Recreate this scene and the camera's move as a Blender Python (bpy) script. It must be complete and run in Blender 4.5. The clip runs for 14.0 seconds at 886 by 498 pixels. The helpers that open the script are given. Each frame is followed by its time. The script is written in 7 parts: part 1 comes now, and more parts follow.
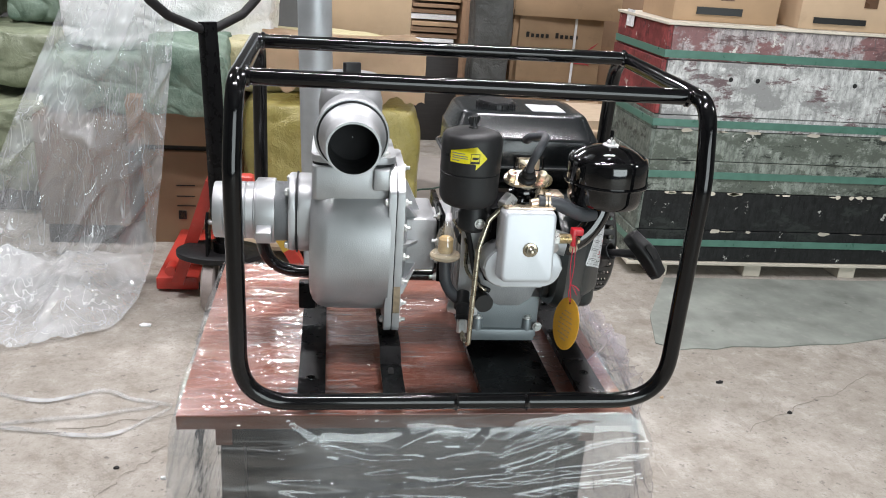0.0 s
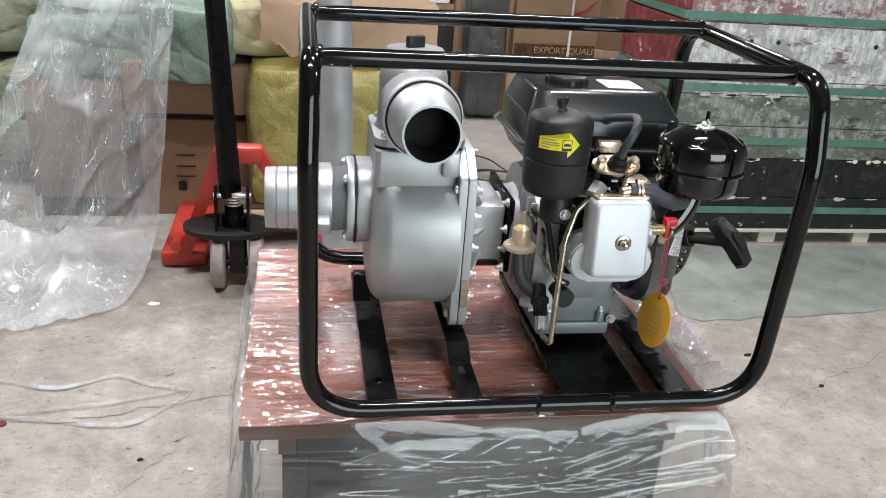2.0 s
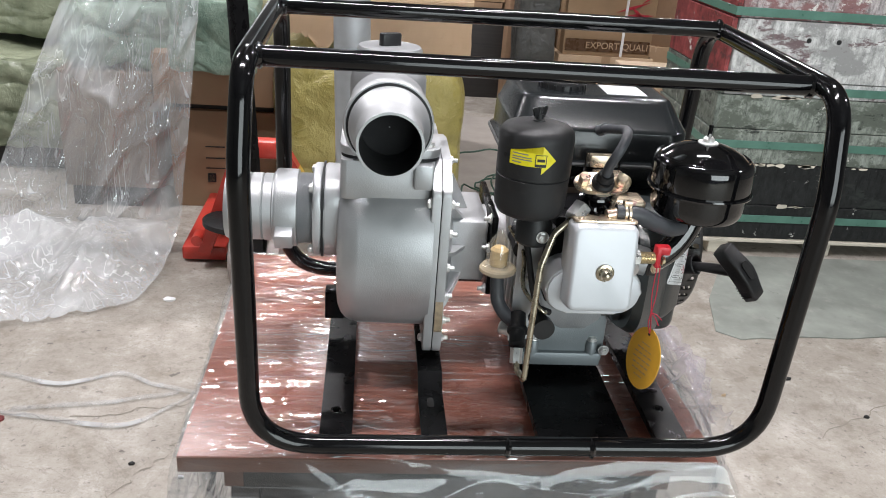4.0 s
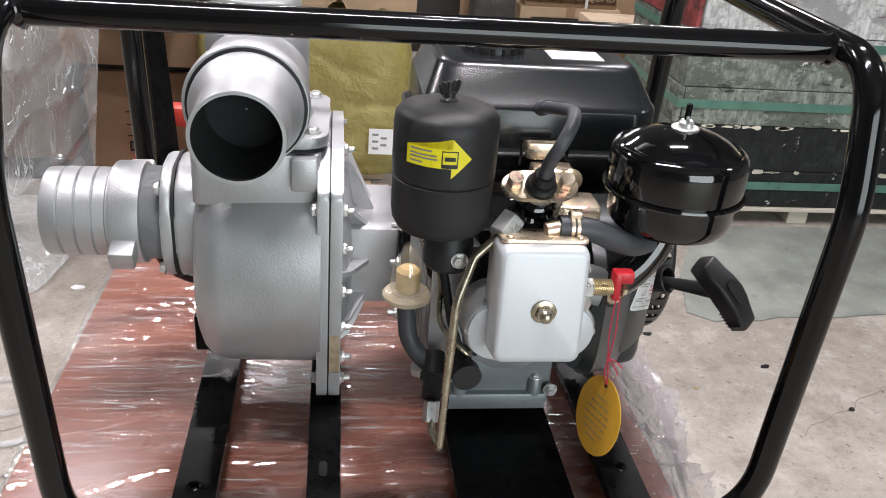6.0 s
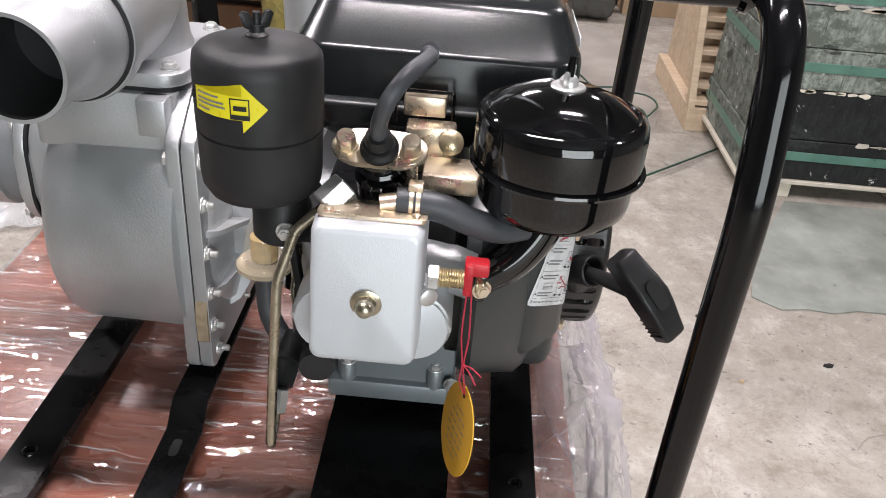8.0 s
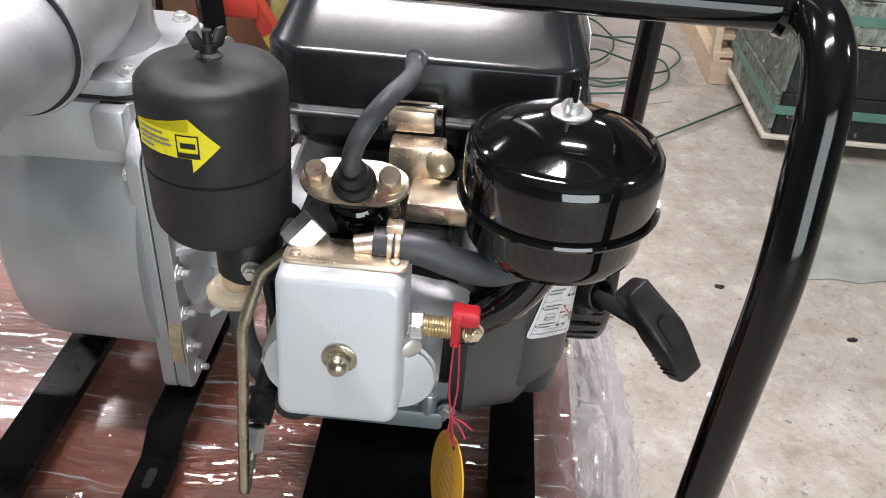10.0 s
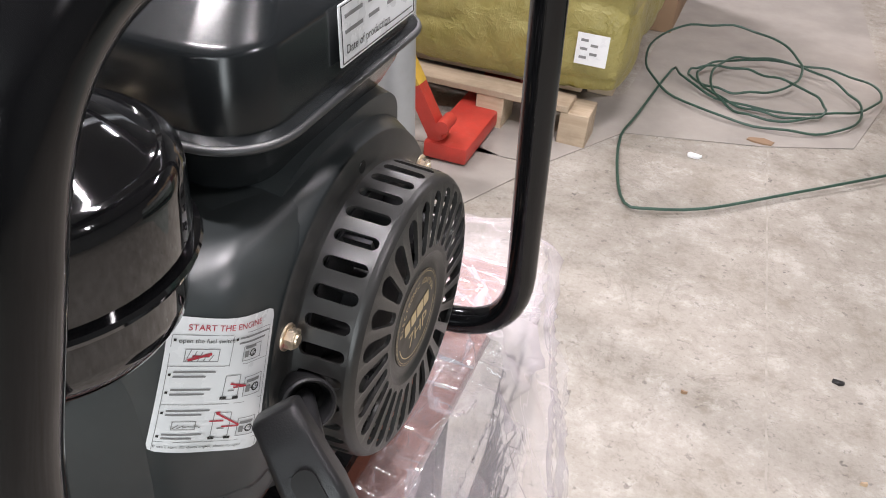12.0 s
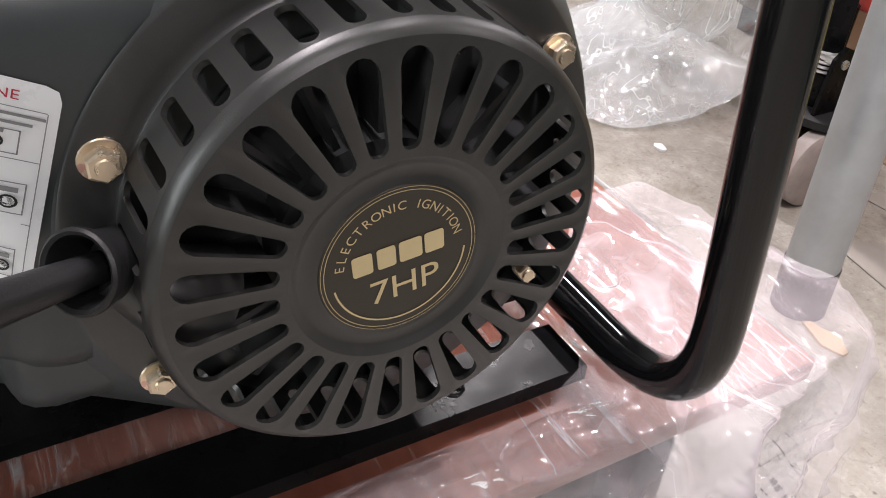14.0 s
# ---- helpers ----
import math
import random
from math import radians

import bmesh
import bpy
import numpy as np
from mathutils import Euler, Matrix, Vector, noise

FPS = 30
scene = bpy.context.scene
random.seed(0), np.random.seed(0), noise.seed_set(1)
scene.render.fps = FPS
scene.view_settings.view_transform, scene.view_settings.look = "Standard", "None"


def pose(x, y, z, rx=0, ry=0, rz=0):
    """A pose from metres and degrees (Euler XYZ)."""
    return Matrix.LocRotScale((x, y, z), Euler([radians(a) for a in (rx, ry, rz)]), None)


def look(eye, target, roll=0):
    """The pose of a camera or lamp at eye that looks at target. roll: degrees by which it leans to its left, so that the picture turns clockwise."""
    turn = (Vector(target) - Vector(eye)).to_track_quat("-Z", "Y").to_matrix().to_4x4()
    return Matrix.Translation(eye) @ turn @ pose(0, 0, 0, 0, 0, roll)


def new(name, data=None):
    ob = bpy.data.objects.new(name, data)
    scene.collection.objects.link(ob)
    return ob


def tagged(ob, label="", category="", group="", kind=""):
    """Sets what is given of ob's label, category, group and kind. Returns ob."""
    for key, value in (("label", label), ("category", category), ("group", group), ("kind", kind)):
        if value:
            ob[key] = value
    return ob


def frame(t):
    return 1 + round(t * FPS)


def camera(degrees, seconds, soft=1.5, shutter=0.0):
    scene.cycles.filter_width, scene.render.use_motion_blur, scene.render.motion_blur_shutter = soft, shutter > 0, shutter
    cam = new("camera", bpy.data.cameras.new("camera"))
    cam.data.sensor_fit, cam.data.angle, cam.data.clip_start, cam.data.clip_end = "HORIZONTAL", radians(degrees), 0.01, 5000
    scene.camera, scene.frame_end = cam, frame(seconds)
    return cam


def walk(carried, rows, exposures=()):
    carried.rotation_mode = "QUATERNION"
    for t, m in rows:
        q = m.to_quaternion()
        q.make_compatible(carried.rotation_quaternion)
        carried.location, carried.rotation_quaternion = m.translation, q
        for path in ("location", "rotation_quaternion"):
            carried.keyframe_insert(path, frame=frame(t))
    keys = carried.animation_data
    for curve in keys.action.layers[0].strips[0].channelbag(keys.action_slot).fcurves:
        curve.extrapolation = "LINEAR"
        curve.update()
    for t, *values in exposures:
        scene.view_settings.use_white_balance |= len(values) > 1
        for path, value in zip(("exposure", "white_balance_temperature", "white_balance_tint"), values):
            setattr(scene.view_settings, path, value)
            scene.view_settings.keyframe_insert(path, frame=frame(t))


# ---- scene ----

cam = camera(56.0, 14.0, 0.95)
PATH = [
    (0, (-0.2110, -1.2065, 1.3624), (0.0665, 0.6517, 0.6769), 4.13),
    (0.5, (-0.2024, -1.1809, 1.3549), (0.0279, 0.6735, 0.6420), 4.05),
    (1, (-0.2339, -1.1368, 1.3518), (0.0034, 0.7059, 0.6115), 4.34),
    (1.5, (-0.2977, -1.0914, 1.3656), (-0.0095, 0.7380, 0.6103), 4.27),
    (2, (-0.3482, -1.0694, 1.3643), (-0.0135, 0.7433, 0.5884), 4.24),
    (2.5, (-0.3521, -1.0444, 1.3600), (-0.0053, 0.7647, 0.5809), 4.33),
    (2.7, (-0.3417, -1.0329, 1.3634), (-0.0022, 0.7760, 0.5807), 4.36),
    (4.8, (-0.1371, -0.8960, 1.3584), (0.0002, 0.9199, 0.5317), 4.45),
    (5, (-0.1286, -0.8746, 1.3520), (0.0276, 0.9358, 0.5164), 4.58),
    (5.5, (-0.1032, -0.7727, 1.3302), (0.0978, 1.0191, 0.4647), 4.70),
    (6, (-0.0913, -0.6688, 1.3122), (0.1711, 1.1003, 0.4169), 4.71),
    (6.5, (-0.0131, -0.5938, 1.2961), (0.2044, 1.1566, 0.3533), 4.65),
    (7, (0.0957, -0.5385, 1.2960), (0.2000, 1.1983, 0.3097), 4.66),
    (7.5, (0.1396, -0.5384, 1.2797), (0.1686, 1.1855, 0.2662), 5.02),
    (8, (0.1554, -0.5461, 1.2853), (0.1346, 1.1723, 0.2624), 4.92),
    (8.2, (0.1627, -0.5518, 1.2969), (0.1256, 1.1677, 0.2762), 4.83),
    (10.3, (0.1745, -0.4189, 1.3069), (0.1123, 1.2157, 0.1548), 4.20),
    (10.5, (0.2247, -0.4032, 1.3027), (0.0665, 1.2268, 0.1554), 3.88),
    (11, (0.3716, -0.3557, 1.2987), (0.1134, 1.2533, 0.1396), 4.41),
    (11.5, (0.4445, -0.2862, 1.2657), (0.0803, 1.3047, 0.1099), 3.79),
    (12, (0.4642, -0.1538, 1.2228), (-0.0626, 1.3819, 0.0549), 4.35),
    (12.5, (0.4824, -0.0576, 1.1800), (-0.3822, 1.3059, 0.0009), 4.33),
    (13, (0.5379, 0.0500, 1.1256), (-0.6668, 1.1345, -0.0454), 4.82),
    (13.5, (0.5477, 0.1183, 1.0637), (-0.7970, 1.0324, -0.1009), 3.78),
    (14, (0.5476, 0.1277, 1.0552), (-0.8331, 0.9635, -0.1258), 4.45),
]
EXPO = [(0.0, -0.08, 6450, 12), (2.7, -0.08, 6450, 12), (5.0, -0.12, 6550, 14), (6.5, -0.10, 6600, 16), (8.2, 0.0, 6650, 17), (10.5, 0.0, 6550, 15), (11.5, 0.08, 6600, 16), (12.5, 0.15, 6550, 17), (14.0, 0.08, 6700, 17)]
walk(cam, [(t, look(eye, target, roll)) for t, eye, target, roll in PATH], EXPO)

# ---- light: ceiling battens of a closed warehouse, daylight from the gate behind the camera ----
world = bpy.data.worlds.new("world")
scene.world = world
world.use_nodes = True
world.node_tree.nodes["Background"].inputs[0].default_value = (0.75, 0.85, 1.0, 1)
world.node_tree.nodes["Background"].inputs[1].default_value = 0.16


def area_lamp(name, x, y, z, sx, sy, watts, colour, target=None):
    data = bpy.data.lights.new(name, "AREA")
    data.shape, data.size, data.size_y, data.energy, data.color = "RECTANGLE", sx, sy, watts, colour
    ob = new(name, data)
    ob.matrix_basis = look((x, y, z), target or (x, y + 0.001, 0))
    return ob


BATTENS = [(0.55, 0.95), (-2.1, 2.0), (3.0, 0.2), (-0.6, 4.1), (2.0, 4.1), (-0.3, -0.10)]
WATTS = [54, 78, 40, 74, 56, 70]
for (bx, by), watts in zip(BATTENS, WATTS):
    area_lamp("batten_light", bx, by, 3.29, 1.2 if by == -0.10 else 0.6, 0.10, watts, (1.0, 0.985, 1.0))
area_lamp("gate_daylight", 1.7, -4.6, 1.6, 3.4, 2.8, 190, (0.86, 0.97, 0.97), (0.2, 0, 1.0))


# ---- helpers of this scene ----
def thing(name, at, label, category, group="", kind=""):
    ob = new(name)
    ob.location = at
    ob.empty_display_size = 0.05
    return tagged(ob, label, category, group, kind)


def mesh_of(name, bm, mat, sharp=38):
    me = bpy.data.meshes.new(name)
    bmesh.ops.recalc_face_normals(bm, faces=bm.faces)
    bm.to_mesh(me)
    bm.free()
    for p in me.polygons:
        p.use_smooth = True
    me.set_sharp_from_angle(angle=radians(sharp))
    for m in mat if isinstance(mat, (list, tuple)) else [mat]:
        me.materials.append(m)
    return me


def attach(ob, parent):
    ob.parent = parent
    if parent.type == "EMPTY":
        ob.matrix_parent_inverse = Matrix.Translation(-parent.location)
    else:
        ob.matrix_parent_inverse = parent.matrix_basis.inverted()
    return ob


def part(name, bm, mat, parent, label="", sharp=38):
    """One mesh, modelled in world coordinates, as a part of a thing or of a part."""
    ob = new(name, bm if isinstance(bm, bpy.types.Mesh) else mesh_of(name, bm, mat, sharp))
    if label:
        tagged(ob, label)
    return attach(ob, parent) if parent else ob


def placed(name, me, m, parent, label=""):
    """A part that shares a mesh, at the pose m."""
    ob = new(name, me)
    ob.matrix_basis = m
    if label:
        tagged(ob, label)
    return attach(ob, parent) if parent else ob


def box(bm, lo, hi, bevel=0.0, segs=2, m=None):
    lo, hi = Vector(lo), Vector(hi)
    got = bmesh.ops.create_cube(bm, size=1, matrix=Matrix.Translation((lo + hi) / 2) @ Matrix.Diagonal((*(hi - lo), 1)))
    vs = got["verts"]
    if bevel:
        es = list({e for v in vs for e in v.link_edges})
        r = bmesh.ops.bevel(bm, geom=es, offset=bevel, segments=segs, profile=0.5, affect="EDGES", clamp_overlap=True)
        vs = list({v for f in r["faces"] for v in f.verts} | {v for v in vs if v.is_valid})
    if m is not None:
        bmesh.ops.transform(bm, matrix=m, verts=vs)
    return vs


def ring_grid(bm, rings, closed=True, cap=True):
    """Faces between rings of points; the ring's own points run round."""
    rows = [[bm.verts.new(p) for p in ring] for ring in rings]
    n = len(rows[0])
    for a, b in zip(rows, rows[1:]):
        for i in range(n if closed else n - 1):
            j = (i + 1) % n
            bm.faces.new((a[i], a[j], b[j], b[i]))
    if cap:
        bm.faces.new(rows[0][::-1])
        bm.faces.new(rows[-1])
    return rows


def lathe(bm, profile, m=None, segs=40, cap=True):
    """A body of revolution round z from (radius, z) pairs."""
    m = m or Matrix()
    rings = [[m @ Vector((r * math.cos(a), r * math.sin(a), z)) for a in (2 * math.pi * i / segs for i in range(segs))] for r, z in profile]
    return ring_grid(bm, rings, cap=cap)


def along(p, q):
    """The pose at p whose z axis points to q."""
    d = Vector(q) - Vector(p)
    return Matrix.Translation(p) @ d.to_track_quat("Z", "Y").to_matrix().to_4x4()


def rod(bm, p, q, r, segs=16, r2=None):
    d = (Vector(q) - Vector(p)).length
    return lathe(bm, [(r, 0), (r if r2 is None else r2, d)], along(p, q), segs)


def fillet(points, radius, steps=6, closed=False):
    """A polyline with its corners rounded."""
    pts = [Vector(p) for p in points]
    out, n = [], len(pts)
    for i, p in enumerate(pts):
        if not closed and i in (0, n - 1):
            out.append(p)
            continue
        a, b = pts[i - 1] - p, pts[(i + 1) % n] - p
        r = radius[i] if isinstance(radius, (list, tuple)) else radius
        half = a.angle(b) / 2
        cut = min(r / max(math.tan(half), 1e-3), a.length * 0.49, b.length * 0.49)
        a, b = p + a.normalized() * cut, p + b.normalized() * cut
        for k in range(steps + 1):
            t = k / steps
            out.append(a * (1 - t) ** 2 + p * 2 * t * (1 - t) + b * t * t)
    return out


def smooth_path(points, steps=8):
    """A Catmull-Rom curve through points."""
    p = [Vector(q) for q in points]
    p = [p[0] * 2 - p[1]] + p + [p[-1] * 2 - p[-2]]
    out = []
    for a, b, c, d in zip(p, p[1:], p[2:], p[3:]):
        for k in range(steps):
            t = k / steps
            out.append(0.5 * (2 * b + (c - a) * t + (2 * a - 5 * b + 4 * c - d) * t * t + (3 * b - a - 3 * c + d) * t ** 3))
    return out + [p[-2]]


def tube(bm, pts, r, segs=16, closed=False, cap=True, squash=None):
    """A round bar swept along points, with no twist."""
    pts = [Vector(p) for p in pts]
    n = len(pts)
    way = [(pts[(i + 1) % n if closed else min(i + 1, n - 1)] - pts[i - 1 if closed else max(i - 1, 0)]).normalized() for i in range(n)]
    up = way[0].orthogonal().normalized()
    rings = []
    for i in range(n):
        if i:
            up = way[i - 1].rotation_difference(way[i]) @ up
        up = (up - way[i] * up.dot(way[i])).normalized()
        side = way[i].cross(up)
        rr = r[i] if isinstance(r, (list, tuple)) else r
        rings.append([pts[i] + (up * math.cos(a) + side * math.sin(a)) * rr for a in (2 * math.pi * k / segs for k in range(segs))])
    if closed:
        # the seam is matched by turning the last ring onto the first
        rows = [[bm.verts.new(p) for p in ring] for ring in rings]
        shift = min(range(segs), key=lambda s: (rings[-1][0] - rings[0][s]).length)
        for i in range(n):
            a, b = rows[i], rows[(i + 1) % n]
            for k in range(segs):
                s = shift if i == n - 1 else 0
                bm.faces.new((a[k], a[(k + 1) % segs], b[(k + 1 + s) % segs], b[(k + s) % segs]))
        return
    return ring_grid(bm, rings, cap=cap)


def prism(bm, outline, z0, z1, m=None, bevel=0.0, segs=2):
    """A flat outline of (x, y) pairs given a thickness along z."""
    m = m or Matrix()
    lo = [bm.verts.new(m @ Vector((x, y, z0))) for x, y in outline]
    hi = [bm.verts.new(m @ Vector((x, y, z1))) for x, y in outline]
    n = len(lo)
    fs = [bm.faces.new(lo[::-1]), bm.faces.new(hi)]
    for i in range(n):
        j = (i + 1) % n
        fs.append(bm.faces.new((lo[i], lo[j], hi[j], hi[i])))
    if bevel:
        es = [e for e in fs[1].edges] + [e for e in fs[0].edges]
        bmesh.ops.bevel(bm, geom=es, offset=bevel, segments=segs, profile=0.5, affect="EDGES", clamp_overlap=True)


def rounded(w, h, r, steps=5, cx=0.0, cy=0.0):
    out = []
    for sx, sy, a0 in ((1, 1, 0), (-1, 1, 90), (-1, -1, 180), (1, -1, 270)):
        for k in range(steps + 1):
            a = radians(a0 + 90 * k / steps)
            out.append((cx + sx * (w / 2 - r) + r * math.cos(a), cy + sy * (h / 2 - r) + r * math.sin(a)))
    return out


def hex_bolt(bm, m, r=0.006, h=0.005, washer=True):
    if washer:
        lathe(bm, [(r * 1.35, 0), (r * 1.4, 0.0006), (r * 1.35, 0.0014)], m, 20)
    hexa = [(r * 1.1 * math.cos(radians(60 * k)), r * 1.1 * math.sin(radians(60 * k))) for k in range(6)]
    prism(bm, hexa, 0.001, h, m, bevel=r * 0.14, segs=1)
    lathe(bm, [(r * 0.62, h - 0.0003), (r * 0.55, h + 0.0012)], m, 12)


def writing(name, text, size, m, mat, parent, label="", align="CENTER", spacing=1.0, stretch=1.0, extrude=0.0):
    cu = bpy.data.curves.new(name, "FONT")
    cu.body, cu.size, cu.align_x, cu.align_y, cu.extrude = text, size, align, "CENTER", extrude
    cu.space_character = spacing
    tmp = bpy.data.objects.new(name, cu)
    scene.collection.objects.link(tmp)
    me = bpy.data.meshes.new_from_object(tmp.evaluated_get(bpy.context.evaluated_depsgraph_get()))
    bpy.data.objects.remove(tmp)
    me.transform(m @ Matrix.Diagonal((stretch, 1, 1, 1)))
    me.materials.clear()
    me.materials.append(mat)
    return part(name, me, mat, parent, label)


# ---- materials ----
def nodes_of(name):
    mat = bpy.data.materials.new(name)
    mat.use_nodes = True
    nt = mat.node_tree
    return mat, nt, nt.nodes["Principled BSDF"], nt.nodes["Material Output"]


def rgba(c):
    return (c[0], c[1], c[2], 1)


def add(nt, kind, **values):
    n = nt.nodes.new(kind)
    for k, v in values.items():
        if k in n.inputs:
            n.inputs[k].default_value = v
    return n


def noise_node(nt, scale, detail=4.0, rough=0.55, coords=None, stretch=None):
    tc = nt.nodes.new("ShaderNodeTexCoord")
    n = add(nt, "ShaderNodeTexNoise", Scale=scale, Detail=detail, Roughness=rough)
    if stretch:
        mp = nt.nodes.new("ShaderNodeMapping")
        mp.inputs["Scale"].default_value = stretch
        nt.links.new(tc.outputs["Object"], mp.inputs["Vector"])
        nt.links.new(mp.outputs["Vector"], n.inputs["Vector"])
    else:
        nt.links.new(tc.outputs["Object"], n.inputs["Vector"])
    return n.outputs["Fac"]


def ramp(nt, src, stops, smooth=False):
    r = nt.nodes.new("ShaderNodeValToRGB")
    if smooth:
        r.color_ramp.interpolation = "EASE"
    els = r.color_ramp.elements
    while len(els) < len(stops):
        els.new(0.5)
    for e, (pos, col) in zip(els, stops):
        e.position, e.color = pos, rgba(col) if isinstance(col, (tuple, list)) else (col, col, col, 1)
    nt.links.new(src, r.inputs[0])
    return r.outputs[0]


def mix_col(nt, fac, a, b, blend="MIX"):
    m = nt.nodes.new("ShaderNodeMix")
    m.data_type, m.blend_type = "RGBA", blend
    for sock, v in ((m.inputs[0], fac), (m.inputs[6], a), (m.inputs[7], b)):
        if isinstance(v, (int, float)):
            sock.default_value = v
        elif isinstance(v, (tuple, list)):
            sock.default_value = rgba(v)
        else:
            nt.links.new(v, sock)
    return m.outputs[2]


def bump(nt, p, height, strength=0.3, dist=0.002):
    b = add(nt, "ShaderNodeBump", Strength=strength, Distance=dist)
    nt.links.new(height, b.inputs["Height"])
    nt.links.new(b.outputs[0], p.inputs["Normal"])
    return b


def surface(name, base, rough=0.5, metal=0.0, vary=0.15, scale=30.0, grain=0.2, grain_scale=400.0, coat=0.0, dust=0.0, wear=None, spec=0.5, rvary=0.12):
    """A solid finish: two scales of tone, uneven gloss, fine relief, light dust."""
    mat, nt, p, _ = nodes_of(name)
    big = noise_node(nt, scale, 5)
    fine = noise_node(nt, grain_scale, 3)
    lo = tuple(c * (1 - vary) for c in base)
    hi = tuple(min(1, c * (1 + vary)) for c in base)
    col = mix_col(nt, ramp(nt, big, [(0.3, 0.0), (0.7, 1.0)]), lo, hi)
    if dust:
        col = mix_col(nt, ramp(nt, noise_node(nt, scale * 2.7, 8, 0.7), [(0.55, 0.0), (0.8, dust)]), col, (0.42, 0.40, 0.37))
    if wear:
        col = mix_col(nt, ramp(nt, noise_node(nt, wear[0], 9, 0.75), [(wear[1], 0.0), (wear[1] + 0.03, 1.0)]), col, wear[2])
    nt.links.new(col, p.inputs["Base Color"])
    nt.links.new(ramp(nt, big, [(0.25, max(0.02, rough - rvary)), (0.75, min(1, rough + rvary))]), p.inputs["Roughness"])
    p.inputs["Metallic"].default_value = metal
    p.inputs["Specular IOR Level"].default_value = spec
    p.inputs["Coat Weight"].default_value = coat
    p.inputs["Coat Roughness"].default_value = 0.05
    if grain:
        bump(nt, p, fine, grain, 0.0006)
    return mat


M_GLOSS = surface("gloss_black_paint", (0.004, 0.004, 0.0045), 0.10, 0, 0.2, 12, 0.05, 120, spec=0.42, rvary=0.04)
M_GLOSS2 = surface("gloss_black_enamel", (0.004, 0.004, 0.0045), 0.07, 0, 0.2, 14, 0.03, 60, coat=0.6, rvary=0.03)
M_MATT = surface("matt_black_paint", (0.020, 0.020, 0.021), 0.50, 0, 0.25, 25, 0.25, 700, dust=0.03, spec=0.32)
M_TANK = surface("satin_black_paint", (0.012, 0.014, 0.015), 0.20, 0, 0.04, 6, 0.0, 900, rvary=0.0, spec=0.5)
M_SEAM = surface("satin_black_seam", (0.03, 0.032, 0.034), 0.42, 0, 0.15, 20, 0.0, 500, spec=1.0)
M_COVER = surface("satin_black_steel", (0.030, 0.035, 0.036), 0.36, 0, 0.15, 22, 0.10, 1800, dust=0.03, rvary=0.05, spec=0.6)
M_BEAM = surface("black_painted_beam", (0.005, 0.005, 0.0055), 0.30, 0, 0.3, 30, 0.15, 300, dust=0.012, spec=0.10, wear=(60, 0.73, (0.12, 0.1, 0.09)))
M_STARTER = surface("satin_black_cover", (0.024, 0.0235, 0.0225), 0.36, 0, 0.25, 22, 0.12, 1800, dust=0.03, rvary=0.07, spec=0.72)
M_RUBBER = surface("black_rubber", (0.012, 0.012, 0.013), 0.55, 0, 0.2, 40, 0.2, 500, dust=0.05, spec=0.35)
M_HOSE = surface("grey_rubber_hose", (0.056, 0.059, 0.066), 0.48, 0, 0.15, 40, 0.15, 600, dust=0.06, spec=0.4)
M_PLASTIC = surface("black_plastic", (0.016, 0.016, 0.017), 0.38, 0, 0.2, 30, 0.3, 900, rvary=0.05, spec=0.4)
M_ALU = surface("silver_painted_casting", (0.46, 0.47, 0.48), 0.44, 0.66, 0.10, 14, 0.50, 520, rvary=0.10, wear=(46, 0.67, (0.33, 0.33, 0.335)))
M_ALU2 = surface("rough_cast_alloy", (0.56, 0.565, 0.575), 0.5, 0.6, 0.12, 20, 0.9, 350)
M_COVERGREY = surface("light_grey_casting", (0.60, 0.62, 0.65), 0.42, 0.25, 0.05, 12, 0.25, 900, rvary=0.06)
M_SUMP = surface("blue_grey_casting", (0.215, 0.24, 0.252), 0.42, 0.35, 0.08, 15, 0.6, 500)
M_CRANK = surface("grey_engine_casting", (0.30, 0.31, 0.32), 0.45, 0.5, 0.15, 20, 0.9, 350)
M_ZINC = surface("bright_zinc", (0.70, 0.70, 0.69), 0.34, 0.8, 0.1, 60, 0.1, 500)
M_STEELPIPE = surface("plated_steel_pipe", (0.47, 0.42, 0.32), 0.28, 0.95, 0.12, 50, 0.08, 300)
M_GOLD = surface("yellow_zinc_plate", (0.80, 0.67, 0.51), 0.30, 0.85, 0.15, 35, 0.15, 500, wear=(60, 0.56, (0.74, 0.46, 0.40)))
M_BRASS = surface("brass", (0.66, 0.55, 0.36), 0.32, 0.85, 0.12, 60, 0.1, 500)
M_RED = surface("red_plastic_cap", (0.55, 0.02, 0.03), 0.35, 0, 0.1, 60, 0.1, 300)
M_CORD = surface("red_cord", (0.5, 0.03, 0.06), 0.7, 0, 0.2, 200, 0.5, 900)
M_AMBER = surface("amber_filter_plastic", (0.86, 0.74, 0.55), 0.2, 0, 0.15, 60, 0.0, 300)
M_AMBER.node_tree.nodes["Principled BSDF"].inputs["Transmission Weight"].default_value = 0.6
M_PLEAT = surface("amber_filter_paper", (0.62, 0.42, 0.18), 0.6, 0, 0.2, 90, 0.6, 300)
M_YELLOW = surface("yellow_label", (0.86, 0.74, 0.02), 0.35, 0, 0.04, 60, 0.0, 300)
M_INK = surface("black_print", (0.012, 0.012, 0.012), 0.45, 0, 0.1, 60, 0.0, 300)
M_INKGREY = surface("grey_print", (0.22, 0.22, 0.22), 0.5, 0, 0.1, 60, 0.0, 300)
M_INKRED = surface("red_print", (0.45, 0.03, 0.05), 0.45, 0, 0.1, 60, 0.0, 300)
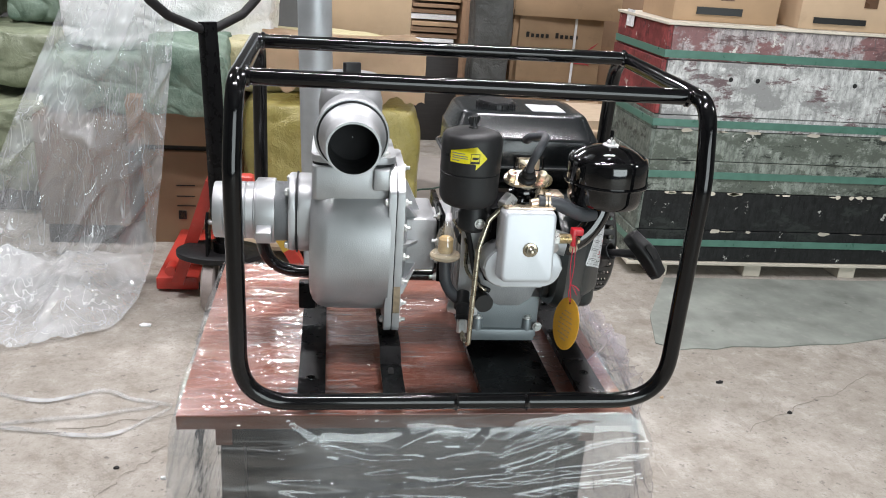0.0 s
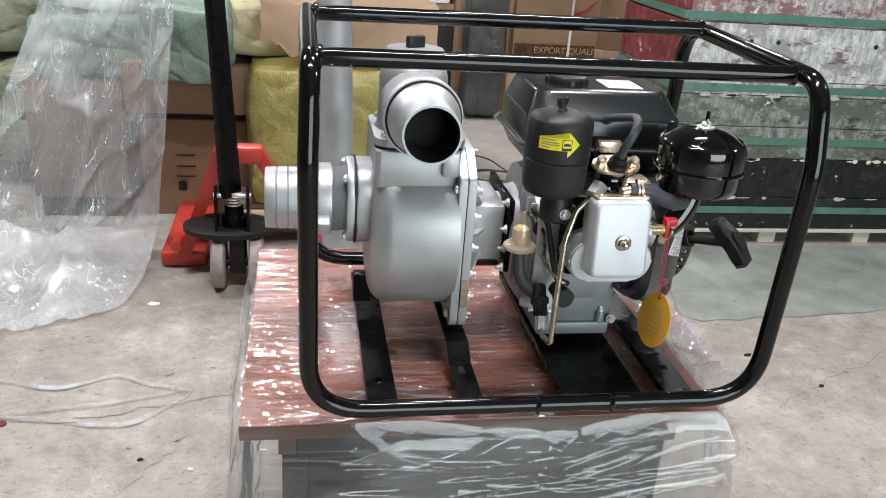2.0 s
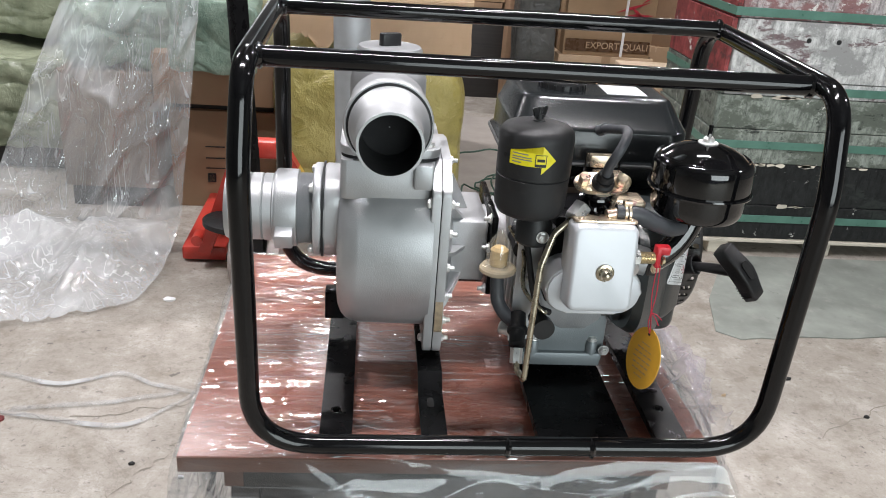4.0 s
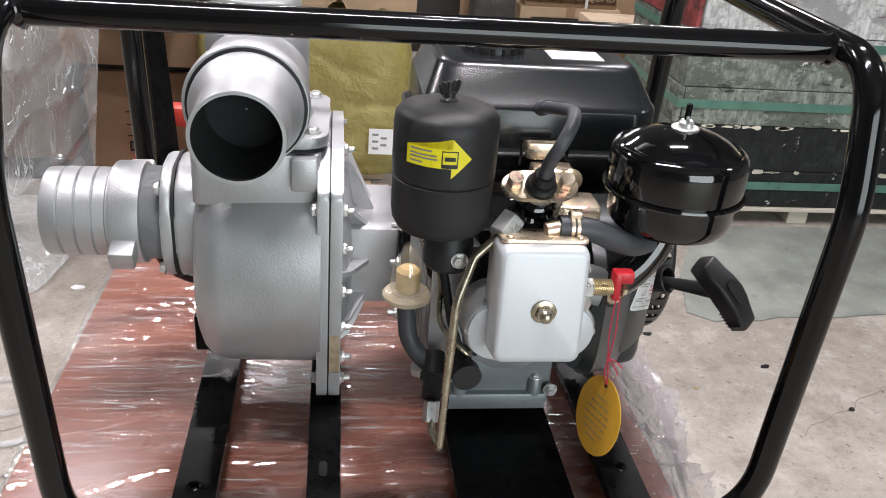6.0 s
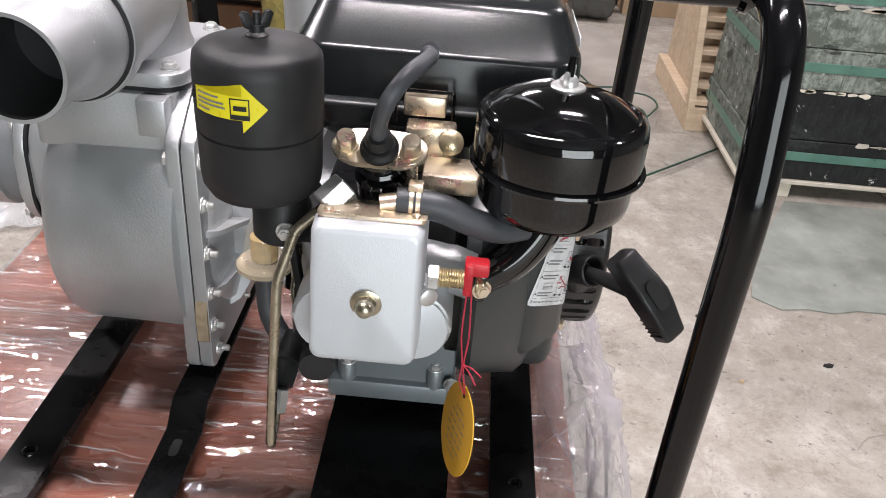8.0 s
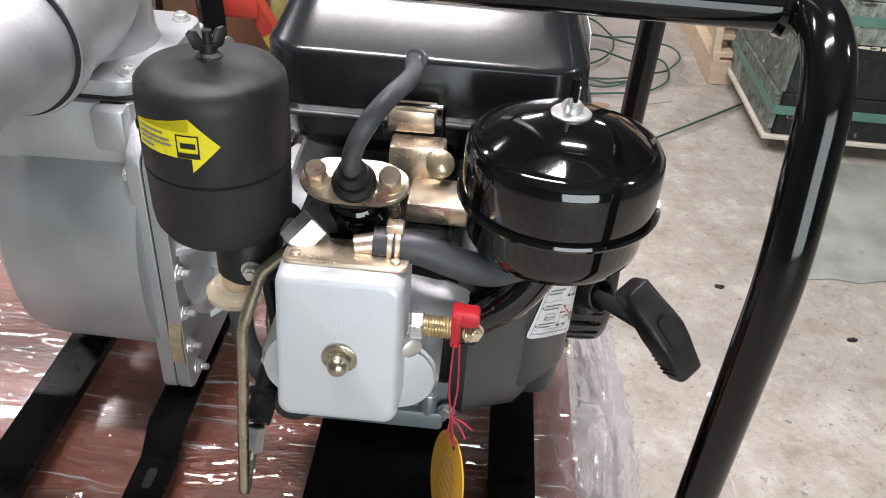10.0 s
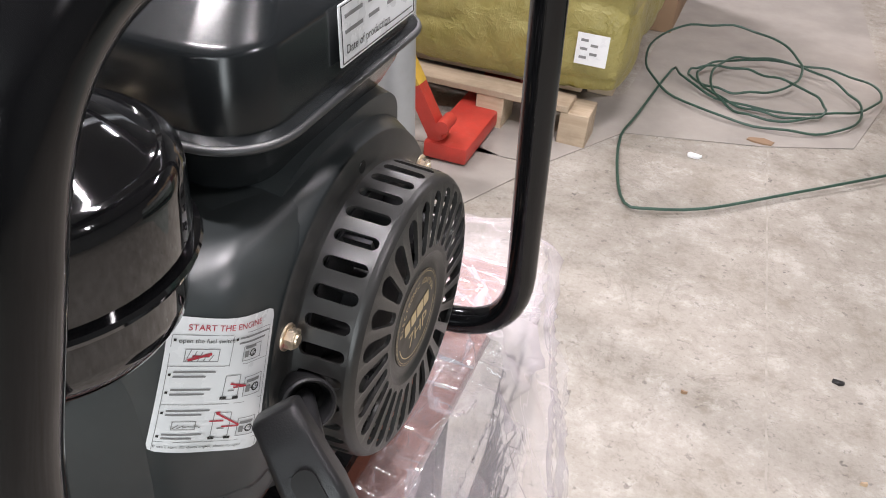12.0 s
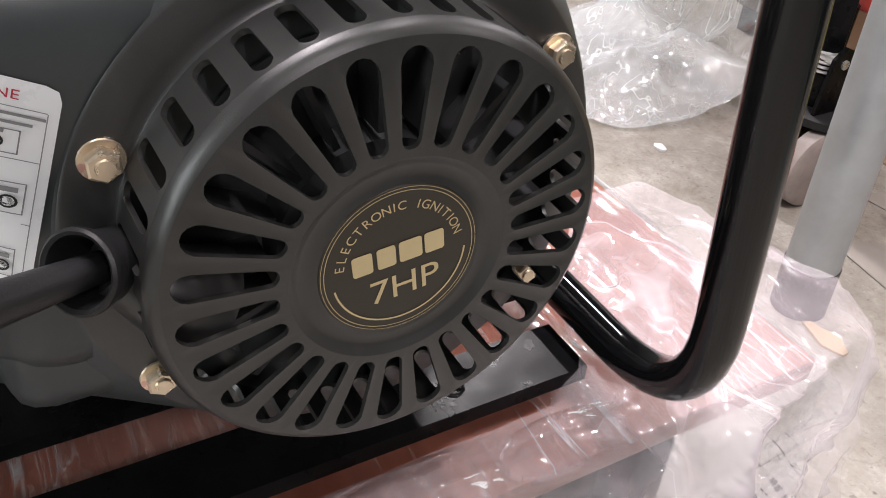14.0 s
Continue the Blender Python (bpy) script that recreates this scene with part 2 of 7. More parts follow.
M_WHITE = surface("white_label", (0.78, 0.79, 0.80), 0.3, 0, 0.03, 40, 0.0, 300)
M_TAG = surface("orange_card", (0.68, 0.36, 0.03), 0.5, 0, 0.06, 50, 0.1, 900)
M_GOLDINK = surface("gold_print", (0.62, 0.50, 0.28), 0.4, 0.3, 0.06, 60, 0.0, 300)
# near black for flat pieces that stand in for the shade in holes
M_HOLE = surface("hole_shade", (0.004, 0.004, 0.004), 0.7, 0, 0.2, 30, 0.0, 300)
M_BORE = surface("shaded_cast_bore", (0.010, 0.010, 0.011), 0.85, 0.0, 0.3, 40, 0.8, 300)


def film(name, milk, gloss, tint=(0.9, 0.93, 0.95), scale=4.0, stretch=(1, 1, 1), relief=0.01, rough=0.07, fog=0.1, dimple=30.0, dimples=0.3, wander=0.6, sparse=(0.40, 0.62), thin=0.0, lines=3.0):
    """Clear plastic sheet: mostly see-through, with long drawn folds, dimples, foggy patches and sharp gleams; thin
    paints in pale crease highlights.
    """
    mat, nt, p, out = nodes_of(name)
    nt.nodes.remove(p)
    clear = add(nt, "ShaderNodeBsdfTransparent", Color=rgba((0.97, 0.975, 0.98)))
    cloudy = add(nt, "ShaderNodeBsdfDiffuse", Color=rgba(tint))
    shine = add(nt, "ShaderNodeBsdfGlossy", Color=rgba((1, 1, 1)), Roughness=rough)
    folds = noise_node(nt, scale, 2.0, 0.5, stretch=stretch)
    folds.node.inputs["Distortion"].default_value = wander
    patch, pits = noise_node(nt, scale * 0.9, 3, 0.55), noise_node(nt, dimple, 2, 0.5)
    sharp = ramp(nt, folds, [(0.30, 0.0), (0.46, 0.55), (0.50, 1.0), (0.55, 0.5), (0.72, 0.1)])
    deep = ramp(nt, pits, [(0.56, 0.0), (0.72, 1.0)])
    height = mix_col(nt, dimples, mix_col(nt, ramp(nt, patch, [(sparse[0], 0.04), (sparse[1], 1.0)]), (0.4, 0.4, 0.4), sharp), deep)
    bp = add(nt, "ShaderNodeBump", Strength=1.0, Distance=relief)
    nt.links.new(height, bp.inputs["Height"])
    nt.links.new(bp.outputs[0], shine.inputs["Normal"])
    m1, m2 = nt.nodes.new("ShaderNodeMixShader"), nt.nodes.new("ShaderNodeMixShader")
    haze = ramp(nt, patch, [(0.42, milk), (0.68, fog)], True)
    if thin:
        # pale lines painted along narrow creases in place of their highlights
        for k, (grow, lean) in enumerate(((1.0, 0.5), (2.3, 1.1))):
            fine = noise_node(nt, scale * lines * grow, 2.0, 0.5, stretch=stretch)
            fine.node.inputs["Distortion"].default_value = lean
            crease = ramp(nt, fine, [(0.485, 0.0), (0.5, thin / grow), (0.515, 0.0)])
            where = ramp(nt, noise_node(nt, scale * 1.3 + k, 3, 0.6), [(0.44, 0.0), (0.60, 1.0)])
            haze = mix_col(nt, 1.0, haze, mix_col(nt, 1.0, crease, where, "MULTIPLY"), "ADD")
    nt.links.new(haze, m1.inputs[0])
    nt.links.new(clear.outputs[0], m1.inputs[1])
    nt.links.new(cloudy.outputs[0], m1.inputs[2])
    m2.inputs[0].default_value = gloss
    nt.links.new(m1.outputs[0], m2.inputs[1])
    nt.links.new(shine.outputs[0], m2.inputs[2])
    nt.links.new(m2.outputs[0], out.inputs["Surface"])
    return mat


M_BOWL = film("clear_filter_plastic", 0.10, 0.10, tint=(0.9, 0.84, 0.7), scale=20, relief=0.0004, rough=0.05, fog=0.2, dimples=0.0)


# ---- structure ----
def concrete():
    mat, nt, p, _ = nodes_of("worn_concrete")
    big, mid, fine = noise_node(nt, 0.9, 6, 0.6), noise_node(nt, 7.0, 10, 0.78), noise_node(nt, 120, 5, 0.6)
    col = mix_col(nt, ramp(nt, big, [(0.3, 0.0), (0.7, 1.0)]), (0.305, 0.275, 0.237), (0.39, 0.358, 0.315))
    col = mix_col(nt, ramp(nt, mid, [(0.38, 0.75), (0.49, 0.0)]), col, (0.235, 0.205, 0.165))
    col = mix_col(nt, ramp(nt, mid, [(0.52, 0.0), (0.62, 0.65)]), col, (0.50, 0.47, 0.43))
    col = mix_col(nt, ramp(nt, fine, [(0.3, 0.35), (0.5, 0.0)]), col, (0.24, 0.21, 0.18))
    col = mix_col(nt, ramp(nt, noise_node(nt, 2.6, 9, 0.8), [(0.60, 0.0), (0.68, 0.6)]), col, (0.58, 0.555, 0.515))
    col = mix_col(nt, ramp(nt, noise_node(nt, 42, 4, 0.6), [(0.62, 0.0), (0.68, 0.6)]), col, (0.14, 0.125, 0.11))
    col = mix_col(nt, ramp(nt, noise_node(nt, 17, 3, 0.6), [(0.69, 0.0), (0.72, 0.8)]), col, (0.11, 0.10, 0.09))
    pits = noise_node(nt, 75, 6, 0.75)
    col = mix_col(nt, ramp(nt, pits, [(0.60, 0.0), (0.66, 0.55)]), col, (0.15, 0.13, 0.11))
    craze = noise_node(nt, 3.4, 8, 0.62)
    craze.node.inputs["Distortion"].default_value = 0.7
    col = mix_col(nt, ramp(nt, craze, [(0.490, 0.0), (0.5, 0.40), (0.510, 0.0)]), col, (0.20, 0.175, 0.145))
    nt.links.new(col, p.inputs["Base Color"])
    nt.links.new(ramp(nt, mid, [(0.3, 0.75), (0.7, 0.5)]), p.inputs["Roughness"])
    bump(nt, p, mix_col(nt, 0.5, mid, fine), 0.35, 0.006)
    return mat


M_CONC = concrete()
M_WALL = surface("painted_wall", (0.16, 0.165, 0.16), 0.7, 0, 0.12, 1.5, 0.3, 60, dust=0.1)
M_CEIL = surface("sheet_ceiling", (0.13, 0.135, 0.135), 0.6, 0, 0.1, 2, 0.2, 60)

bm = bmesh.new()
bmesh.ops.create_grid(bm, x_segments=24, y_segments=24, size=1, matrix=Matrix.Translation((0.3, 1.0, 0)) @ Matrix.Diagonal((5.3, 5.8, 1, 1)))
floor = tagged(part("floor", bm, M_CONC, None), "worn grey concrete warehouse floor, stained and dusty", "floor", kind="structure")
for nm, lo, hi in (("wall_north", (-5, 6.8, 0), (5.6, 7.0, 3.6)), ("wall_west", (-5.2, -4.8, 0), (-5.0, 7.0, 3.6)), ("wall_east", (5.6, -4.8, 0), (5.8, 7.0, 3.6)),
                   ("wall_south_a", (-5, -5.0, 0), (-0.1, -4.8, 3.6)), ("wall_south_b", (3.5, -5.0, 0), (5.6, -4.8, 3.6)), ("wall_south_c", (-0.1, -5.0, 3.0), (3.5, -4.8, 3.6))):
    bm = bmesh.new()
    box(bm, lo, hi)
    tagged(part(nm, bm, M_WALL, None), "plain grey painted warehouse wall", "wall", kind="structure")
bm = bmesh.new()
box(bm, (-5.2, -5.0, 3.6), (5.8, 7.0, 3.7))
tagged(part("ceiling", bm, M_CEIL, None), "pale sheet metal warehouse ceiling", "ceiling", kind="structure")


# ---- the diesel water pump ----
pump = thing("water_pump", (0, 0.18, 0.66), "diesel water pump with silver casing in a black tubular steel frame", "water pump")
X = Matrix.Rotation(radians(90), 4, "Y")      # local z to world +x
R_TUBE = 0.0132


def carry_frame():
    xl, xr, yf, zb, zt = -0.345, 0.345, -0.053, 0.676, 1.170
    # the front posts lean forwards and are bent back below the top corners
    loop = [(-0.338, yf + 0.002, zb), (0.347, yf + 0.004, zb), (0.338, -0.079, 1.058), (0.341, -0.046, zt), (xr - 0.008, 0.379, zt + 0.014), (xr - 0.003, 0.431, zb + 0.022),
            (xl + 0.004, 0.440, zb + 0.022), (xl + 0.004, 0.385, zt + 0.014), (-0.338, -0.050, zt), (-0.341, -0.080, 1.058)]
    bm = bmesh.new()
    tube(bm, fillet(loop, [0.085, 0.085, 0.16, 0.058, 0.07, 0.085, 0.085, 0.07, 0.058, 0.16], 10, closed=True), R_TUBE, 24, closed=True)
    body = part("carry_frame", bm, M_GLOSS, pump, "gloss black bent tube frame")
    for nm, p, q in (("top_bar", (-0.333, 0.0, 1.170), (0.332, 0.004, 1.170)), ("top_bar", (-0.334, 0.30, 1.184), (0.330, 0.305, 1.187))):
        bm = bmesh.new()
        tube(bm, [Vector(p).lerp(q, k / 14) for k in range(15)], R_TUBE - 0.001, 24)
        part(nm, bm, M_GLOSS, body)
        for s, e in ((1, p), (-1, q)):
            bm = bmesh.new()
            c = Vector(e) + Vector((0.006 * s, 0, 0))
            lathe(bm, [(R_TUBE * 0.9, -0.004), (R_TUBE + 0.0022, -0.001), (R_TUBE + 0.0018, 0.003), (R_TUBE - 0.002, 0.006)], Matrix.Translation(c) @ X, 20, cap=False)
            for v in bm.verts:
                v.co += noise.noise_vector(v.co * 260) * 0.0016
            part("weld_bead", bm, M_GLOSS2, body)
    for x in (0.0, 0.115, 0.02):
        bm = bmesh.new()
        y = yf if x != 0.02 else 0.440
        lathe(bm, [(R_TUBE - 0.002, -0.004), (R_TUBE + 0.0012, 0), (R_TUBE - 0.002, 0.004)], Matrix.Translation((x, y, zb if y < 0 else zb + 0.022)) @ X, 20, cap=False)
        for v in bm.verts:
            v.co += noise.noise_vector(v.co * 200) * 0.0012
        part("weld_bead", bm, M_GLOSS2, body)
    return body


carry_frame()


def beam(name, x0, x1, y0, y1, z, holes=(), lip=0.014, thick=0.004):
    """A flanged steel strap across the frame, with bolt holes punched in it."""
    bm = bmesh.new()
    xs = sorted({x0, x1, *(h[0] - h[2] for h in holes), *(h[0] + h[2] for h in holes)})
    ys = sorted({y0, y1, *(h[1] - h[3] for h in holes), *(h[1] + h[3] for h in holes)})
    for xa, xb in zip(xs, xs[1:]):
        for ya, yb in zip(ys, ys[1:]):
            if any(abs((xa + xb) / 2 - h[0]) < h[2] and abs((ya + yb) / 2 - h[1]) < h[3] for h in holes):
                continue
            box(bm, (xa, ya, z - thick), (xb, yb, z))
    bmesh.ops.remove_doubles(bm, verts=bm.verts, dist=1e-6)
    ob = part(name, bm, M_BEAM, pump)
    for hx, hy, _, _ in holes:
        bm = bmesh.new()
        lathe(bm, [(0.0078, z + 0.0004), (0.0074, z + 0.0012), (0.0058, z + 0.0010), (0.0055, z - 0.003), (0.0002, z - 0.003)], Matrix.Translation((hx, hy, 0)), 24, cap=False)
        part("bolt_hole", bm, M_GLOSS2, ob, "worn round bolt hole")
    for xa in (x0, x1 - 0.003):
        bm = bmesh.new()
        box(bm, (xa, y0, z - lip), (xa + 0.003, y1, z - thick))
        part("lip", bm, M_BEAM, ob)
    return ob


beam("base_beam", -0.252, -0.208, -0.048, 0.42, 0.678, [(-0.232, 0.023, 0.0045, 0.0045), (-0.232, 0.32, 0.0045, 0.0045)], lip=0.012)
beam("base_beam", 0.213, 0.258, -0.048, 0.42, 0.678, [(0.238, 0.04, 0.0045, 0.0045), (0.238, 0.33, 0.0045, 0.0045)], lip=0.012)
beam("engine_plate", 0.045, 0.172, -0.048, 0.42, 0.680, lip=0.012)
bm = bmesh.new()
strap = [(-0.046, 0.678), (0.070, 0.678), (0.095, 0.700), (0.40, 0.700), (0.42, 0.690), (0.42, 0.686), (0.40, 0.696), (0.097, 0.696), (0.072, 0.674), (-0.046, 0.674)]
prism(bm, strap, -0.079, -0.115, Matrix(((0, 0, 1, 0), (1, 0, 0, 0), (0, 1, 0, 0), (0, 0, 0, 1))), bevel=0.0008, segs=1)
strap_ob = part("pump_strap", bm, M_BEAM, pump, "bent black steel strap")
bm = bmesh.new()
prism(bm, rounded(0.009, 0.024, 0.0044, 4, -0.098, 0.045), 0.6782, 0.6788)
part("slot", bm, M_HOLE, strap_ob)

# pump casing
SY, SZ = 0.252, 0.852                          # the shaft's axis
casing = None


def hull(bm, sections, power=3.0, segs=40, m=None):
    """Lofts super-ellipses: (x, centre y, centre z, half y, half z[, power])."""
    rings = []
    for s in sections:
        x, cy, cz, hy, hz = s[:5]
        e = 2 / (s[5] if len(s) > 5 else power)
        ring = []
        for i in range(segs):
            a = 2 * math.pi * i / segs
            c, d = math.cos(a), math.sin(a)
            ring.append((x, cy + hy * math.copysign(abs(c) ** e, c), cz + hz * math.copysign(abs(d) ** e, d)))
        rings.append(ring)
    if m:
        rings = [[m @ Vector(p) for p in r] for r in rings]
    return ring_grid(bm, rings)


bm = bmesh.new()
hull(bm, [(-0.240, 0.250, 0.852, 0.104, 0.092, 2.1), (-0.2385, 0.250, 0.852, 0.116, 0.105, 2.15), (-0.233, 0.250, 0.852, 0.128, 0.118, 2.2), (-0.224, 0.250, 0.852, 0.137, 0.126, 2.25),
          (-0.208, 0.250, 0.852, 0.141, 0.130, 2.3), (-0.115, 0.250, 0.852, 0.143, 0.131, 2.3), (-0.104, 0.250, 0.852, 0.143, 0.131, 2.3)], segs=96)
casing = part("pump_casing", bm, M_ALU, pump, "silver painted cast volute casing")
bm = bmesh.new()
prism(bm, rounded(0.132, 0.196, 0.010, 4, -0.1715, 0.245), 0.946, 1.0038, None, bevel=0.002)
part("casing_neck", bm, M_ALU, casing)
bm = bmesh.new()
box(bm, (-0.135, 0.134, 0.968), (-0.108, 0.156, 1.0038), 0.003)
part("neck_lug", bm, M_ALU, casing)
# split flange: casing half, dark gasket, cover half
SIDE = Matrix(((0, 0, 1, 0), (1, 0, 0, 0), (0, 1, 0, 0), (0, 0, 0, 1)))
flange_line = fillet([(0.126, 0.712, 0), (0.380, 0.712, 0), (0.386, 0.93, 0), (0.345, 0.992, 0), (0.275, 1.006, 0), (0.172, 1.003, 0), (0.124, 0.968, 0)], [0.012, 0.012, 0.03, 0.03, 0.03, 0.012, 0.012], 4, closed=True)
for nm, x0, x1, g, mat in (("casing_flange", -0.108, -0.0955, 1.0, M_ALU), ("gasket", -0.0955, -0.0938, 0.985, M_RUBBER), ("cover_flange", -0.0938, -0.081, 1.0, M_ALU)):
    bm = bmesh.new()
    out = [(0.255 + (q[0] - 0.255) * g, 0.86 + (q[1] - 0.86) * g) for q in flange_line]
    prism(bm, out, x0, x1, SIDE, bevel=0.0015 if mat is M_ALU else 0)
    part(nm, bm, mat, casing)
bm = bmesh.new()
prism(bm, [(0.1215, 0.782), (0.1255, 0.800), (0.1265, 0.775), (0.1265, 0.748), (0.1225, 0.752), (0.1215, 0.768)], -0.0935, -0.0822, SIDE)
stain = surface("brown_stain", (0.30, 0.23, 0.15), 0.6, 0.1, 0.3, 90, 0.3, 400)
part("stain", bm, stain, casing, "brown rust stain on the flange edge")
bm = bmesh.new()
hex_bolt(bm, Matrix(), 0.0062, 0.006)
lathe(bm, [(0.0035, -0.032), (0.0035, 0)], None, 10)
bolt_me = mesh_of("bolt", bm, M_ZINC)
bm = bmesh.new()
hex_bolt(bm, Matrix(), 0.0060, 0.005)
lathe(bm, [(0.0034, 0.0), (0.0034, 0.011), (0.0025, 0.012)], None, 12)
stud_me = mesh_of("stud_nut", bm, M_ZINC)
for y, z in ((0.134, 0.949), (0.146, 0.728), (0.255, 0.722), (0.36, 0.722), (0.376, 0.85), (0.350, 0.975)):
    placed("bolt", bolt_me, Matrix.Translation((-0.108, y, z)) @ pose(0, 0, 0, 0, -90, 0), casing)
for y, z in ((0.134, 0.949), (0.132, 0.905), (0.132, 0.852), (0.133, 0.806), (0.135, 0.765), (0.146, 0.728), (0.20, 0.993)):
    placed("stud_nut", stud_me, Matrix.Translation((-0.081, y, z)) @ X, casing)
# bearing bracket between pump and engine: dished cover, gussets, square block
bm = bmesh.new()
lathe(bm, [(0.112, -0.081), (0.106, -0.075), (0.062, -0.068), (0.052, -0.055), (0.050, -0.02), (0.056, -0.008), (0.066, -0.006), (0.066, 0.004), (0.070, 0.014)], Matrix.Translation((0, SY, SZ)) @ X, 40)
bracket = part("bearing_bracket", bm, M_ALU2, pump, "ribbed cast alloy bracket")
bm = bmesh.new()
box(bm, (-0.074, 0.186, 0.806), (-0.016, 0.322, 0.904), 0.006)
part("bearing_block", bm, M_ALU2, bracket)
bm = bmesh.new()
box(bm, (-0.014, 0.172, 0.790), (-0.004, 0.336, 0.918), 0.003)
part("end_flange", bm, M_BEAM, bracket)
for y, z in ((0.180, 0.912), (0.178, 0.866), (0.178, 0.832), (0.180, 0.797)):
    placed("stud_nut", stud_me, Matrix.Translation((-0.014, y, z)) @ pose(0, 0, 0, 0, -90, 0), bracket)
for k in range(10):
    bm = bmesh.new()
    a = 2 * math.pi * (k + 0.25) / 10
    m = Matrix.Translation((0, SY, SZ)) @ X @ Matrix.Rotation(a, 4, "Z")
    prism(bm, [(0.044, -0.040), (0.072, -0.052), (0.110, -0.070), (0.118, -0.081), (0.044, -0.081)], -0.0026, 0.0026, m @ Matrix(((1, 0, 0, 0), (0, 0, 1, 0), (0, 1, 0, 0), (0, 0, 0, 1))))
    part("rib", bm, M_ALU2, bracket)

# outlet: flange, elbow body, branch
bm = bmesh.new()
prism(bm, rounded(0.142, 0.165, 0.022, 5, -0.168, 0.235), 1.0085, 1.021, None, bevel=0.002)
out_fl = part("outlet_flange", bm, M_ALU, pump)
bm = bmesh.new()
prism(bm, rounded(0.138, 0.16, 0.02, 5, -0.168, 0.235), 1.0038, 1.0085)
part("gasket", bm, M_RUBBER, out_fl)
for x, y in ((-0.114, 0.172), (-0.222, 0.172), (-0.114, 0.30), (-0.222, 0.30)):
    placed("bolt", bolt_me, Matrix.Translation((x, y, 1.021)), out_fl)
bm = bmesh.new()
lathe(bm, [(0.060, 1.018), (0.056, 1.030), (0.0545, 1.06), (0.0545, 1.10), (0.050, 1.118), (0.044, 1.124), (0.044, 1.133)], Matrix.Translation((-0.174, 0.238, 0)), 48)
F = Matrix.Rotation(radians(90), 4, "X")       # local z to world -y
lathe(bm, [(0.0535, -0.01), (0.0545, 0.06), (0.0545, 0.108), (0.0595, 0.113), (0.0600, 0.128), (0.0585, 0.132)], Matrix.Translation((-0.174, 0.238, 1.066)) @ F, 48)
elbow = part("outlet_elbow", bm, M_ALU, pump, "silver cast discharge elbow")
bm = bmesh.new()
M0 = Matrix.Translation((-0.1735, 0.238, 1.066)) @ F
lathe(bm, [(0.0535, 0.1335), (0.0535, 0.1405), (0.0500, 0.148), (0.0440, 0.160), (0.0425, 0.172), (0.0425, 0.218), (0.0418, 0.2205), (0.0385, 0.2205)], M0, 56, cap=False)
part("outlet_pipe", bm, M_ALU, elbow, "open three inch hose spigot")
# inner wall and end disc coloured near black for the shade in the pipe
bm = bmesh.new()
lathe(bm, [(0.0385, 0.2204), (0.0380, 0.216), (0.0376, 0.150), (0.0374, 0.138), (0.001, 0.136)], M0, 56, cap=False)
part("bore", bm, M_BORE, elbow, "rough inside of the pipe, coloured dark for its shade")
bm = bmesh.new()
lathe(bm, [(0.0560, 0.1318), (0.0568, 0.1322), (0.0568, 0.1336), (0.0525, 0.1338)], M0, 48, cap=False)
part("gasket", bm, M_RUBBER, elbow)
bm = bmesh.new()
lathe(bm, [(0.044, 1.131), (0.0465, 1.133), (0.0465, 1.142), (0.044, 1.146), (0.020, 1.147)], Matrix.Translation((-0.174, 0.238, 0)), 40)
cap = part("priming_cap", bm, M_ALU, elbow)
bm = bmesh.new()
prism(bm, rounded(0.032, 0.013, 0.005, 3), 1.145, 1.164, Matrix.Translation((-0.174, 0.238, 0)) @ pose(0, 0, 0, 0, 0, 25), bevel=0.002)
part("priming_knob", bm, M_PLASTIC, elbow, "black plastic knob")

# suction side: flange, union ring with lugs, hose tail
IY, IZ = 0.232, 0.898
ML = Matrix.Translation((0, IY, IZ)) @ pose(0, 0, 0, 0, -90, 0)   # local z to world -x
bm = bmesh.new()
prism(bm, rounded(0.132, 0.122, 0.045, 8), 0.232, 0.2615, ML, bevel=0.003)
inlet = part("inlet_flange", bm, M_ALU, pump)
bm = bmesh.new()
prism(bm, rounded(0.137, 0.126, 0.047, 8), 0.2615, 0.2645, ML)
part("gasket", bm, M_RUBBER, inlet)
bm = bmesh.new()
prism(bm, rounded(0.132, 0.122, 0.045, 8), 0.2645, 0.277, ML, bevel=0.003)
lathe(bm, [(0.052, 0.276), (0.052, 0.300), (0.058, 0.301), (0.0585, 0.305), (0.0585, 0.330), (0.0575, 0.333), (0.0545, 0.334)], ML, 48)
lathe(bm, [(0.0524 + (0.0011 if k % 2 else 0.0), 0.278 + k * 0.0005) for k in range(44)], ML, 40, cap=False)
union = part("union_nut", bm, M_ALU, inlet)
for a in (160, 340):
    bm = bmesh.new()
    box(bm, (-0.012, 0.052, 0.304), (0.012, 0.079, 0.331), 0.003, 2, ML @ pose(0, 0, 0, 0, 0, a))
    part("lug", bm, M_ALU, union)
bm = bmesh.new()
lathe(bm, [(0.0535, 0.333), (0.0535, 0.336), (0.0505, 0.338), (0.0505, 0.350), (0.0485, 0.352), (0.0505, 0.3535), (0.0505, 0.368), (0.0485, 0.370), (0.0505, 0.3715), (0.0505, 0.386), (0.0485, 0.388),
           (0.0500, 0.3895), (0.0495, 0.404), (0.0485, 0.406), (0.0455, 0.406), (0.045, 0.34), (0.001, 0.335)], ML, 56, cap=False)
part("hose_tail", bm, M_ALU, inlet, "silver ridged suction hose tail")
for dy, dz in ((0.058, 0.048), (0.058, -0.048), (-0.058, 0.048), (-0.058, -0.048)):
    placed("bolt", bolt_me, ML @ Matrix.Translation((dz * 1.0, dy * 0.76, 0.277)) , inlet)
bm = bmesh.new()
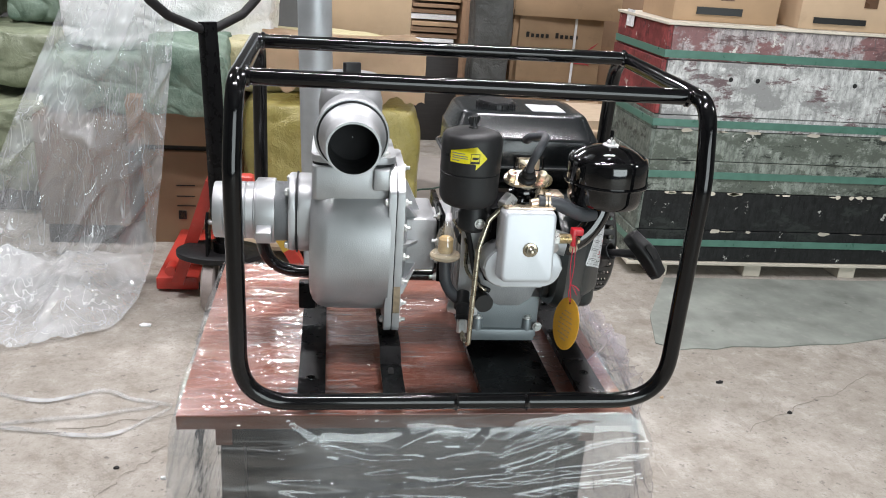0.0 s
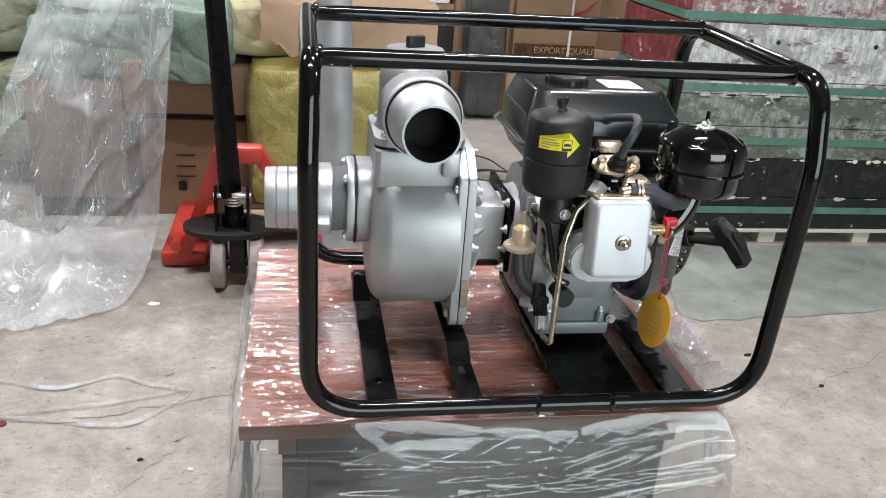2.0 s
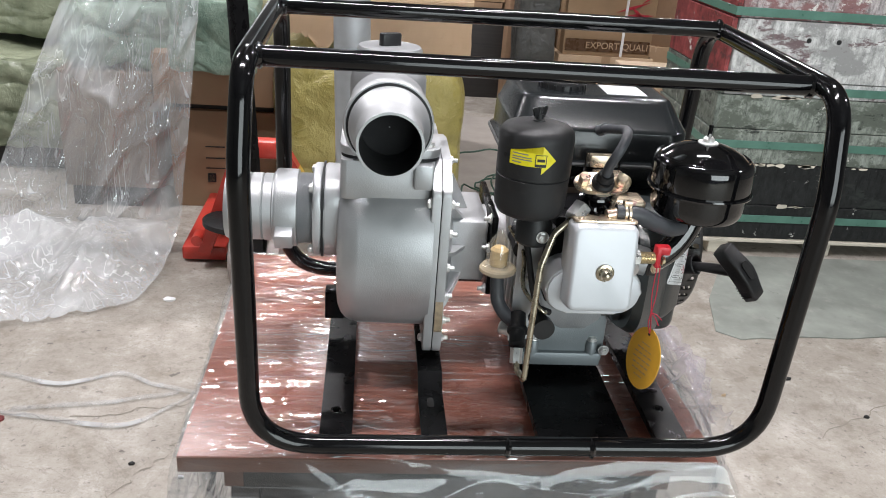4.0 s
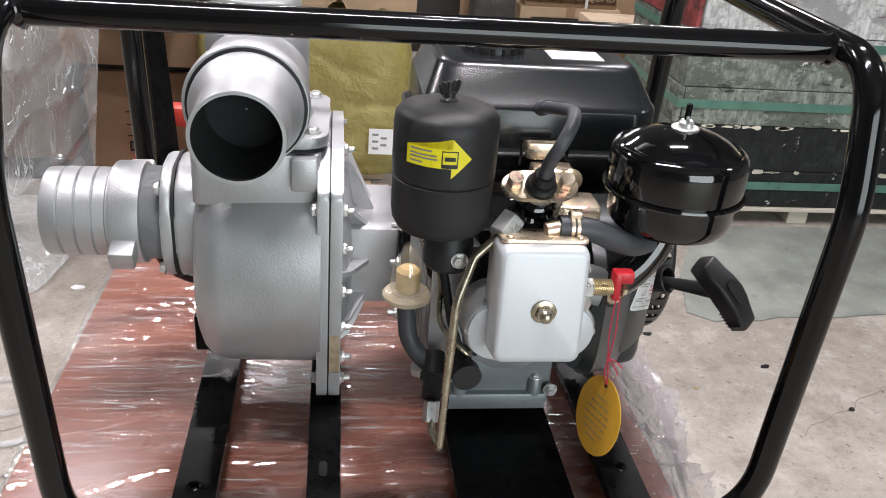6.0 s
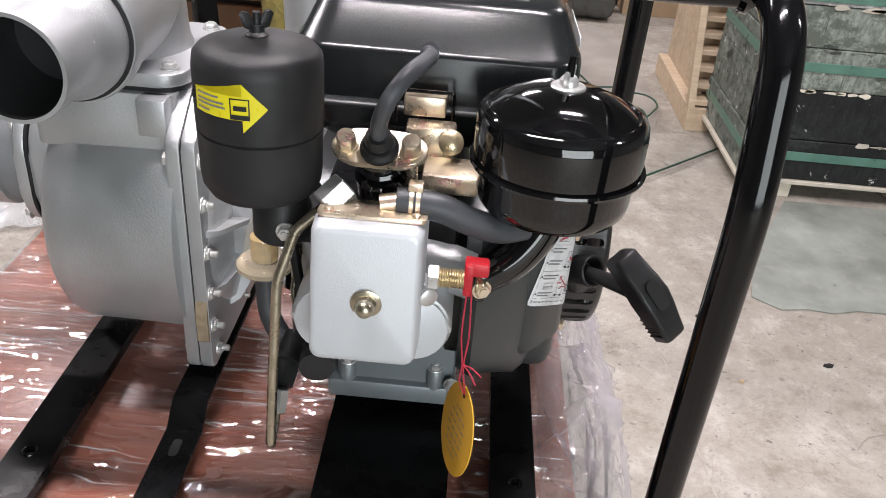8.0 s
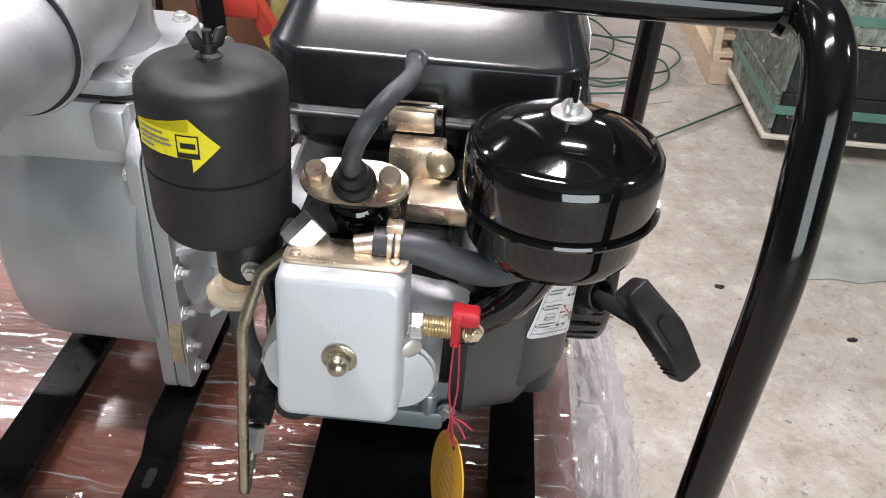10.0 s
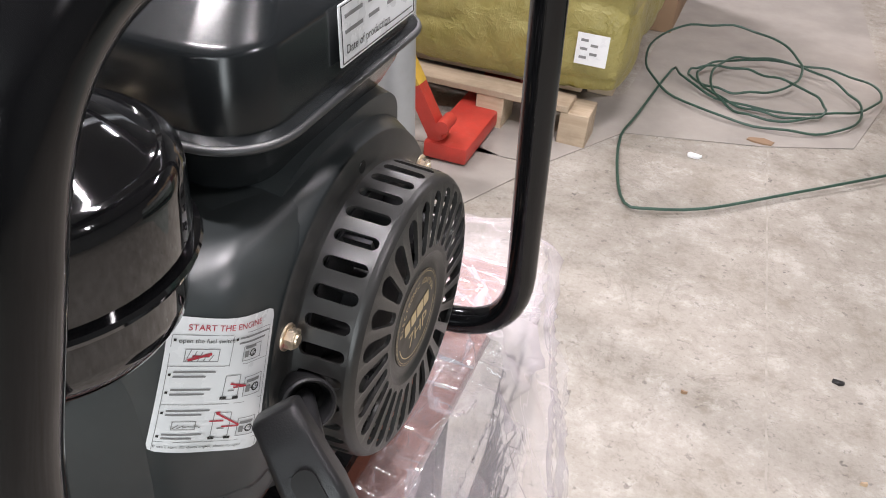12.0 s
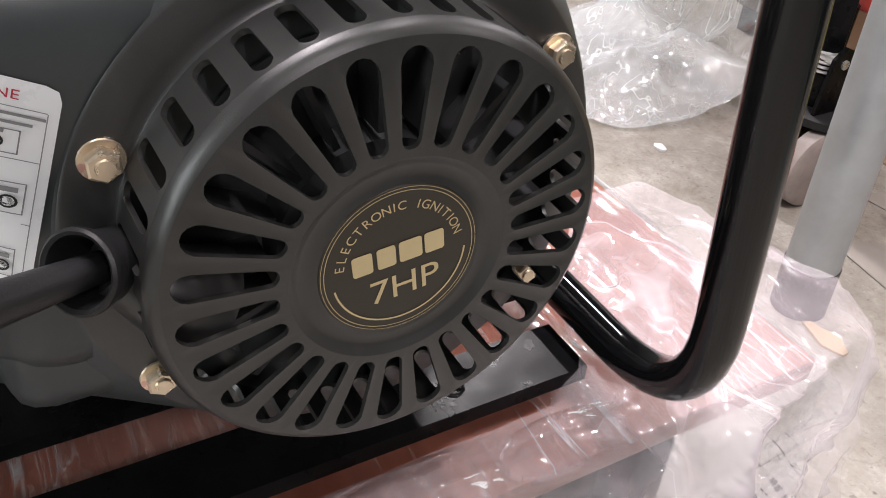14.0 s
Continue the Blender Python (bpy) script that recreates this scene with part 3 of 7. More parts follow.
box(bm, (-0.260, 0.235, 0.706), (-0.228, 0.262, 0.756), 0.003)
part("casing_foot", bm, M_BEAM, casing)

# ---- engine ----
# crankcase and sump
bm = bmesh.new()
hull(bm, [(0.012, 0.235, 0.842, 0.098, 0.098, 2.6), (0.020, 0.235, 0.842, 0.115, 0.11, 3), (0.05, 0.245, 0.856, 0.138, 0.088, 4), (0.185, 0.245, 0.856, 0.138, 0.088, 4)], segs=48)
crank = part("crankcase", bm, M_CRANK, pump, "cast alloy engine block")
bm = bmesh.new()
box(bm, (0.046, 0.040, 0.845), (0.160, 0.14, 0.975), 0.008)
part("cylinder_block", bm, M_BEAM, crank, "black painted cylinder block")
bm = bmesh.new()
box(bm, (0.048, 0.127, 0.700), (0.170, 0.36, 0.792), 0.006)
box(bm, (0.040, 0.119, 0.699), (0.165, 0.37, 0.722), 0.004)
sump = part("sump", bm, M_SUMP, crank, "blue-grey cast oil sump")
for x in (0.060, 0.150):
    bm = bmesh.new()
    lathe(bm, [(0.009, 0.718), (0.009, 0.738), (0.007, 0.741)], Matrix.Translation((x, 0.128, 0)), 20)
    part("mounting_boss", bm, M_SUMP, sump)
    placed("bolt", bolt_me, Matrix.Translation((x, 0.128, 0.741)), sump)
placed("bolt", bolt_me, Matrix.Translation((0.168, 0.12, 0.728)) @ pose(0, 0, 0, 90, 0, 0), sump)
bm = bmesh.new()
prism(bm, [(0.035, 0.865), (0.165, 0.865), (0.140, 0.800), (0.120, 0.785), (0.085, 0.785), (0.06, 0.80)], -0.104, -0.080, pose(0, 0, 0, 90, 0, 0), bevel=0.004)
part("front_plate", bm, M_CRANK, crank)
# ribs on the crankcase's pump side
for k in range(5):
    bm = bmesh.new()
    box(bm, (0.010, 0.10 + k * 0.028, 0.76), (0.02, 0.104 + k * 0.028, 0.93), 0.001)
    part("rib", bm, M_ALU2, crank)

# rocker cover with its stadium-shaped boss
bm = bmesh.new()
prism(bm, rounded(0.128, 0.066, 0.032, 8, 0.097, 0.892), -0.04, 0.010, pose(0, 0, 0, 90, 0, 0), bevel=0.004)
head_boss = part("cylinder_head", bm, M_ALU, pump)
bm = bmesh.new()
prism(bm, rounded(0.122, 0.060, 0.029, 8, 0.097, 0.892), 0.010, 0.0135, pose(0, 0, 0, 90, 0, 0), bevel=0.001)
part("head_ring", bm, M_COVERGREY, head_boss)
bm = bmesh.new()
rings = []
for y, s, r in ((0.004, 1.03, 0.008), (-0.020, 1.02, 0.008), (-0.038, 1.0, 0.009), (-0.0428, 0.975, 0.009), (-0.0448, 0.94, 0.009), (-0.0454, 0.88, 0.008)):
    rings.append([(x, y, z) for x, z in rounded(0.0815 * s, 0.112 * s, r * s, 6, 0.0945, 0.9385)])
TILT = Matrix.Translation((0, -0.045, 0.935)) @ pose(0, 0, 0, -7, 0, 0) @ Matrix.Translation((0, 0.045, -0.935))
rings = [[TILT @ Vector(q) for q in r] for r in rings]
ring_grid(bm, rings)
rocker = part("rocker_cover", bm, M_COVERGREY, pump, "light grey cast rocker cover", sharp=50)
bm = bmesh.new()
MF = Matrix.Translation((0.0965, -0.0448, 0.935)) @ F
lathe(bm, [(0.0115, 0), (0.0118, 0.0015), (0.0105, 0.0022)], MF, 28)
prism(bm, [(0.0085 * math.cos(radians(60 * k + 12)), 0.0085 * math.sin(radians(60 * k + 12))) for k in range(6)], 0.002, 0.007, MF, bevel=0.0012, segs=1)
lathe(bm, [(0.0072, 0.0065), (0.0068, 0.010), (0.0052, 0.0128), (0.0025, 0.0142), (0.0005, 0.0145)], MF, 20)
part("dome_nut", bm, M_STEELPIPE, rocker, "plated dome nut")
bm = bmesh.new()
prism(bm, rounded(0.080, 0.034, 0.006, 4, 0.096, -0.016), 0.9950, 0.9985, TILT, bevel=0.0008)
top_plate = part("top_plate", bm, M_GOLD, rocker, "yellow plated steel plate")
bm = bmesh.new()
lathe(bm, [(0.0032, 0), (0.0036, 0.0004), (0.0034, 0.0022), (0.002, 0.0028)], None, 14)
screw_me = mesh_of("screw", bm, M_GOLD)
for x, y in ((0.064, -0.026), (0.128, -0.026), (0.063, -0.006), (0.129, -0.006)):
    placed("screw", screw_me, TILT @ Matrix.Translation((x, y, 0.9985)), top_plate)

# injection pump: black body, plated flange, two nuts, delivery union
IX, IYY = 0.0955, 0.018
LEAN = Matrix.Translation((0, 0.018, 1.034)) @ pose(0, 0, 0, 34, 0, 0) @ Matrix.Translation((0, -0.018, -1.034))
bm = bmesh.new()
lathe(bm, [(0.021, 0.975), (0.021, 0.995), (0.0175, 0.998), (0.0175, 1.010), (0.0190, 1.012), (0.0165, 1.014), (0.0165, 1.022), (0.019, 1.0245)], LEAN @ Matrix.Translation((IX, IYY, 0)), 32)
inj = part("injection_pump", bm, M_GLOSS2, pump, "black injection pump with plated flange")
bm = bmesh.new()
outl = []
for k in range(48):
    a = 2 * math.pi * k / 48
    r = 0.0185 + 0.0175 * abs(math.cos(a)) ** 3
    outl.append((IX + r * math.cos(a), IYY + 0.85 * r * math.sin(a)))
prism(bm, outl, 1.024, 1.030, LEAN, bevel=0.001)
part("flange", bm, M_GOLD, inj)
for x in (IX - 0.0245, IX + 0.0235):
    bm = bmesh.new()
    m = LEAN @ Matrix.Translation((x, IYY, 0))
    lathe(bm, [(0.0085, 1.0295), (0.0085, 1.0315)], m, 24)
    prism(bm, [(0.0074 * math.cos(radians(60 * k + x * 900)), 0.0074 * math.sin(radians(60 * k + x * 900))) for k in range(6)], 1.0312, 1.039, m, bevel=0.001, segs=1)
    lathe(bm, [(0.0072, 1.0385), (0.0072, 1.041), (0.0062, 1.0425)], m, 24)
    part("nut", bm, M_GOLD, inj)
bm = bmesh.new()
lathe(bm, [(0.0145, 1.030), (0.0145, 1.034), (0.012, 1.037), (0.012, 1.040)], LEAN @ Matrix.Translation((IX, IYY - 0.002, 0)), 28)
lathe(bm, [(0.0095, 1.040), (0.0105, 1.041), (0.0095, 1.044), (0.0105, 1.045), (0.009, 1.050)], LEAN @ Matrix.Translation((IX, IYY - 0.002, 0)), 24)
part("delivery_union", bm, M_RUBBER, inj)
bm = bmesh.new()
rod(bm, LEAN @ Vector((0.119, 0.018, 0.985)), LEAN @ Vector((0.119, 0.018, 1.026)), 0.0048, 14)
part("stud", bm, M_GOLD, inj)
bm = bmesh.new()
tube(bm, smooth_path([(IX, 0.0085, 1.044), (IX + 0.001, 0.003, 1.058), (IX + 0.008, -0.003, 1.078), (IX + 0.019, 0.012, 1.091), (IX + 0.030, 0.050, 1.091), (IX + 0.029, 0.095, 1.080), (0.121, 0.125, 1.072), (0.121, 0.153, 1.063)], 8), 0.0062, 16)
fuel_hose = part("fuel_hose", bm, M_HOSE, pump, "grey rubber fuel hose")
bm = bmesh.new()
rod(bm, (0.122, 0.158, 1.060), (0.122, 0.130, 1.071), 0.0078, 18)
part("hose_stub", bm, M_HOSE, fuel_hose)

# high pressure pipe
bm = bmesh.new()
m = along((0.060, 0.000, 0.990), (0.080, 0.016, 1.008))
prism(bm, [(0.0128 * math.cos(radians(60 * k)), 0.0128 * math.sin(radians(60 * k))) for k in range(6)], -0.003, 0.020, m, bevel=0.0012, segs=1)
pipe_nut = part("pipe_nut", bm, M_ZINC, pump, "plated hex union nut")
bm = bmesh.new()
path = fillet([(0.062, 0.001, 0.991), (0.037, -0.004, 0.968), (0.023, -0.012, 0.925), (0.019, -0.020, 0.84), (0.0165, -0.027, 0.765), (0.012, 0.006, 0.762), (0.013, 0.022, 0.780)],
              [0, 0.02, 0.06, 0.2, 0.006, 0.006, 0], 7)
tube(bm, path, 0.0042, 14)
hp = part("injector_pipe", bm, M_STEELPIPE, pump, "bent plated steel fuel pipe")
bm = bmesh.new()
prism(bm, [(0.0085 * math.cos(radians(60 * k)), 0.0085 * math.sin(radians(60 * k))) for k in range(6)], -0.011, 0.011, along((0.0125, 0.020, 0.775), (0.014, 0.032, 0.795)), bevel=0.001, segs=1)
part("union_nut", bm, M_ZINC, hp)
bm = bmesh.new()
lathe(bm, [(0.011, 0.0), (0.011, 0.02), (0.0145, 0.021), (0.0145, 0.026), (0.011, 0.027), (0.011, 0.05)], along((0.0135, 0.028, 0.787), (0.02, 0.075, 0.815)), 28)
part("injector_body", bm, M_RUBBER, hp)

# muffler canister
MC = Matrix.Translation((0.006, 0.024, 0))
bm = bmesh.new()
lathe(bm, [(0.012, 0.984), (0.032, 0.985), (0.040, 0.989), (0.0445, 0.997), (0.0455, 1.006), (0.0458, 1.030), (0.0463, 1.038), (0.0450, 1.0392), (0.0463, 1.0405), (0.0466, 1.048), (0.0466, 1.086), (0.0455, 1.094), (0.041, 1.099), (0.028, 1.1035), (0.010, 1.1055)], MC, 56)
muffler = part("muffler", bm, M_MATT, pump, "matt black cylindrical intake silencer")
bm = bmesh.new()
MCU = Matrix.Translation((0.006, 0.024, 0.0105))
lathe(bm, [(0.0085, 1.093), (0.008, 1.096), (0.0055, 1.098), (0.0055, 1.103)], MCU, 20)
for s in (1, -1):
    prism(bm, [(0.002, 1.098), (0.009, 1.101), (0.0125, 1.110), (0.010, 1.1125), (0.006, 1.1115), (0.002, 1.104)], -0.0016, 0.0016, MCU @ pose(0, 0, 0, 0, 0, 35) @ Matrix.Diagonal((s, 1, 1, 1)) @ pose(0, 0, 0, 90, 0, 0), bevel=0.0005)
rod(bm, (0.006, 0.024, 1.105), (0.006, 0.024, 1.122), 0.003, 12)
part("wing_nut", bm, M_PLASTIC, muffler)
bm = bmesh.new()
lathe(bm, [(0.003, 0), (0.003, 0.0012), (0.001, 0.0013)], Matrix.Translation((-0.034, 0.0005, 1.068)) @ along((0, 0, 0), (-0.9, -0.5, 0)), 14)
part("drain_hole", bm, M_HOLE, muffler)


def on_can(s, z, lift=0.0006):
    """A point of the canister's skin, s metres round it from the front."""
    a = s / 0.0466 - math.pi / 2
    return Vector((0.006 + (0.0466 + lift) * math.cos(a), 0.024 + (0.0466 + lift) * math.sin(a), z))


def skin_poly(name, pts, mat, parent, lift, label="", cut=0.004, where=on_can):
    bm = bmesh.new()
    f = bm.faces.new([bm.verts.new((x, y, 0)) for x, y in pts])
    bmesh.ops.triangulate(bm, faces=[f])
    bmesh.ops.subdivide_edges(bm, edges=bm.edges[:], cuts=3, use_grid_fill=True)
    for v in bm.verts:
        v.co = where(v.co.x, v.co.y, lift)
    return part(name, bm, mat, parent, label)


AZ = 1.0685
arrow = skin_poly("arrow_label", [(-0.041, AZ - 0.0085), (0.0, AZ - 0.0085), (0.0, AZ - 0.0175), (0.0172, AZ), (0.0, AZ + 0.0175), (0.0, AZ + 0.0085), (-0.041, AZ + 0.0085)], M_YELLOW, muffler, 0.0006, "yellow arrow warning sticker")
for a, b, c, d in ((-0.0085, -0.0076, 0.0072, -0.0080), (0.0042, 0.0051, 0.0072, -0.0080), (-0.0085, 0.0051, 0.0072, 0.0063), (-0.0085, 0.0051, -0.0045, -0.0080), (-0.006, 0.003, 0.002, -0.0015)):
    skin_poly("print", [(a, AZ + d), (b, AZ + d), (b, AZ + c), (a, AZ + c)], M_INK, arrow, 0.0010)
for k, (w, z) in enumerate(((0.020, 0.0058), (0.024, 0.0018), (0.025, -0.0012), (0.012, -0.0050))):
    skin_poly("print", [(-0.037, AZ + z - 0.0006), (-0.037 + w, AZ + z - 0.0006), (-0.037 + w, AZ + z + 0.0008), (-0.037, AZ + z + 0.0008)], M_INKGREY, arrow, 0.0010)
bm = bmesh.new()
lathe(bm, [(0.020, 0.940), (0.0235, 0.944), (0.0235, 0.968), (0.020, 0.975), (0.020, 0.988)], Matrix.Translation((0.018, 0.034, 0)), 32)
box(bm, (0.008, 0.03, 0.935), (0.05, 0.075, 0.962), 0.004)
ex = part("muffler_elbow", bm, M_MATT, muffler)
bm = bmesh.new()
hex_bolt(bm, Matrix.Translation((0.026, 0.0115, 0.956)) @ F, 0.006, 0.006)
part("bolt", bm, M_ZINC, ex)

# air cleaner
AC = Matrix.Translation((0.2285, 0.035, 0))
bm = bmesh.new()
lathe(bm, [(0.0635, 1.027), (0.0640, 1.032), (0.0640, 1.056), (0.0632, 1.062), (0.0600, 1.0665), (0.0565, 1.0682), (0.0545, 1.0670), (0.0520, 1.0682), (0.0440, 1.0745), (0.0300, 1.0805), (0.0150, 1.0838), (0.0120, 1.0842), (0.0008, 1.0847)], AC, 72)
ac = part("air_cleaner", bm, M_GLOSS2, pump, "gloss black oil-bath air cleaner")
bm = bmesh.new()
lathe(bm, [(0.0625, 1.0285), (0.0664, 1.0282), (0.0672, 1.0262), (0.0664, 1.0240), (0.0600, 1.0232)], AC, 72, cap=False)
part("rim_band", bm, M_GLOSS2, ac)
bm = bmesh.new()
lathe(bm, [(0.0600, 1.0270), (0.0595, 1.004), (0.0585, 0.997), (0.0545, 0.991), (0.020, 0.988)], AC, 72)
part("bowl", bm, M_GLOSS2, ac)
bm = bmesh.new()
ACU = Matrix.Translation((0.2285, 0.035, 0.0052))
lathe(bm, [(0.0125, 1.0785), (0.0130, 1.0800), (0.0120, 1.0810), (0.0070, 1.0812), (0.0070, 1.0850), (0.0050, 1.0875)], ACU, 28)
nut = part("wing_nut", bm, M_ZINC, ac, "plated wing nut on a threaded stud")
bm = bmesh.new()
rod(bm, (0.2285, 0.035, 1.085), (0.2285, 0.035, 1.1075), 0.0028, 14)
part("stud", bm, M_BEAM, nut, "dark threaded stud")
for s in (1, -1):
    bm = bmesh.new()
    prism(bm, [(0.003, 1.082), (0.008, 1.083), (0.0115, 1.0905), (0.0100, 1.0935), (0.0070, 1.0925), (0.003, 1.087)], -0.0014, 0.0014, ACU @ pose(0, 0, 0, 0, 0, 70) @ Matrix.Diagonal((s, 1, 1, 1)) @ pose(0, 0, 0, 90, 0, 0), bevel=0.0004)
    part("wing", bm, M_ZINC, nut)
bm = bmesh.new()
tube(bm, smooth_path([(0.232, 0.045, 0.995), (0.226, 0.04, 0.968), (0.212, 0.035, 0.945), (0.196, 0.032, 0.930), (0.176, 0.030, 0.917)], 6), [0.017] * 19 + [0.0165] * 6, 20)
box(bm, (0.170, 0.012, 0.905), (0.186, 0.048, 0.932), 0.004)
intake = part("intake_elbow", bm, M_GLOSS2, ac, "black curved intake elbow")
bm = bmesh.new()
hex_bolt(bm, along((0.182, 0.0135, 0.918), (0.187, 0.0, 0.919)), 0.006, 0.005)
part("bolt", bm, M_GOLD, intake)
bm = bmesh.new()
rod(bm, (0.13, 0.045, 0.925), (0.176, 0.03, 0.918), 0.021, 24, 0.019)
part("intake_port", bm, M_ALU, rocker)

# breather hose with clamp
bm = bmesh.new()
hpts = smooth_path([(0.112, -0.002, 0.999), (0.124, -0.002, 0.999), (0.145, -0.002, 0.996), (0.168, 0.002, 0.985), (0.190, 0.010, 0.976), (0.210, 0.024, 0.973)], 7)
tube(bm, hpts, 0.0108, 20)
bh = part("breather_hose", bm, M_HOSE, pump, "thick grey rubber breather hose")
for d in (0.0, 0.005):
    bm = bmesh.new()
    lathe(bm, [(0.0108, -0.0018), (0.0118, -0.0015), (0.0118, 0.0015), (0.0108, 0.0018)], Matrix.Translation((0.123 + d, -0.002, 0.999)) @ X, 24, cap=False)
    part("clamp_wire", bm, M_GOLD, bh)
bm = bmesh.new()
box(bm, (0.120, -0.007, 1.0095), (0.131, 0.003, 1.0155), 0.001)
part("clamp_ear", bm, M_GOLD, bh)
bm = bmesh.new()
rod(bm, (0.100, -0.004, 0.996), (0.116, -0.002, 0.999), 0.0075, 16)
part("breather_stub", bm, M_GOLD, bh)

# stop lever: union, threaded brass, red cap
bm = bmesh.new()
prism(bm, [(0.010 * math.cos(radians(60 * k)), 0.010 * math.sin(radians(60 * k))) for k in range(6)], 0, 0.009, Matrix.Translation((0.139, -0.015, 0.944)) @ X, bevel=0.001, segs=1)
stop = part("stop_valve", bm, M_ZINC, pump, "plated valve with brass thread and red cap")
bm = bmesh.new()
for k in range(11):
    z = 0.147 + k * 0.0019
    lathe(bm, [(0.0068, z), (0.0080, z + 0.0009), (0.0068, z + 0.0018)], Matrix.Translation((0, -0.0155, 0.9445)) @ X, 20, cap=False)
lathe(bm, [(0.0069, 0.146), (0.0069, 0.170)], Matrix.Translation((0, -0.0155, 0.9445)) @ X, 20)
part("brass_thread", bm, M_BRASS, stop)
bm = bmesh.new()
box(bm, (0.1665, -0.024, 0.934), (0.1735, -0.008, 0.962), 0.0018)
box(bm, (0.168, -0.023, 0.951), (0.185, -0.010, 0.963), 0.0025)
part("red_cap", bm, M_RED, stop, "red plastic lever cap")
bm = bmesh.new()
hex_bolt(bm, Matrix.Translation((0.176, -0.016, 0.942)) @ X, 0.005, 0.005)
part("bolt", bm, M_BRASS, stop)
bm = bmesh.new()
lathe(bm, [(0.0075, 0), (0.0075, 0.006), (0.005, 0.0072)], along((0.1385, -0.02, 0.931), (0.145, -0.03, 0.931)), 20)
part("ball_screw", bm, M_ZINC, stop)

# plated bracket behind the injection pump
bm = bmesh.new()
box(bm, (0.104, 0.118, 1.018), (0.140, 0.138, 1.036), 0.002)
gb = part("governor_bracket", bm, M_GOLD, pump, "yellow plated governor bracket")
for lo, hi in (((0.108, 0.098, 0.975), (0.150, 0.122, 1.016)), ((0.126, 0.06, 0.975), (0.172, 0.10, 0.992))):
    bm = bmesh.new()
    box(bm, lo, hi, 0.003)
    part("bracket_arm", bm, M_GOLD, gb)
bm = bmesh.new()
lathe(bm, [(0.0105, 0), (0.0105, 0.010), (0.006, 0.013)], along((0.147, 0.10, 1.004), (0.147, 0.05, 1.03)), 24)
part("adjuster_screw", bm, M_BRASS, gb)
bm = bmesh.new()
tube(bm, fillet([(0.098, 0.12, 1.012), (0.098, 0.12, 1.040), (0.146, 0.12, 1.040), (0.146, 0.12, 1.006)], 0.002, 3), 0.0016, 8)
part("wire_loop", bm, M_GLOSS2, gb)

# fuel filter and its hose
FX, FY = -0.013, 0.092
bm = bmesh.new()
lathe(bm, [(0.006, 0.866), (0.0235, 0.868), (0.0260, 0.8705), (0.0260, 0.8745), (0.0235, 0.877), (0.012, 0.878)], Matrix.Translation((FX, FY, 0)), 32)
ff = part("fuel_filter", bm, M_AMBER, pump, "clear fuel filter with an amber paper element")
bm = bmesh.new()
lathe(bm, [(0.0185, 0.877), (0.0180, 0.892), (0.0165, 0.906), (0.0120, 0.918), (0.007, 0.924), (0.0055, 0.932)], Matrix.Translation((FX, FY, 0)), 32, cap=False)
part("clear_bowl", bm, M_BOWL, ff, "clear plastic filter bowl")
bm = bmesh.new()
lathe(bm, [(0.0125 if k % 2 else 0.0108, 0.878) for k in range(1)] + [(0.0125, 0.880), (0.0125, 0.902), (0.008, 0.906)], Matrix.Translation((FX, FY, 0)), 24)
part("paper_element", bm, M_PLEAT, ff)
bm = bmesh.new()
lathe(bm, [(0.0075, 0.858), (0.0085, 0.861), (0.0085, 0.867), (0.0065, 0.869)], Matrix.Translation((FX, FY, 0)), 20)
part("hose_clamp", bm, M_BRASS, ff)
bm = bmesh.new()
tube(bm, smooth_path([(FX, FY, 0.866), (FX + 0.001, FY - 0.003, 0.846), (FX + 0.004, FY - 0.008, 0.825), (FX + 0.016, FY - 0.018, 0.808), (0.022, 0.060, 0.798)], 7), 0.0098, 18)
part("filter_hose", bm, M_HOSE, ff)
bm = bmesh.new()
lathe(bm, [(0.009, 0), (0.011, 0.002), (0.011, 0.008), (0.009, 0.010)], along((0.018, 0.066, 0.801), (0.026, 0.055, 0.795)), 20)
part("hose_clamp", bm, M_BRASS, ff)
bm = bmesh.new()
lathe(bm, [(0.0155, 0.0), (0.0155, 0.012), (0.0125, 0.014), (0.0125, 0.035)], along((0.047, 0.022, 0.815), (0.04, 0.08, 0.818)), 26)
part("oil_plug", bm, M_PLASTIC, crank, "black plastic oil plug")
bm = bmesh.new()
tube(bm, smooth_path([(0.0, 0.11, 0.93), (0.02, 0.085, 0.90), (0.02, 0.06, 0.86), (0.045, 0.04, 0.835), (0.052, 0.045, 0.83)], 6), 0.003, 10)
part("leak_pipe", bm, M_STEELPIPE, crank)

for p, q, r, mt, nm in (((0.020, 0.095, 0.90), (0.020, 0.15, 0.90), 0.013, M_RUBBER, "rubber_bung"), ((0.0, 0.10, 0.775), (0.03, 0.085, 0.775), 0.010, M_ZINC, "oil_line_end"), ((0.028, 0.075, 0.945), (0.028, 0.105, 0.945), 0.012, M_BEAM, "spacer")):
    bm = bmesh.new()
    lathe(bm, [(r * 0.8, 0), (r, 0.002), (r, (Vector(q) - Vector(p)).length - 0.002), (r * 0.85, (Vector(q) - Vector(p)).length)], along(p, q), 22)
    part(nm, bm, mt, crank)
bm = bmesh.new()
tube(bm, fillet([(0.006, 0.105, 0.93), (0.018, 0.062, 0.925), (0.030, 0.050, 0.865), (0.040, 0.050, 0.835), (0.06, 0.055, 0.825)], 0.012, 5), 0.0045, 12)
part("return_line", bm, M_RUBBER, crank, "thin black fuel return line")
bm = bmesh.new()
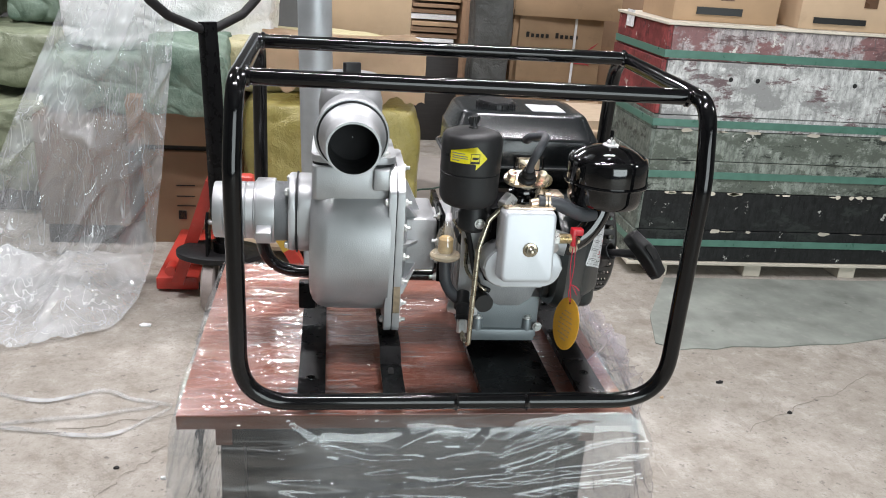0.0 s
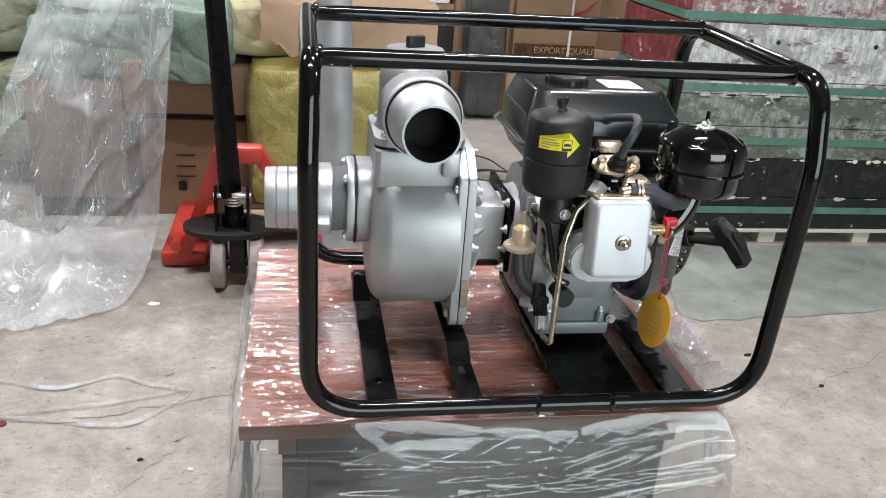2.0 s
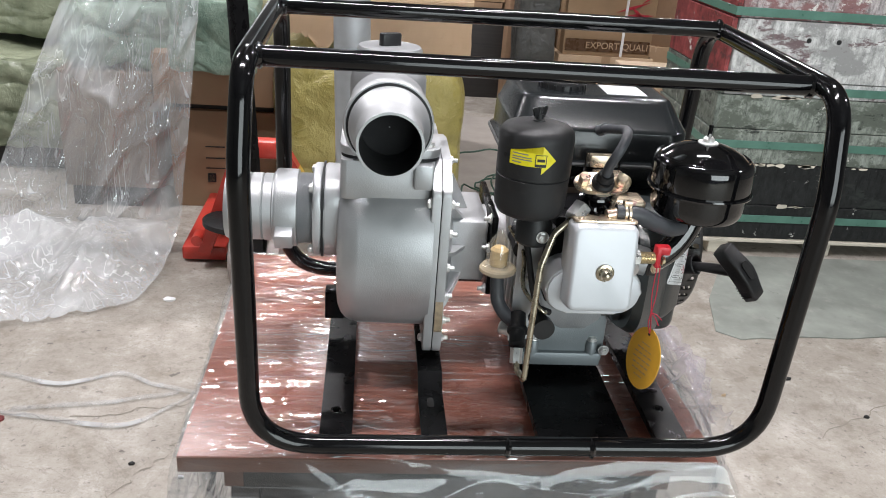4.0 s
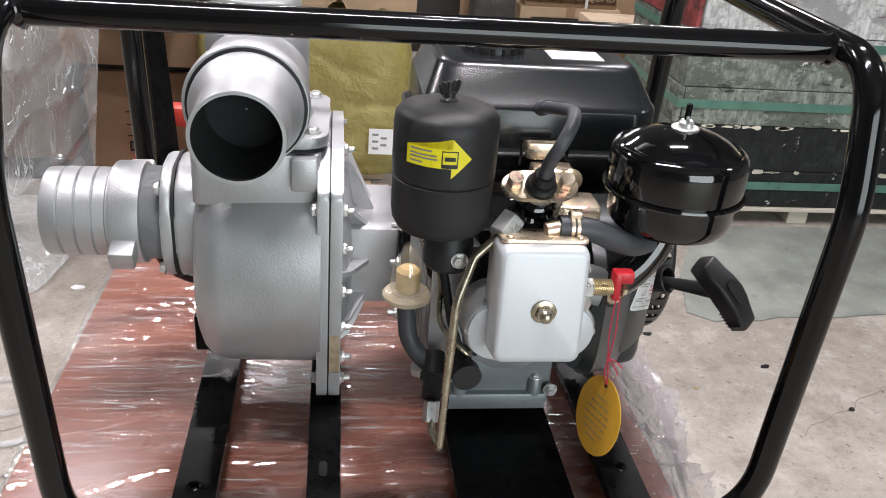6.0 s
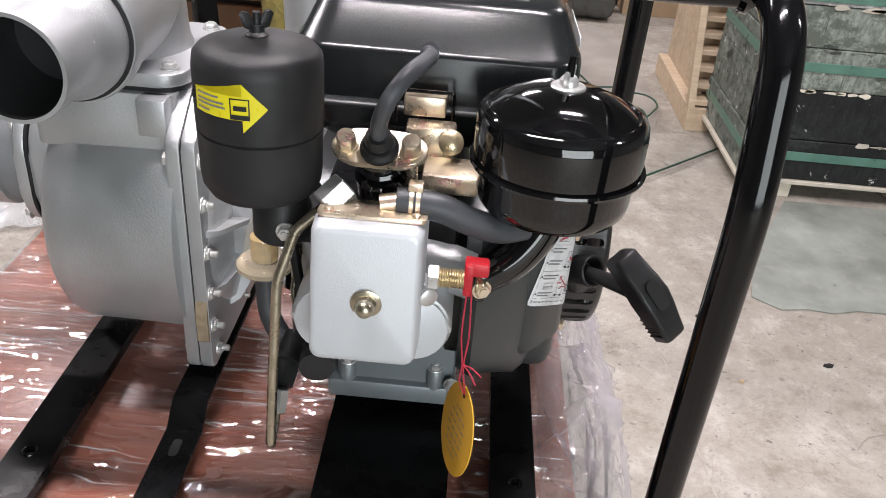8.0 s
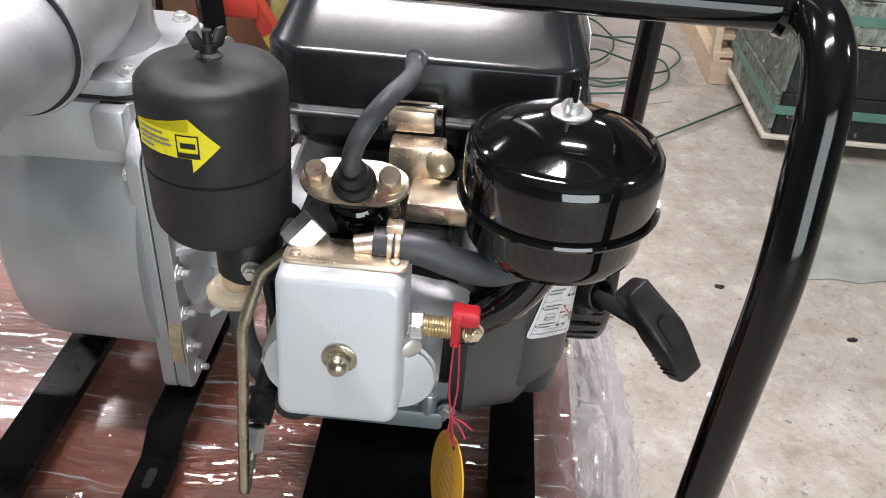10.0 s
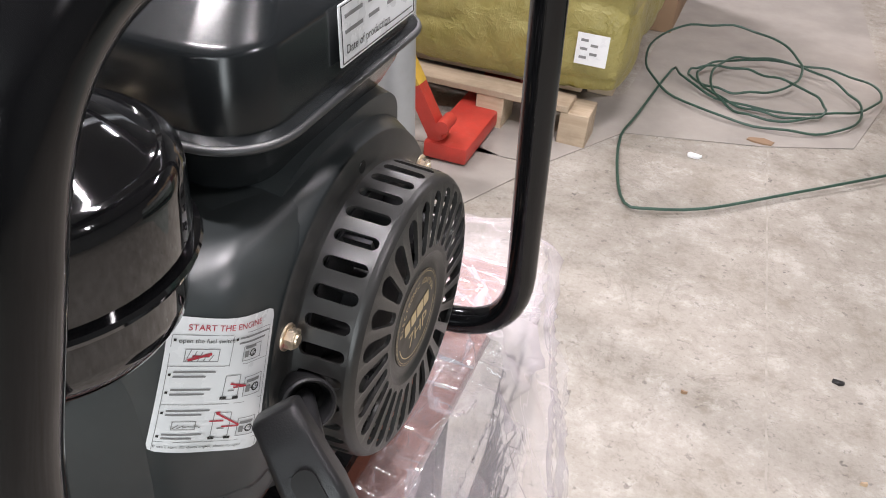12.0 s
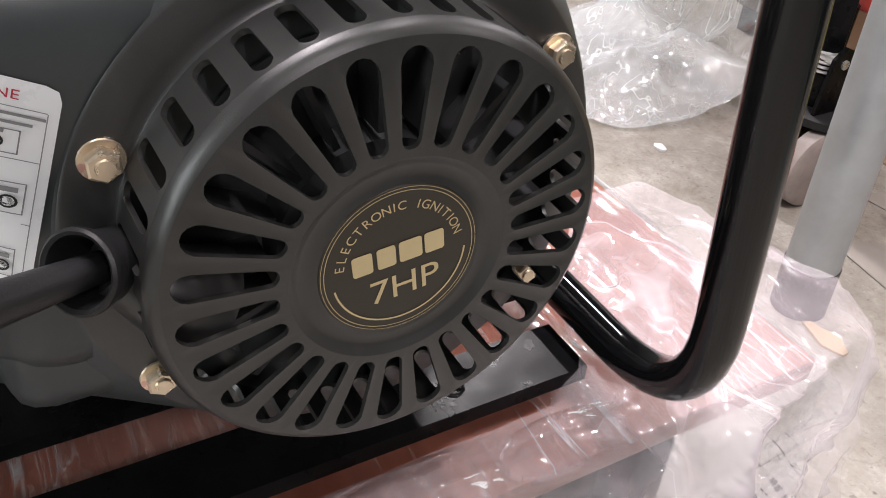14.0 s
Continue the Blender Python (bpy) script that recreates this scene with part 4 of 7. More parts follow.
prism(bm, [(0.012, 0.76), (0.05, 0.765), (0.05, 0.93), (0.03, 0.95), (0.012, 0.93)], -0.092, -0.086, pose(0, 0, 0, 90, 0, 0), bevel=0.001)
part("side_bracket", bm, M_ALU2, crank)
for x, z in ((0.022, 0.80), (0.026, 0.86), (0.04, 0.778)):
    placed("bolt", bolt_me, Matrix.Translation((x, 0.086, z)) @ pose(0, 0, 0, 90, 0, 0), crank)

# fuel tank
bm = bmesh.new()
TK = [(0.128, 0.262, 1.012, 0.130, 0.112), (0.128, 0.262, 1.016, 0.134, 0.116), (0.128, 0.262, 1.018, 0.129, 0.111), (0.128, 0.262, 1.058, 0.1275, 0.1095), (0.128, 0.262, 1.0615, 0.1265, 0.1080), (0.128, 0.2635, 1.0635, 0.1245, 0.1050), (0.128, 0.2765, 1.0910, 0.1120, 0.0845),
      (0.128, 0.2775, 1.0945, 0.1085, 0.0815), (0.128, 0.278, 1.0965, 0.1020, 0.0750), (0.128, 0.278, 1.0967, 0.090, 0.062)]
rings = []
for cx, cy, z, hx, hy in [(0.128, 0.267, 0.966, 0.094, 0.076), (0.128, 0.265, 0.968, 0.105, 0.088), (0.128, 0.263, 0.977, 0.114, 0.097), (0.128, 0.262, 0.992, 0.122, 0.104), (0.128, 0.262, 1.0095, 0.128, 0.110)] + TK:
    rings.append([(x, y, z) for x, y in rounded(2 * hx, 2 * hy, min(hx, hy) * 0.32, 7, cx, cy)])
ring_grid(bm, rings)
tank = part("fuel_tank", bm, M_TANK, pump, "satin black pressed steel fuel tank", sharp=60)
bm = bmesh.new()
tube(bm, [(x, y, 1.0135) for x, y in rounded(0.270, 0.234, 0.040, 8, 0.128, 0.262)], 0.0026, 10, closed=True)
part("tank_seam", bm, M_SEAM, tank)
bm = bmesh.new()
lathe(bm, [(0.030, 1.094), (0.034, 1.096), (0.034, 1.104), (0.031, 1.108), (0.012, 1.109)], Matrix.Translation((0.085, 0.262, 0)), 40)
for k in range(18):
    lathe(bm, [(0.0022, 1.097), (0.0022, 1.104)], Matrix.Translation((0.085 + 0.034 * math.cos(k * math.pi / 9), 0.262 + 0.034 * math.sin(k * math.pi / 9), 0)), 8)
part("tank_cap", bm, M_PLASTIC, tank)
bm = bmesh.new()
box(bm, (0.145, 0.225, 1.0962), (0.205, 0.290, 1.0974))
part("tank_sticker", bm, M_WHITE, tank, "blank white sticker on the tank top")
# rating label on the tank's end
LM = Matrix.Translation((0.2592, 0.292, 1.045)) @ Matrix(((0, -0.05, 1, 0), (1, 0, 0, 0), (0, 1, 0.05, 0), (0, 0, 0, 1)))
bm = bmesh.new()
prism(bm, rounded(0.105, 0.036, 0.001, 2), 0, 0.0008, LM)
plate = part("rating_label", bm, M_WHITE, tank, "white printed rating label")
for z in (-0.0165, 0.0165):
    bm = bmesh.new()
    prism(bm, [(-0.0505, z), (0.0505, z), (0.0505, z + 0.0005), (-0.0505, z + 0.0005)], 0.0010, 0.0013, LM)
    part("print", bm, M_INK, plate)
for x in (-0.0505, 0.050):
    bm = bmesh.new()
    prism(bm, [(x, -0.0165), (x + 0.0005, -0.0165), (x + 0.0005, 0.0165), (x, 0.0165)], 0.0010, 0.0013, LM)
    part("print", bm, M_INK, plate)
writing("print", "Date of production", 0.0075, LM @ Matrix.Translation((-0.046, -0.0095, 0.0012)), M_INK, plate, align="LEFT")
for k, (x, w) in enumerate(((-0.046, 0.022), (-0.016, 0.014), (0.010, 0.02))):
    for z in (0.0, 0.009):
        bm = bmesh.new()
        prism(bm, [(x, z), (x + w, z), (x + w, z + 0.0022), (x, z + 0.0022)], 0.0010, 0.0013, LM)
        part("print", bm, M_INKGREY, plate)
bm = bmesh.new()
prism(bm, [(0.006, -0.0125), (0.047, -0.0125), (0.047, -0.012), (0.006, -0.012)], 0.0010, 0.0013, LM)
part("print", bm, M_INK, plate)

# flywheel shroud
bm = bmesh.new()
hull(bm, [(0.168, 0.206, 0.875, 0.176, 0.095, 3.2), (0.180, 0.206, 0.873, 0.184, 0.098, 3.2), (0.200, 0.214, 0.868, 0.172, 0.102, 3.2), (0.225, 0.228, 0.860, 0.155, 0.112, 3.6), (0.250, 0.242, 0.856, 0.136, 0.116, 2.6),
          (0.262, 0.249, 0.853, 0.127, 0.118, 2.2), (0.2665, 0.252, 0.852, 0.123, 0.1175, 2), (0.2680, 0.252, 0.852, 0.119, 0.115, 2)], segs=96)
box(bm, (0.172, 0.098, 0.772), (0.262, 0.30, 0.86), 0.018, 3)
hull(bm, [(0.17, 0.27, 0.955, 0.10, 0.04, 3), (0.25, 0.262, 0.945, 0.085, 0.035, 3)], segs=40)
duct = fillet([(0.155, 0.071, 0), (0.230, 0.071, 0), (0.2665, 0.112, 0), (0.2665, 0.27, 0), (0.155, 0.27, 0)], [0.004, 0.05, 0.03, 0.01, 0.01], 6, closed=True)
ring_grid(bm, [[(0.200 + (q.x - 0.200) * g, 0.20 + (q.y - 0.20) * g, z) for q in duct] for z, g in ((0.799, 0.84), (0.801, 0.91), (0.806, 0.965), (0.815, 1.0), (0.935, 1.0), (0.947, 0.985), (0.956, 0.945), (0.963, 0.88), (0.968, 0.78), (0.970, 0.6))])
shroud_bm = bm.copy()
shroud = part("flywheel_shroud", bm, M_COVER, pump, "satin black flywheel shroud", sharp=45)
from mathutils.bvhtree import BVHTree
shroud_tree = BVHTree.FromBMesh(shroud_bm)
shroud_bm.free()


def slotted(bm, where, u0, u1, v0, v1, outline, depth):
    """One cell of sheet, u0..u1 by v0..v1, with a hole of the given outline; where(u, v, d) gives the place d under the skin."""
    cu, cv = sum(p[0] for p in outline) / len(outline), sum(p[1] for p in outline) / len(outline)
    edge = []
    for u, v in outline:
        du, dv = u - cu, v - cv
        k = min((((u1 if du > 0 else u0) - cu) / du) if abs(du) > 1e-9 else 1e9, (((v1 if dv > 0 else v0) - cv) / dv) if abs(dv) > 1e-9 else 1e9)
        edge.append([cu + du * k, cv + dv * k])
    for c in ((u0, v0), (u1, v0), (u0, v1), (u1, v1)):
        i = min(range(len(edge)), key=lambda j: ((edge[j][0] - c[0]) / (u1 - u0)) ** 2 + ((edge[j][1] - c[1]) / (v1 - v0)) ** 2)
        edge[i] = list(c)
    a = [bm.verts.new(where(u, v, 0)) for u, v in edge]
    b = [bm.verts.new(where(u, v, 0)) for u, v in outline]
    c = [bm.verts.new(where(u, v, depth)) for u, v in outline]
    for i in range(len(a)):
        j = (i + 1) % len(a)
        bm.faces.new((a[i], a[j], b[j], b[i]))
        bm.faces.new((b[i], b[j], c[j], c[i]))


def pill(u0, u1, w0, w1, vc, steps=7):
    """A slot along u with round ends of half width w0 and w1 (v measured in the same unit as u)."""
    out = []
    for k in range(steps + 1):
        a = radians(-90 + 180 * k / steps)
        out.append((u1 - w1 + w1 * math.cos(a), vc + w1 * math.sin(a)))
    for k in range(steps + 1):
        a = radians(90 + 180 * k / steps)
        out.append((u0 + w0 + w0 * math.cos(a), vc + w0 * math.sin(a)))
    return out


M_FLY = surface("shaded_dull_alloy", (0.06, 0.06, 0.063), 0.5, 0.5, 0.2, 30, 0.4, 300)
XF, NS = 0.3115, 26
bm = bmesh.new()
half = math.pi / NS


def on_face(u, v, d):
    """u: radius, v: distance round at that radius, kept as an angle times 0.07."""
    a = v / 0.07 + turn
    return Vector((XF - d - 0.0022 * max(0.0, (u - 0.075) / 0.02) ** 2, SY + u * math.cos(a), SZ + u * math.sin(a)))


for k in range(NS):
    turn = 2 * math.pi * (k + 0.35) / NS
    pts = []
    for u, v in pill(0.0515, 0.0912, 0.0040, 0.0064, 0.0):
        pts.append((u, v * 0.07 / u))
    slotted(bm, on_face, 0.048, 0.0945, -half * 0.07, half * 0.07, pts, 0.0026)
# hub, with its shallow dish, and the rounded rim
hub = [(0.048, XF), (0.0465, XF - 0.0006), (0.0445, XF - 0.0024), (0.0425, XF - 0.0030), (0.0375, XF - 0.0030), (0.0365, XF - 0.0024), (0.0004, XF - 0.0022)]
MS = Matrix.Translation((0, SY, SZ)) @ X
lathe(bm, hub, MS, 104, cap=False)
lathe(bm, [(0.0945, XF - 0.0021), (0.0968, XF - 0.0034), (0.0984, XF - 0.0053), (0.0993, XF - 0.0075)], MS, 104, cap=False)


def on_side(u, v, d):
    a = v / 0.1 + turn
    r = 0.1012 - d - 0.0019 * max(0.0, (u - 0.285) / 0.019) ** 2
    return Vector((u, SY + r * math.cos(a), SZ + r * math.sin(a)))


NSIDE = 36
half = math.pi / NSIDE
for k in range(NSIDE):
    turn = 2 * math.pi * (k + 0.85) / NSIDE
    slotted(bm, on_side, 0.2705, XF - 0.0075, -half * 0.1, half * 0.1, pill(0.2735, 0.3022, 0.0041, 0.0041, 0.0), 0.0024)
lathe(bm, [(0.1012, 0.2705), (0.1025, 0.2695), (0.1060, 0.2690), (0.1200, 0.2688), (0.1215, 0.2678)], MS, 108, cap=False)
bmesh.ops.remove_doubles(bm, verts=bm.verts, dist=2e-5)
starter = part("recoil_starter", bm, M_STARTER, pump, "black slotted recoil starter cover", sharp=40)
# flywheel fan and pulley seen through the slots, darkened for the shade inside
bm = bmesh.new()
lathe(bm, [(0.085, 0.2690), (0.085, 0.2705), (0.045, 0.2710), (0.044, 0.288), (0.020, 0.289)], MS, 48)
fan = part("flywheel", bm, M_FLY, starter, "flywheel behind the slots, coloured dark for shade")
bm = bmesh.new()
box(bm, (-0.0015, 0.048, 0.2700), (0.0015, 0.082, 0.2900))
blade_me = mesh_of("blade", bm, M_FLY)
for k in range(16):
    placed("blade", blade_me, MS @ Matrix.Rotation(2 * math.pi * k / 16, 4, "Z"), fan)
bm = bmesh.new()
hex_bolt(bm, Matrix(), 0.0062, 0.0068)
gbolt_me = mesh_of("bolt", bm, M_GOLD)
for y, z in ((0.1525, 0.899), (0.347, 0.911), (0.345, 0.790), (0.158, 0.79)):
    placed("bolt", gbolt_me, Matrix.Translation((0.2690, y, z)) @ X, starter, "yellow plated flange bolt")
bm = bmesh.new()
lathe(bm, [(0.0042, 0.2688), (0.0042, 0.2694), (0.001, 0.2694)], Matrix.Translation((0, 0.250, 0.960)) @ X, 16)
part("screw_hole", bm, M_HOLE, starter)
# badge
bm = bmesh.new()
lathe(bm, [(0.0355, XF - 0.0023), (0.0352, XF - 0.0017), (0.0004, XF - 0.0017)], MS, 64)
badge = part("badge", bm, surface("dark_badge", (0.030, 0.024, 0.016), 0.42, 0, 0.1, 60, 0.0, 300), starter, "round dark badge with gold print")
BM = Matrix.Translation((XF - 0.0014, SY, SZ)) @ Matrix(((0, 0, 1, 0), (1, 0, 0, 0), (0, 1, 0, 0), (0, 0, 0, 1))) @ pose(0, 0, 0, 0, 0, 6)
for r0, r1, a0, a1 in ((0.0345, 0.0347, 0, 360), (0.0330, 0.0333, 0, 360), (0.0292, 0.0300, 188, 352)):
    bm = bmesh.new()
    n = max(8, int((a1 - a0) / 5))
    rr = [[BM @ Vector((r * math.cos(radians(a0 + (a1 - a0) * k / n)), r * math.sin(radians(a0 + (a1 - a0) * k / n)), 0)) for k in range(n + 1)] for r in (r0, r1)]
    ring_grid(bm, rr, closed=False, cap=False)
    part("print_ring", bm, M_GOLDINK, badge)
word = "ELECTRONIC IGNITION"
widths = {"I": 0.5, " ": 0.9}
total = sum(widths.get(c, 1.0) for c in word)
pos = 0.0
for c in word:
    w = widths.get(c, 1.0)
    a = radians(172 - 164 * (pos + w / 2) / total)
    pos += w
    if c != " ":
        writing("letter", c, 0.0058, BM @ Matrix.Translation((0.0265 * math.cos(a), 0.0265 * math.sin(a), 0)) @ Matrix.Rotation(a - math.pi / 2, 4, "Z"), M_GOLDINK, badge)
writing("print", "7HP", 0.0168, BM @ Matrix.Translation((0.001, -0.0130, 0)), M_GOLDINK, badge, stretch=1.1)
for x, w in ((-0.0165, 0.0088), (-0.0060, 0.0082), (0.0048, 0.0102), (0.0155, 0.0088)):
    bm = bmesh.new()
    prism(bm, rounded(w, 0.0100, 0.0012, 3, x, 0.0042), 0, 0.0002, BM)
    part("emblem_bar", bm, M_GOLDINK, badge)

# pull handle: cup, rope guide, grip
cup_c, cup_d = Vector((0.2868, 0.1412, 0.8664)), Vector((0.62, -0.66, 0.42)).normalized()
mc = along(cup_c, cup_c + cup_d)
bm = bmesh.new()
lathe(bm, [(0.0150, -0.034), (0.0135, -0.012), (0.0138, -0.002), (0.0152, 0.0040), (0.0161, 0.0070), (0.0160, 0.0088), (0.0148, 0.0098), (0.0134, 0.0088), (0.0118, 0.0030), (0.0100, -0.010), (0.001, -0.014)], mc, 36, cap=False)
cup = part("rope_guide", bm, M_PLASTIC, starter, "round black rope guide")
gt, gb2 = Vector((0.302, 0.086, 0.919)), Vector((0.358, 0.067, 0.852))
mid = gt.lerp(gb2, 0.48)
bm = bmesh.new()
rod(bm, cup_c - cup_d * 0.004, mid - (mid - cup_c).normalized() * 0.004, 0.0060, 20, 0.0090)
neck_bm = bmesh.new()
tube(neck_bm, smooth_path([(0.283, 0.178, 0.836), (0.284, 0.164, 0.848), cup_c - cup_d * 0.012], 5), [0.024 - 0.0011 * k for k in range(11)], 20)
part("guide_neck", neck_bm, M_STARTER, starter, "moulded neck below the rope guide")
handle = part("pull_handle", bm, M_PLASTIC, starter, "black moulded pull handle")
bm = bmesh.new()
axis = (gb2 - gt)
side = (mid - cup_c).normalized()
side = (side - axis.normalized() * side.dot(axis.normalized())).normalized()
third = axis.normalized().cross(side)
L = axis.length
rings = []
for s, w, t, push in ((0.0, 0.0105, 0.0095, 0.000), (0.02, 0.0122, 0.0112, 0.0), (0.20, 0.0130, 0.0120, 0.002), (0.35, 0.0140, 0.0125, 0.005), (0.5, 0.0150, 0.0128, 0.006), (0.65, 0.0140, 0.0125, 0.005), (0.82, 0.0128, 0.0118, 0.002), (0.98, 0.0118, 0.0108, 0.0), (1.0, 0.0100, 0.0092, 0.0)):
    c = gt + axis * s + side * push
    rings.append([c + third * x + side * y for x, y in rounded(2 * w, 2 * t, 0.004, 4)])
ring_grid(bm, rings)
part("grip", bm, M_PLASTIC, handle, sharp=45)
bm = bmesh.new()
ms = Matrix.Translation(mid + side * 0.0190) @ Matrix((third, axis.normalized(), side)).transposed().to_4x4()
prism(bm, rounded(0.0125, 0.030, 0.006, 5), -0.0002, 0.0012, ms)
part("grip_recess", bm, M_HOLE, handle)
for k in range(5):
    bm = bmesh.new()
    mr = Matrix.Translation(gt + axis * (0.70 + 0.05 * k) + third * 0.0125) @ Matrix((side, axis.normalized(), third)).transposed().to_4x4()
    prism(bm, rounded(0.018, 0.0016, 0.0007, 2), -0.0006, 0.0008, mr)
    part("grip_rib", bm, M_PLASTIC, handle)

# starting instructions on the shroud
sTL, sBL, sBR = Vector((0.2215, 0.106, 0.946)), Vector((0.2255, 0.074, 0.865)), Vector((0.2655, 0.118, 0.843))
su, sv = (sBR - sBL), (sTL - sBL)
SW, SH = su.length, sv.length
sn = su.cross(sv).normalized()


def on_shroud(x, y, lift=0.0006):
    p = sBL + su * (x / SW) + sv * (y / SH)
    hit, nor, _, _ = shroud_tree.ray_cast(p + sn * 0.08, -sn, 0.16)
    return (hit if hit else p) + sn * lift


bm = bmesh.new()
nx, ny = 14, 18
corner = 0.004
for i in range(nx):
    for j in range(ny):
        q = [(i + a) / nx * SW for a in (0, 1)], [(j + a) / ny * SH for a in (0, 1)]
        quad = []
        for x, y in ((q[0][0], q[1][0]), (q[0][1], q[1][0]), (q[0][1], q[1][1]), (q[0][0], q[1][1])):
            ex, ey = min(max(x, corner), SW - corner), min(max(y, corner), SH - corner)
            r = math.hypot(x - ex, y - ey)
            k = min(1.0, corner / r) if x != ex and y != ey else 1.0
            quad.append(bm.verts.new(on_shroud(ex + (x - ex) * k, ey + (y - ey) * k, 0.0009)))
        bm.faces.new(quad)
bmesh.ops.remove_doubles(bm, verts=bm.verts, dist=1e-6)
sticker = part("instruction_sticker", bm, M_WHITE, shroud, "white printed starting instruction sticker", sharp=80)


def sticker_bar(x0, y0, x1, y1, mat):
    skin_poly("print", [(x0, y0), (x1, y0), (x1, y1), (x0, y1)], mat, sticker, 0.0014, where=on_shroud)


def sticker_text(text, x, y, size, mat, align="LEFT"):
    ob = writing("print", text, size, Matrix(), mat, sticker, align=align)
    for v in ob.data.vertices:
        v.co = on_shroud(x + v.co.x, y + v.co.y, 0.0014)


sticker_text("START THE ENGINE", SW / 2, SH - 0.0055, 0.0049, M_INKRED, "CENTER")
sticker_text("open the fuel switch", 0.006, SH - 0.0130, 0.0036, M_INK)
sticker_text("If can't start the diesel engine, please try again", 0.003, 0.0042, 0.0026, M_INK)
for y in (0.0075, 0.0335, 0.0585, SH - 0.0098):
    sticker_bar(0.0028, y, SW - 0.0028, y + 0.0003, M_INKGREY)
for x in (0.0025, SW - 0.0028):
    sticker_bar(x, 0.0015, x + 0.0003, SH - 0.0098, M_INKGREY)
sticker_bar(0.0345, 0.0585, 0.0348, SH - 0.0098, M_INKGREY)
for x, y, w in ((0.0385, SH - 0.0128, 0.022), (0.0385, SH - 0.0158, 0.019), (0.006, 0.0545, 0.022), (0.006, 0.0515, 0.017), (0.006, 0.0430, 0.021), (0.006, 0.0400, 0.018), (0.006, 0.0290, 0.023), (0.006, 0.0262, 0.019), (0.006, 0.0125, 0.021), (0.006, 0.0098, 0.016)):
    sticker_bar(x, y, x + w, y + 0.0011, M_INKGREY)
for x, y in ((0.0035, SH - 0.0130), (0.0362, SH - 0.0130), (0.0035, 0.053), (0.0035, 0.0415), (0.0035, 0.0278), (0.0035, 0.0112)):
    sticker_bar(x, y - 0.0004, x + 0.0014, y + 0.0012, M_INK)
for x, y, w, h in ((0.010, 0.0615, 0.018, 0.008), (0.042, 0.0605, 0.013, 0.009), (0.0460, 0.0375, 0.0125, 0.0125), (0.034, 0.0365, 0.009, 0.016), (0.0465, 0.0105, 0.0115, 0.0125), (0.032, 0.0100, 0.010, 0.018), (0.010, 0.0165, 0.013, 0.006)):
    for a, b, c, d in ((0, 0, w, 0.0004), (0, h - 0.0004, w, h), (0, 0, 0.0004, h), (w - 0.0004, 0, w, h), (w * 0.3, h * 0.35, w * 0.7, h * 0.4)):
        sticker_bar(x + a, y + b, x + c, y + d, M_INKGREY)
for x, y, w in ((0.014, 0.0645, 0.009), (0.0395, 0.0440, 0.008), (0.0375, 0.0175, 0.010), (0.0300, 0.0215, 0.008)):
    sticker_bar(x, y, x + w, y + 0.0010, M_INKRED)
for x, y in ((0.033, 0.0368), (0.040, 0.0368), (0.031, 0.0092), (0.040, 0.0092)):
    sticker_bar(x, y, x + 0.0035, y + 0.0018, M_INK)



def sticker_line(x0, y0, x1, y1, w, mat):
    """A slanting printed stroke."""
    dx, dy = x1 - x0, y1 - y0
    k = w / 2 / math.hypot(dx, dy)
    ox, oy = -dy * k, dx * k
    skin_poly("print", [(x0 + ox, y0 + oy), (x0 - ox, y0 - oy), (x1 - ox, y1 - oy), (x1 + ox, y1 + oy)], mat, sticker, 0.0015, where=on_shroud)


def sticker_disc(x, y, r, mat, n=14):
    skin_poly("print", [(x + r * math.cos(2 * math.pi * k / n), y + r * math.sin(2 * math.pi * k / n)) for k in range(n)], mat, sticker, 0.0015, where=on_shroud)


# little engine drawings: a tank, a round starter, feet
for ex_, ey_, es in ((0.0460, 0.0375, 1.0), (0.0465, 0.0105, 0.95), (0.0420, 0.0605, 0.85)):
    sticker_bar(ex_ + 0.0015 * es, ey_ + 0.0085 * es, ex_ + 0.0105 * es, ey_ + 0.0105 * es, M_INKGREY)
    sticker_disc(ex_ + 0.0082 * es, ey_ + 0.0048 * es, 0.0027 * es, M_INK)
    sticker_disc(ex_ + 0.0082 * es, ey_ + 0.0048 * es, 0.0019 * es, M_WHITE)
    sticker_bar(ex_ + 0.0015 * es, ey_ + 0.0025 * es, ex_ + 0.0045 * es, ey_ + 0.0070 * es, M_INKGREY)
sticker_line(0.0475, 0.0185, 0.0330, 0.0275, 0.0011, M_INKRED)
sticker_line(0.0330, 0.0275, 0.0352, 0.0279, 0.0014, M_INKRED)
sticker_line(0.0475, 0.0445, 0.0375, 0.0470, 0.0011, M_INKRED)
sticker_line(0.0120, 0.0625, 0.0240, 0.0665, 0.0016, M_INKRED)
for k in range(5):
    sticker_line(0.0100 + 0.003 * k, 0.0170 + 0.0006 * k, 0.0135 + 0.003 * k, 0.0200 - 0.0005 * k, 0.0005, M_INKGREY)
    sticker_line(0.0110 + 0.003 * k, 0.0620, 0.0130 + 0.003 * k, 0.0690 - 0.0008 * k, 0.0004, M_INKGREY)

# paper tag on a red cord, hung from the stop valve
tag = thing("hang_tag", (0.172, -0.02, 0.80), "oval orange card tag on a red cord", "tag")
tm = Matrix.Translation((0.1735, -0.026, 0.803)) @ pose(0, 0, 0, 84, 0, -68)
bm = bmesh.new()
prism(bm, [(0.0315 * math.cos(2 * math.pi * k / 40), 0.044 * math.sin(2 * math.pi * k / 40)) for k in range(40)], -0.0006, 0.0006, tm)
card = part("card", bm, M_TAG, tag)
bm = bmesh.new()
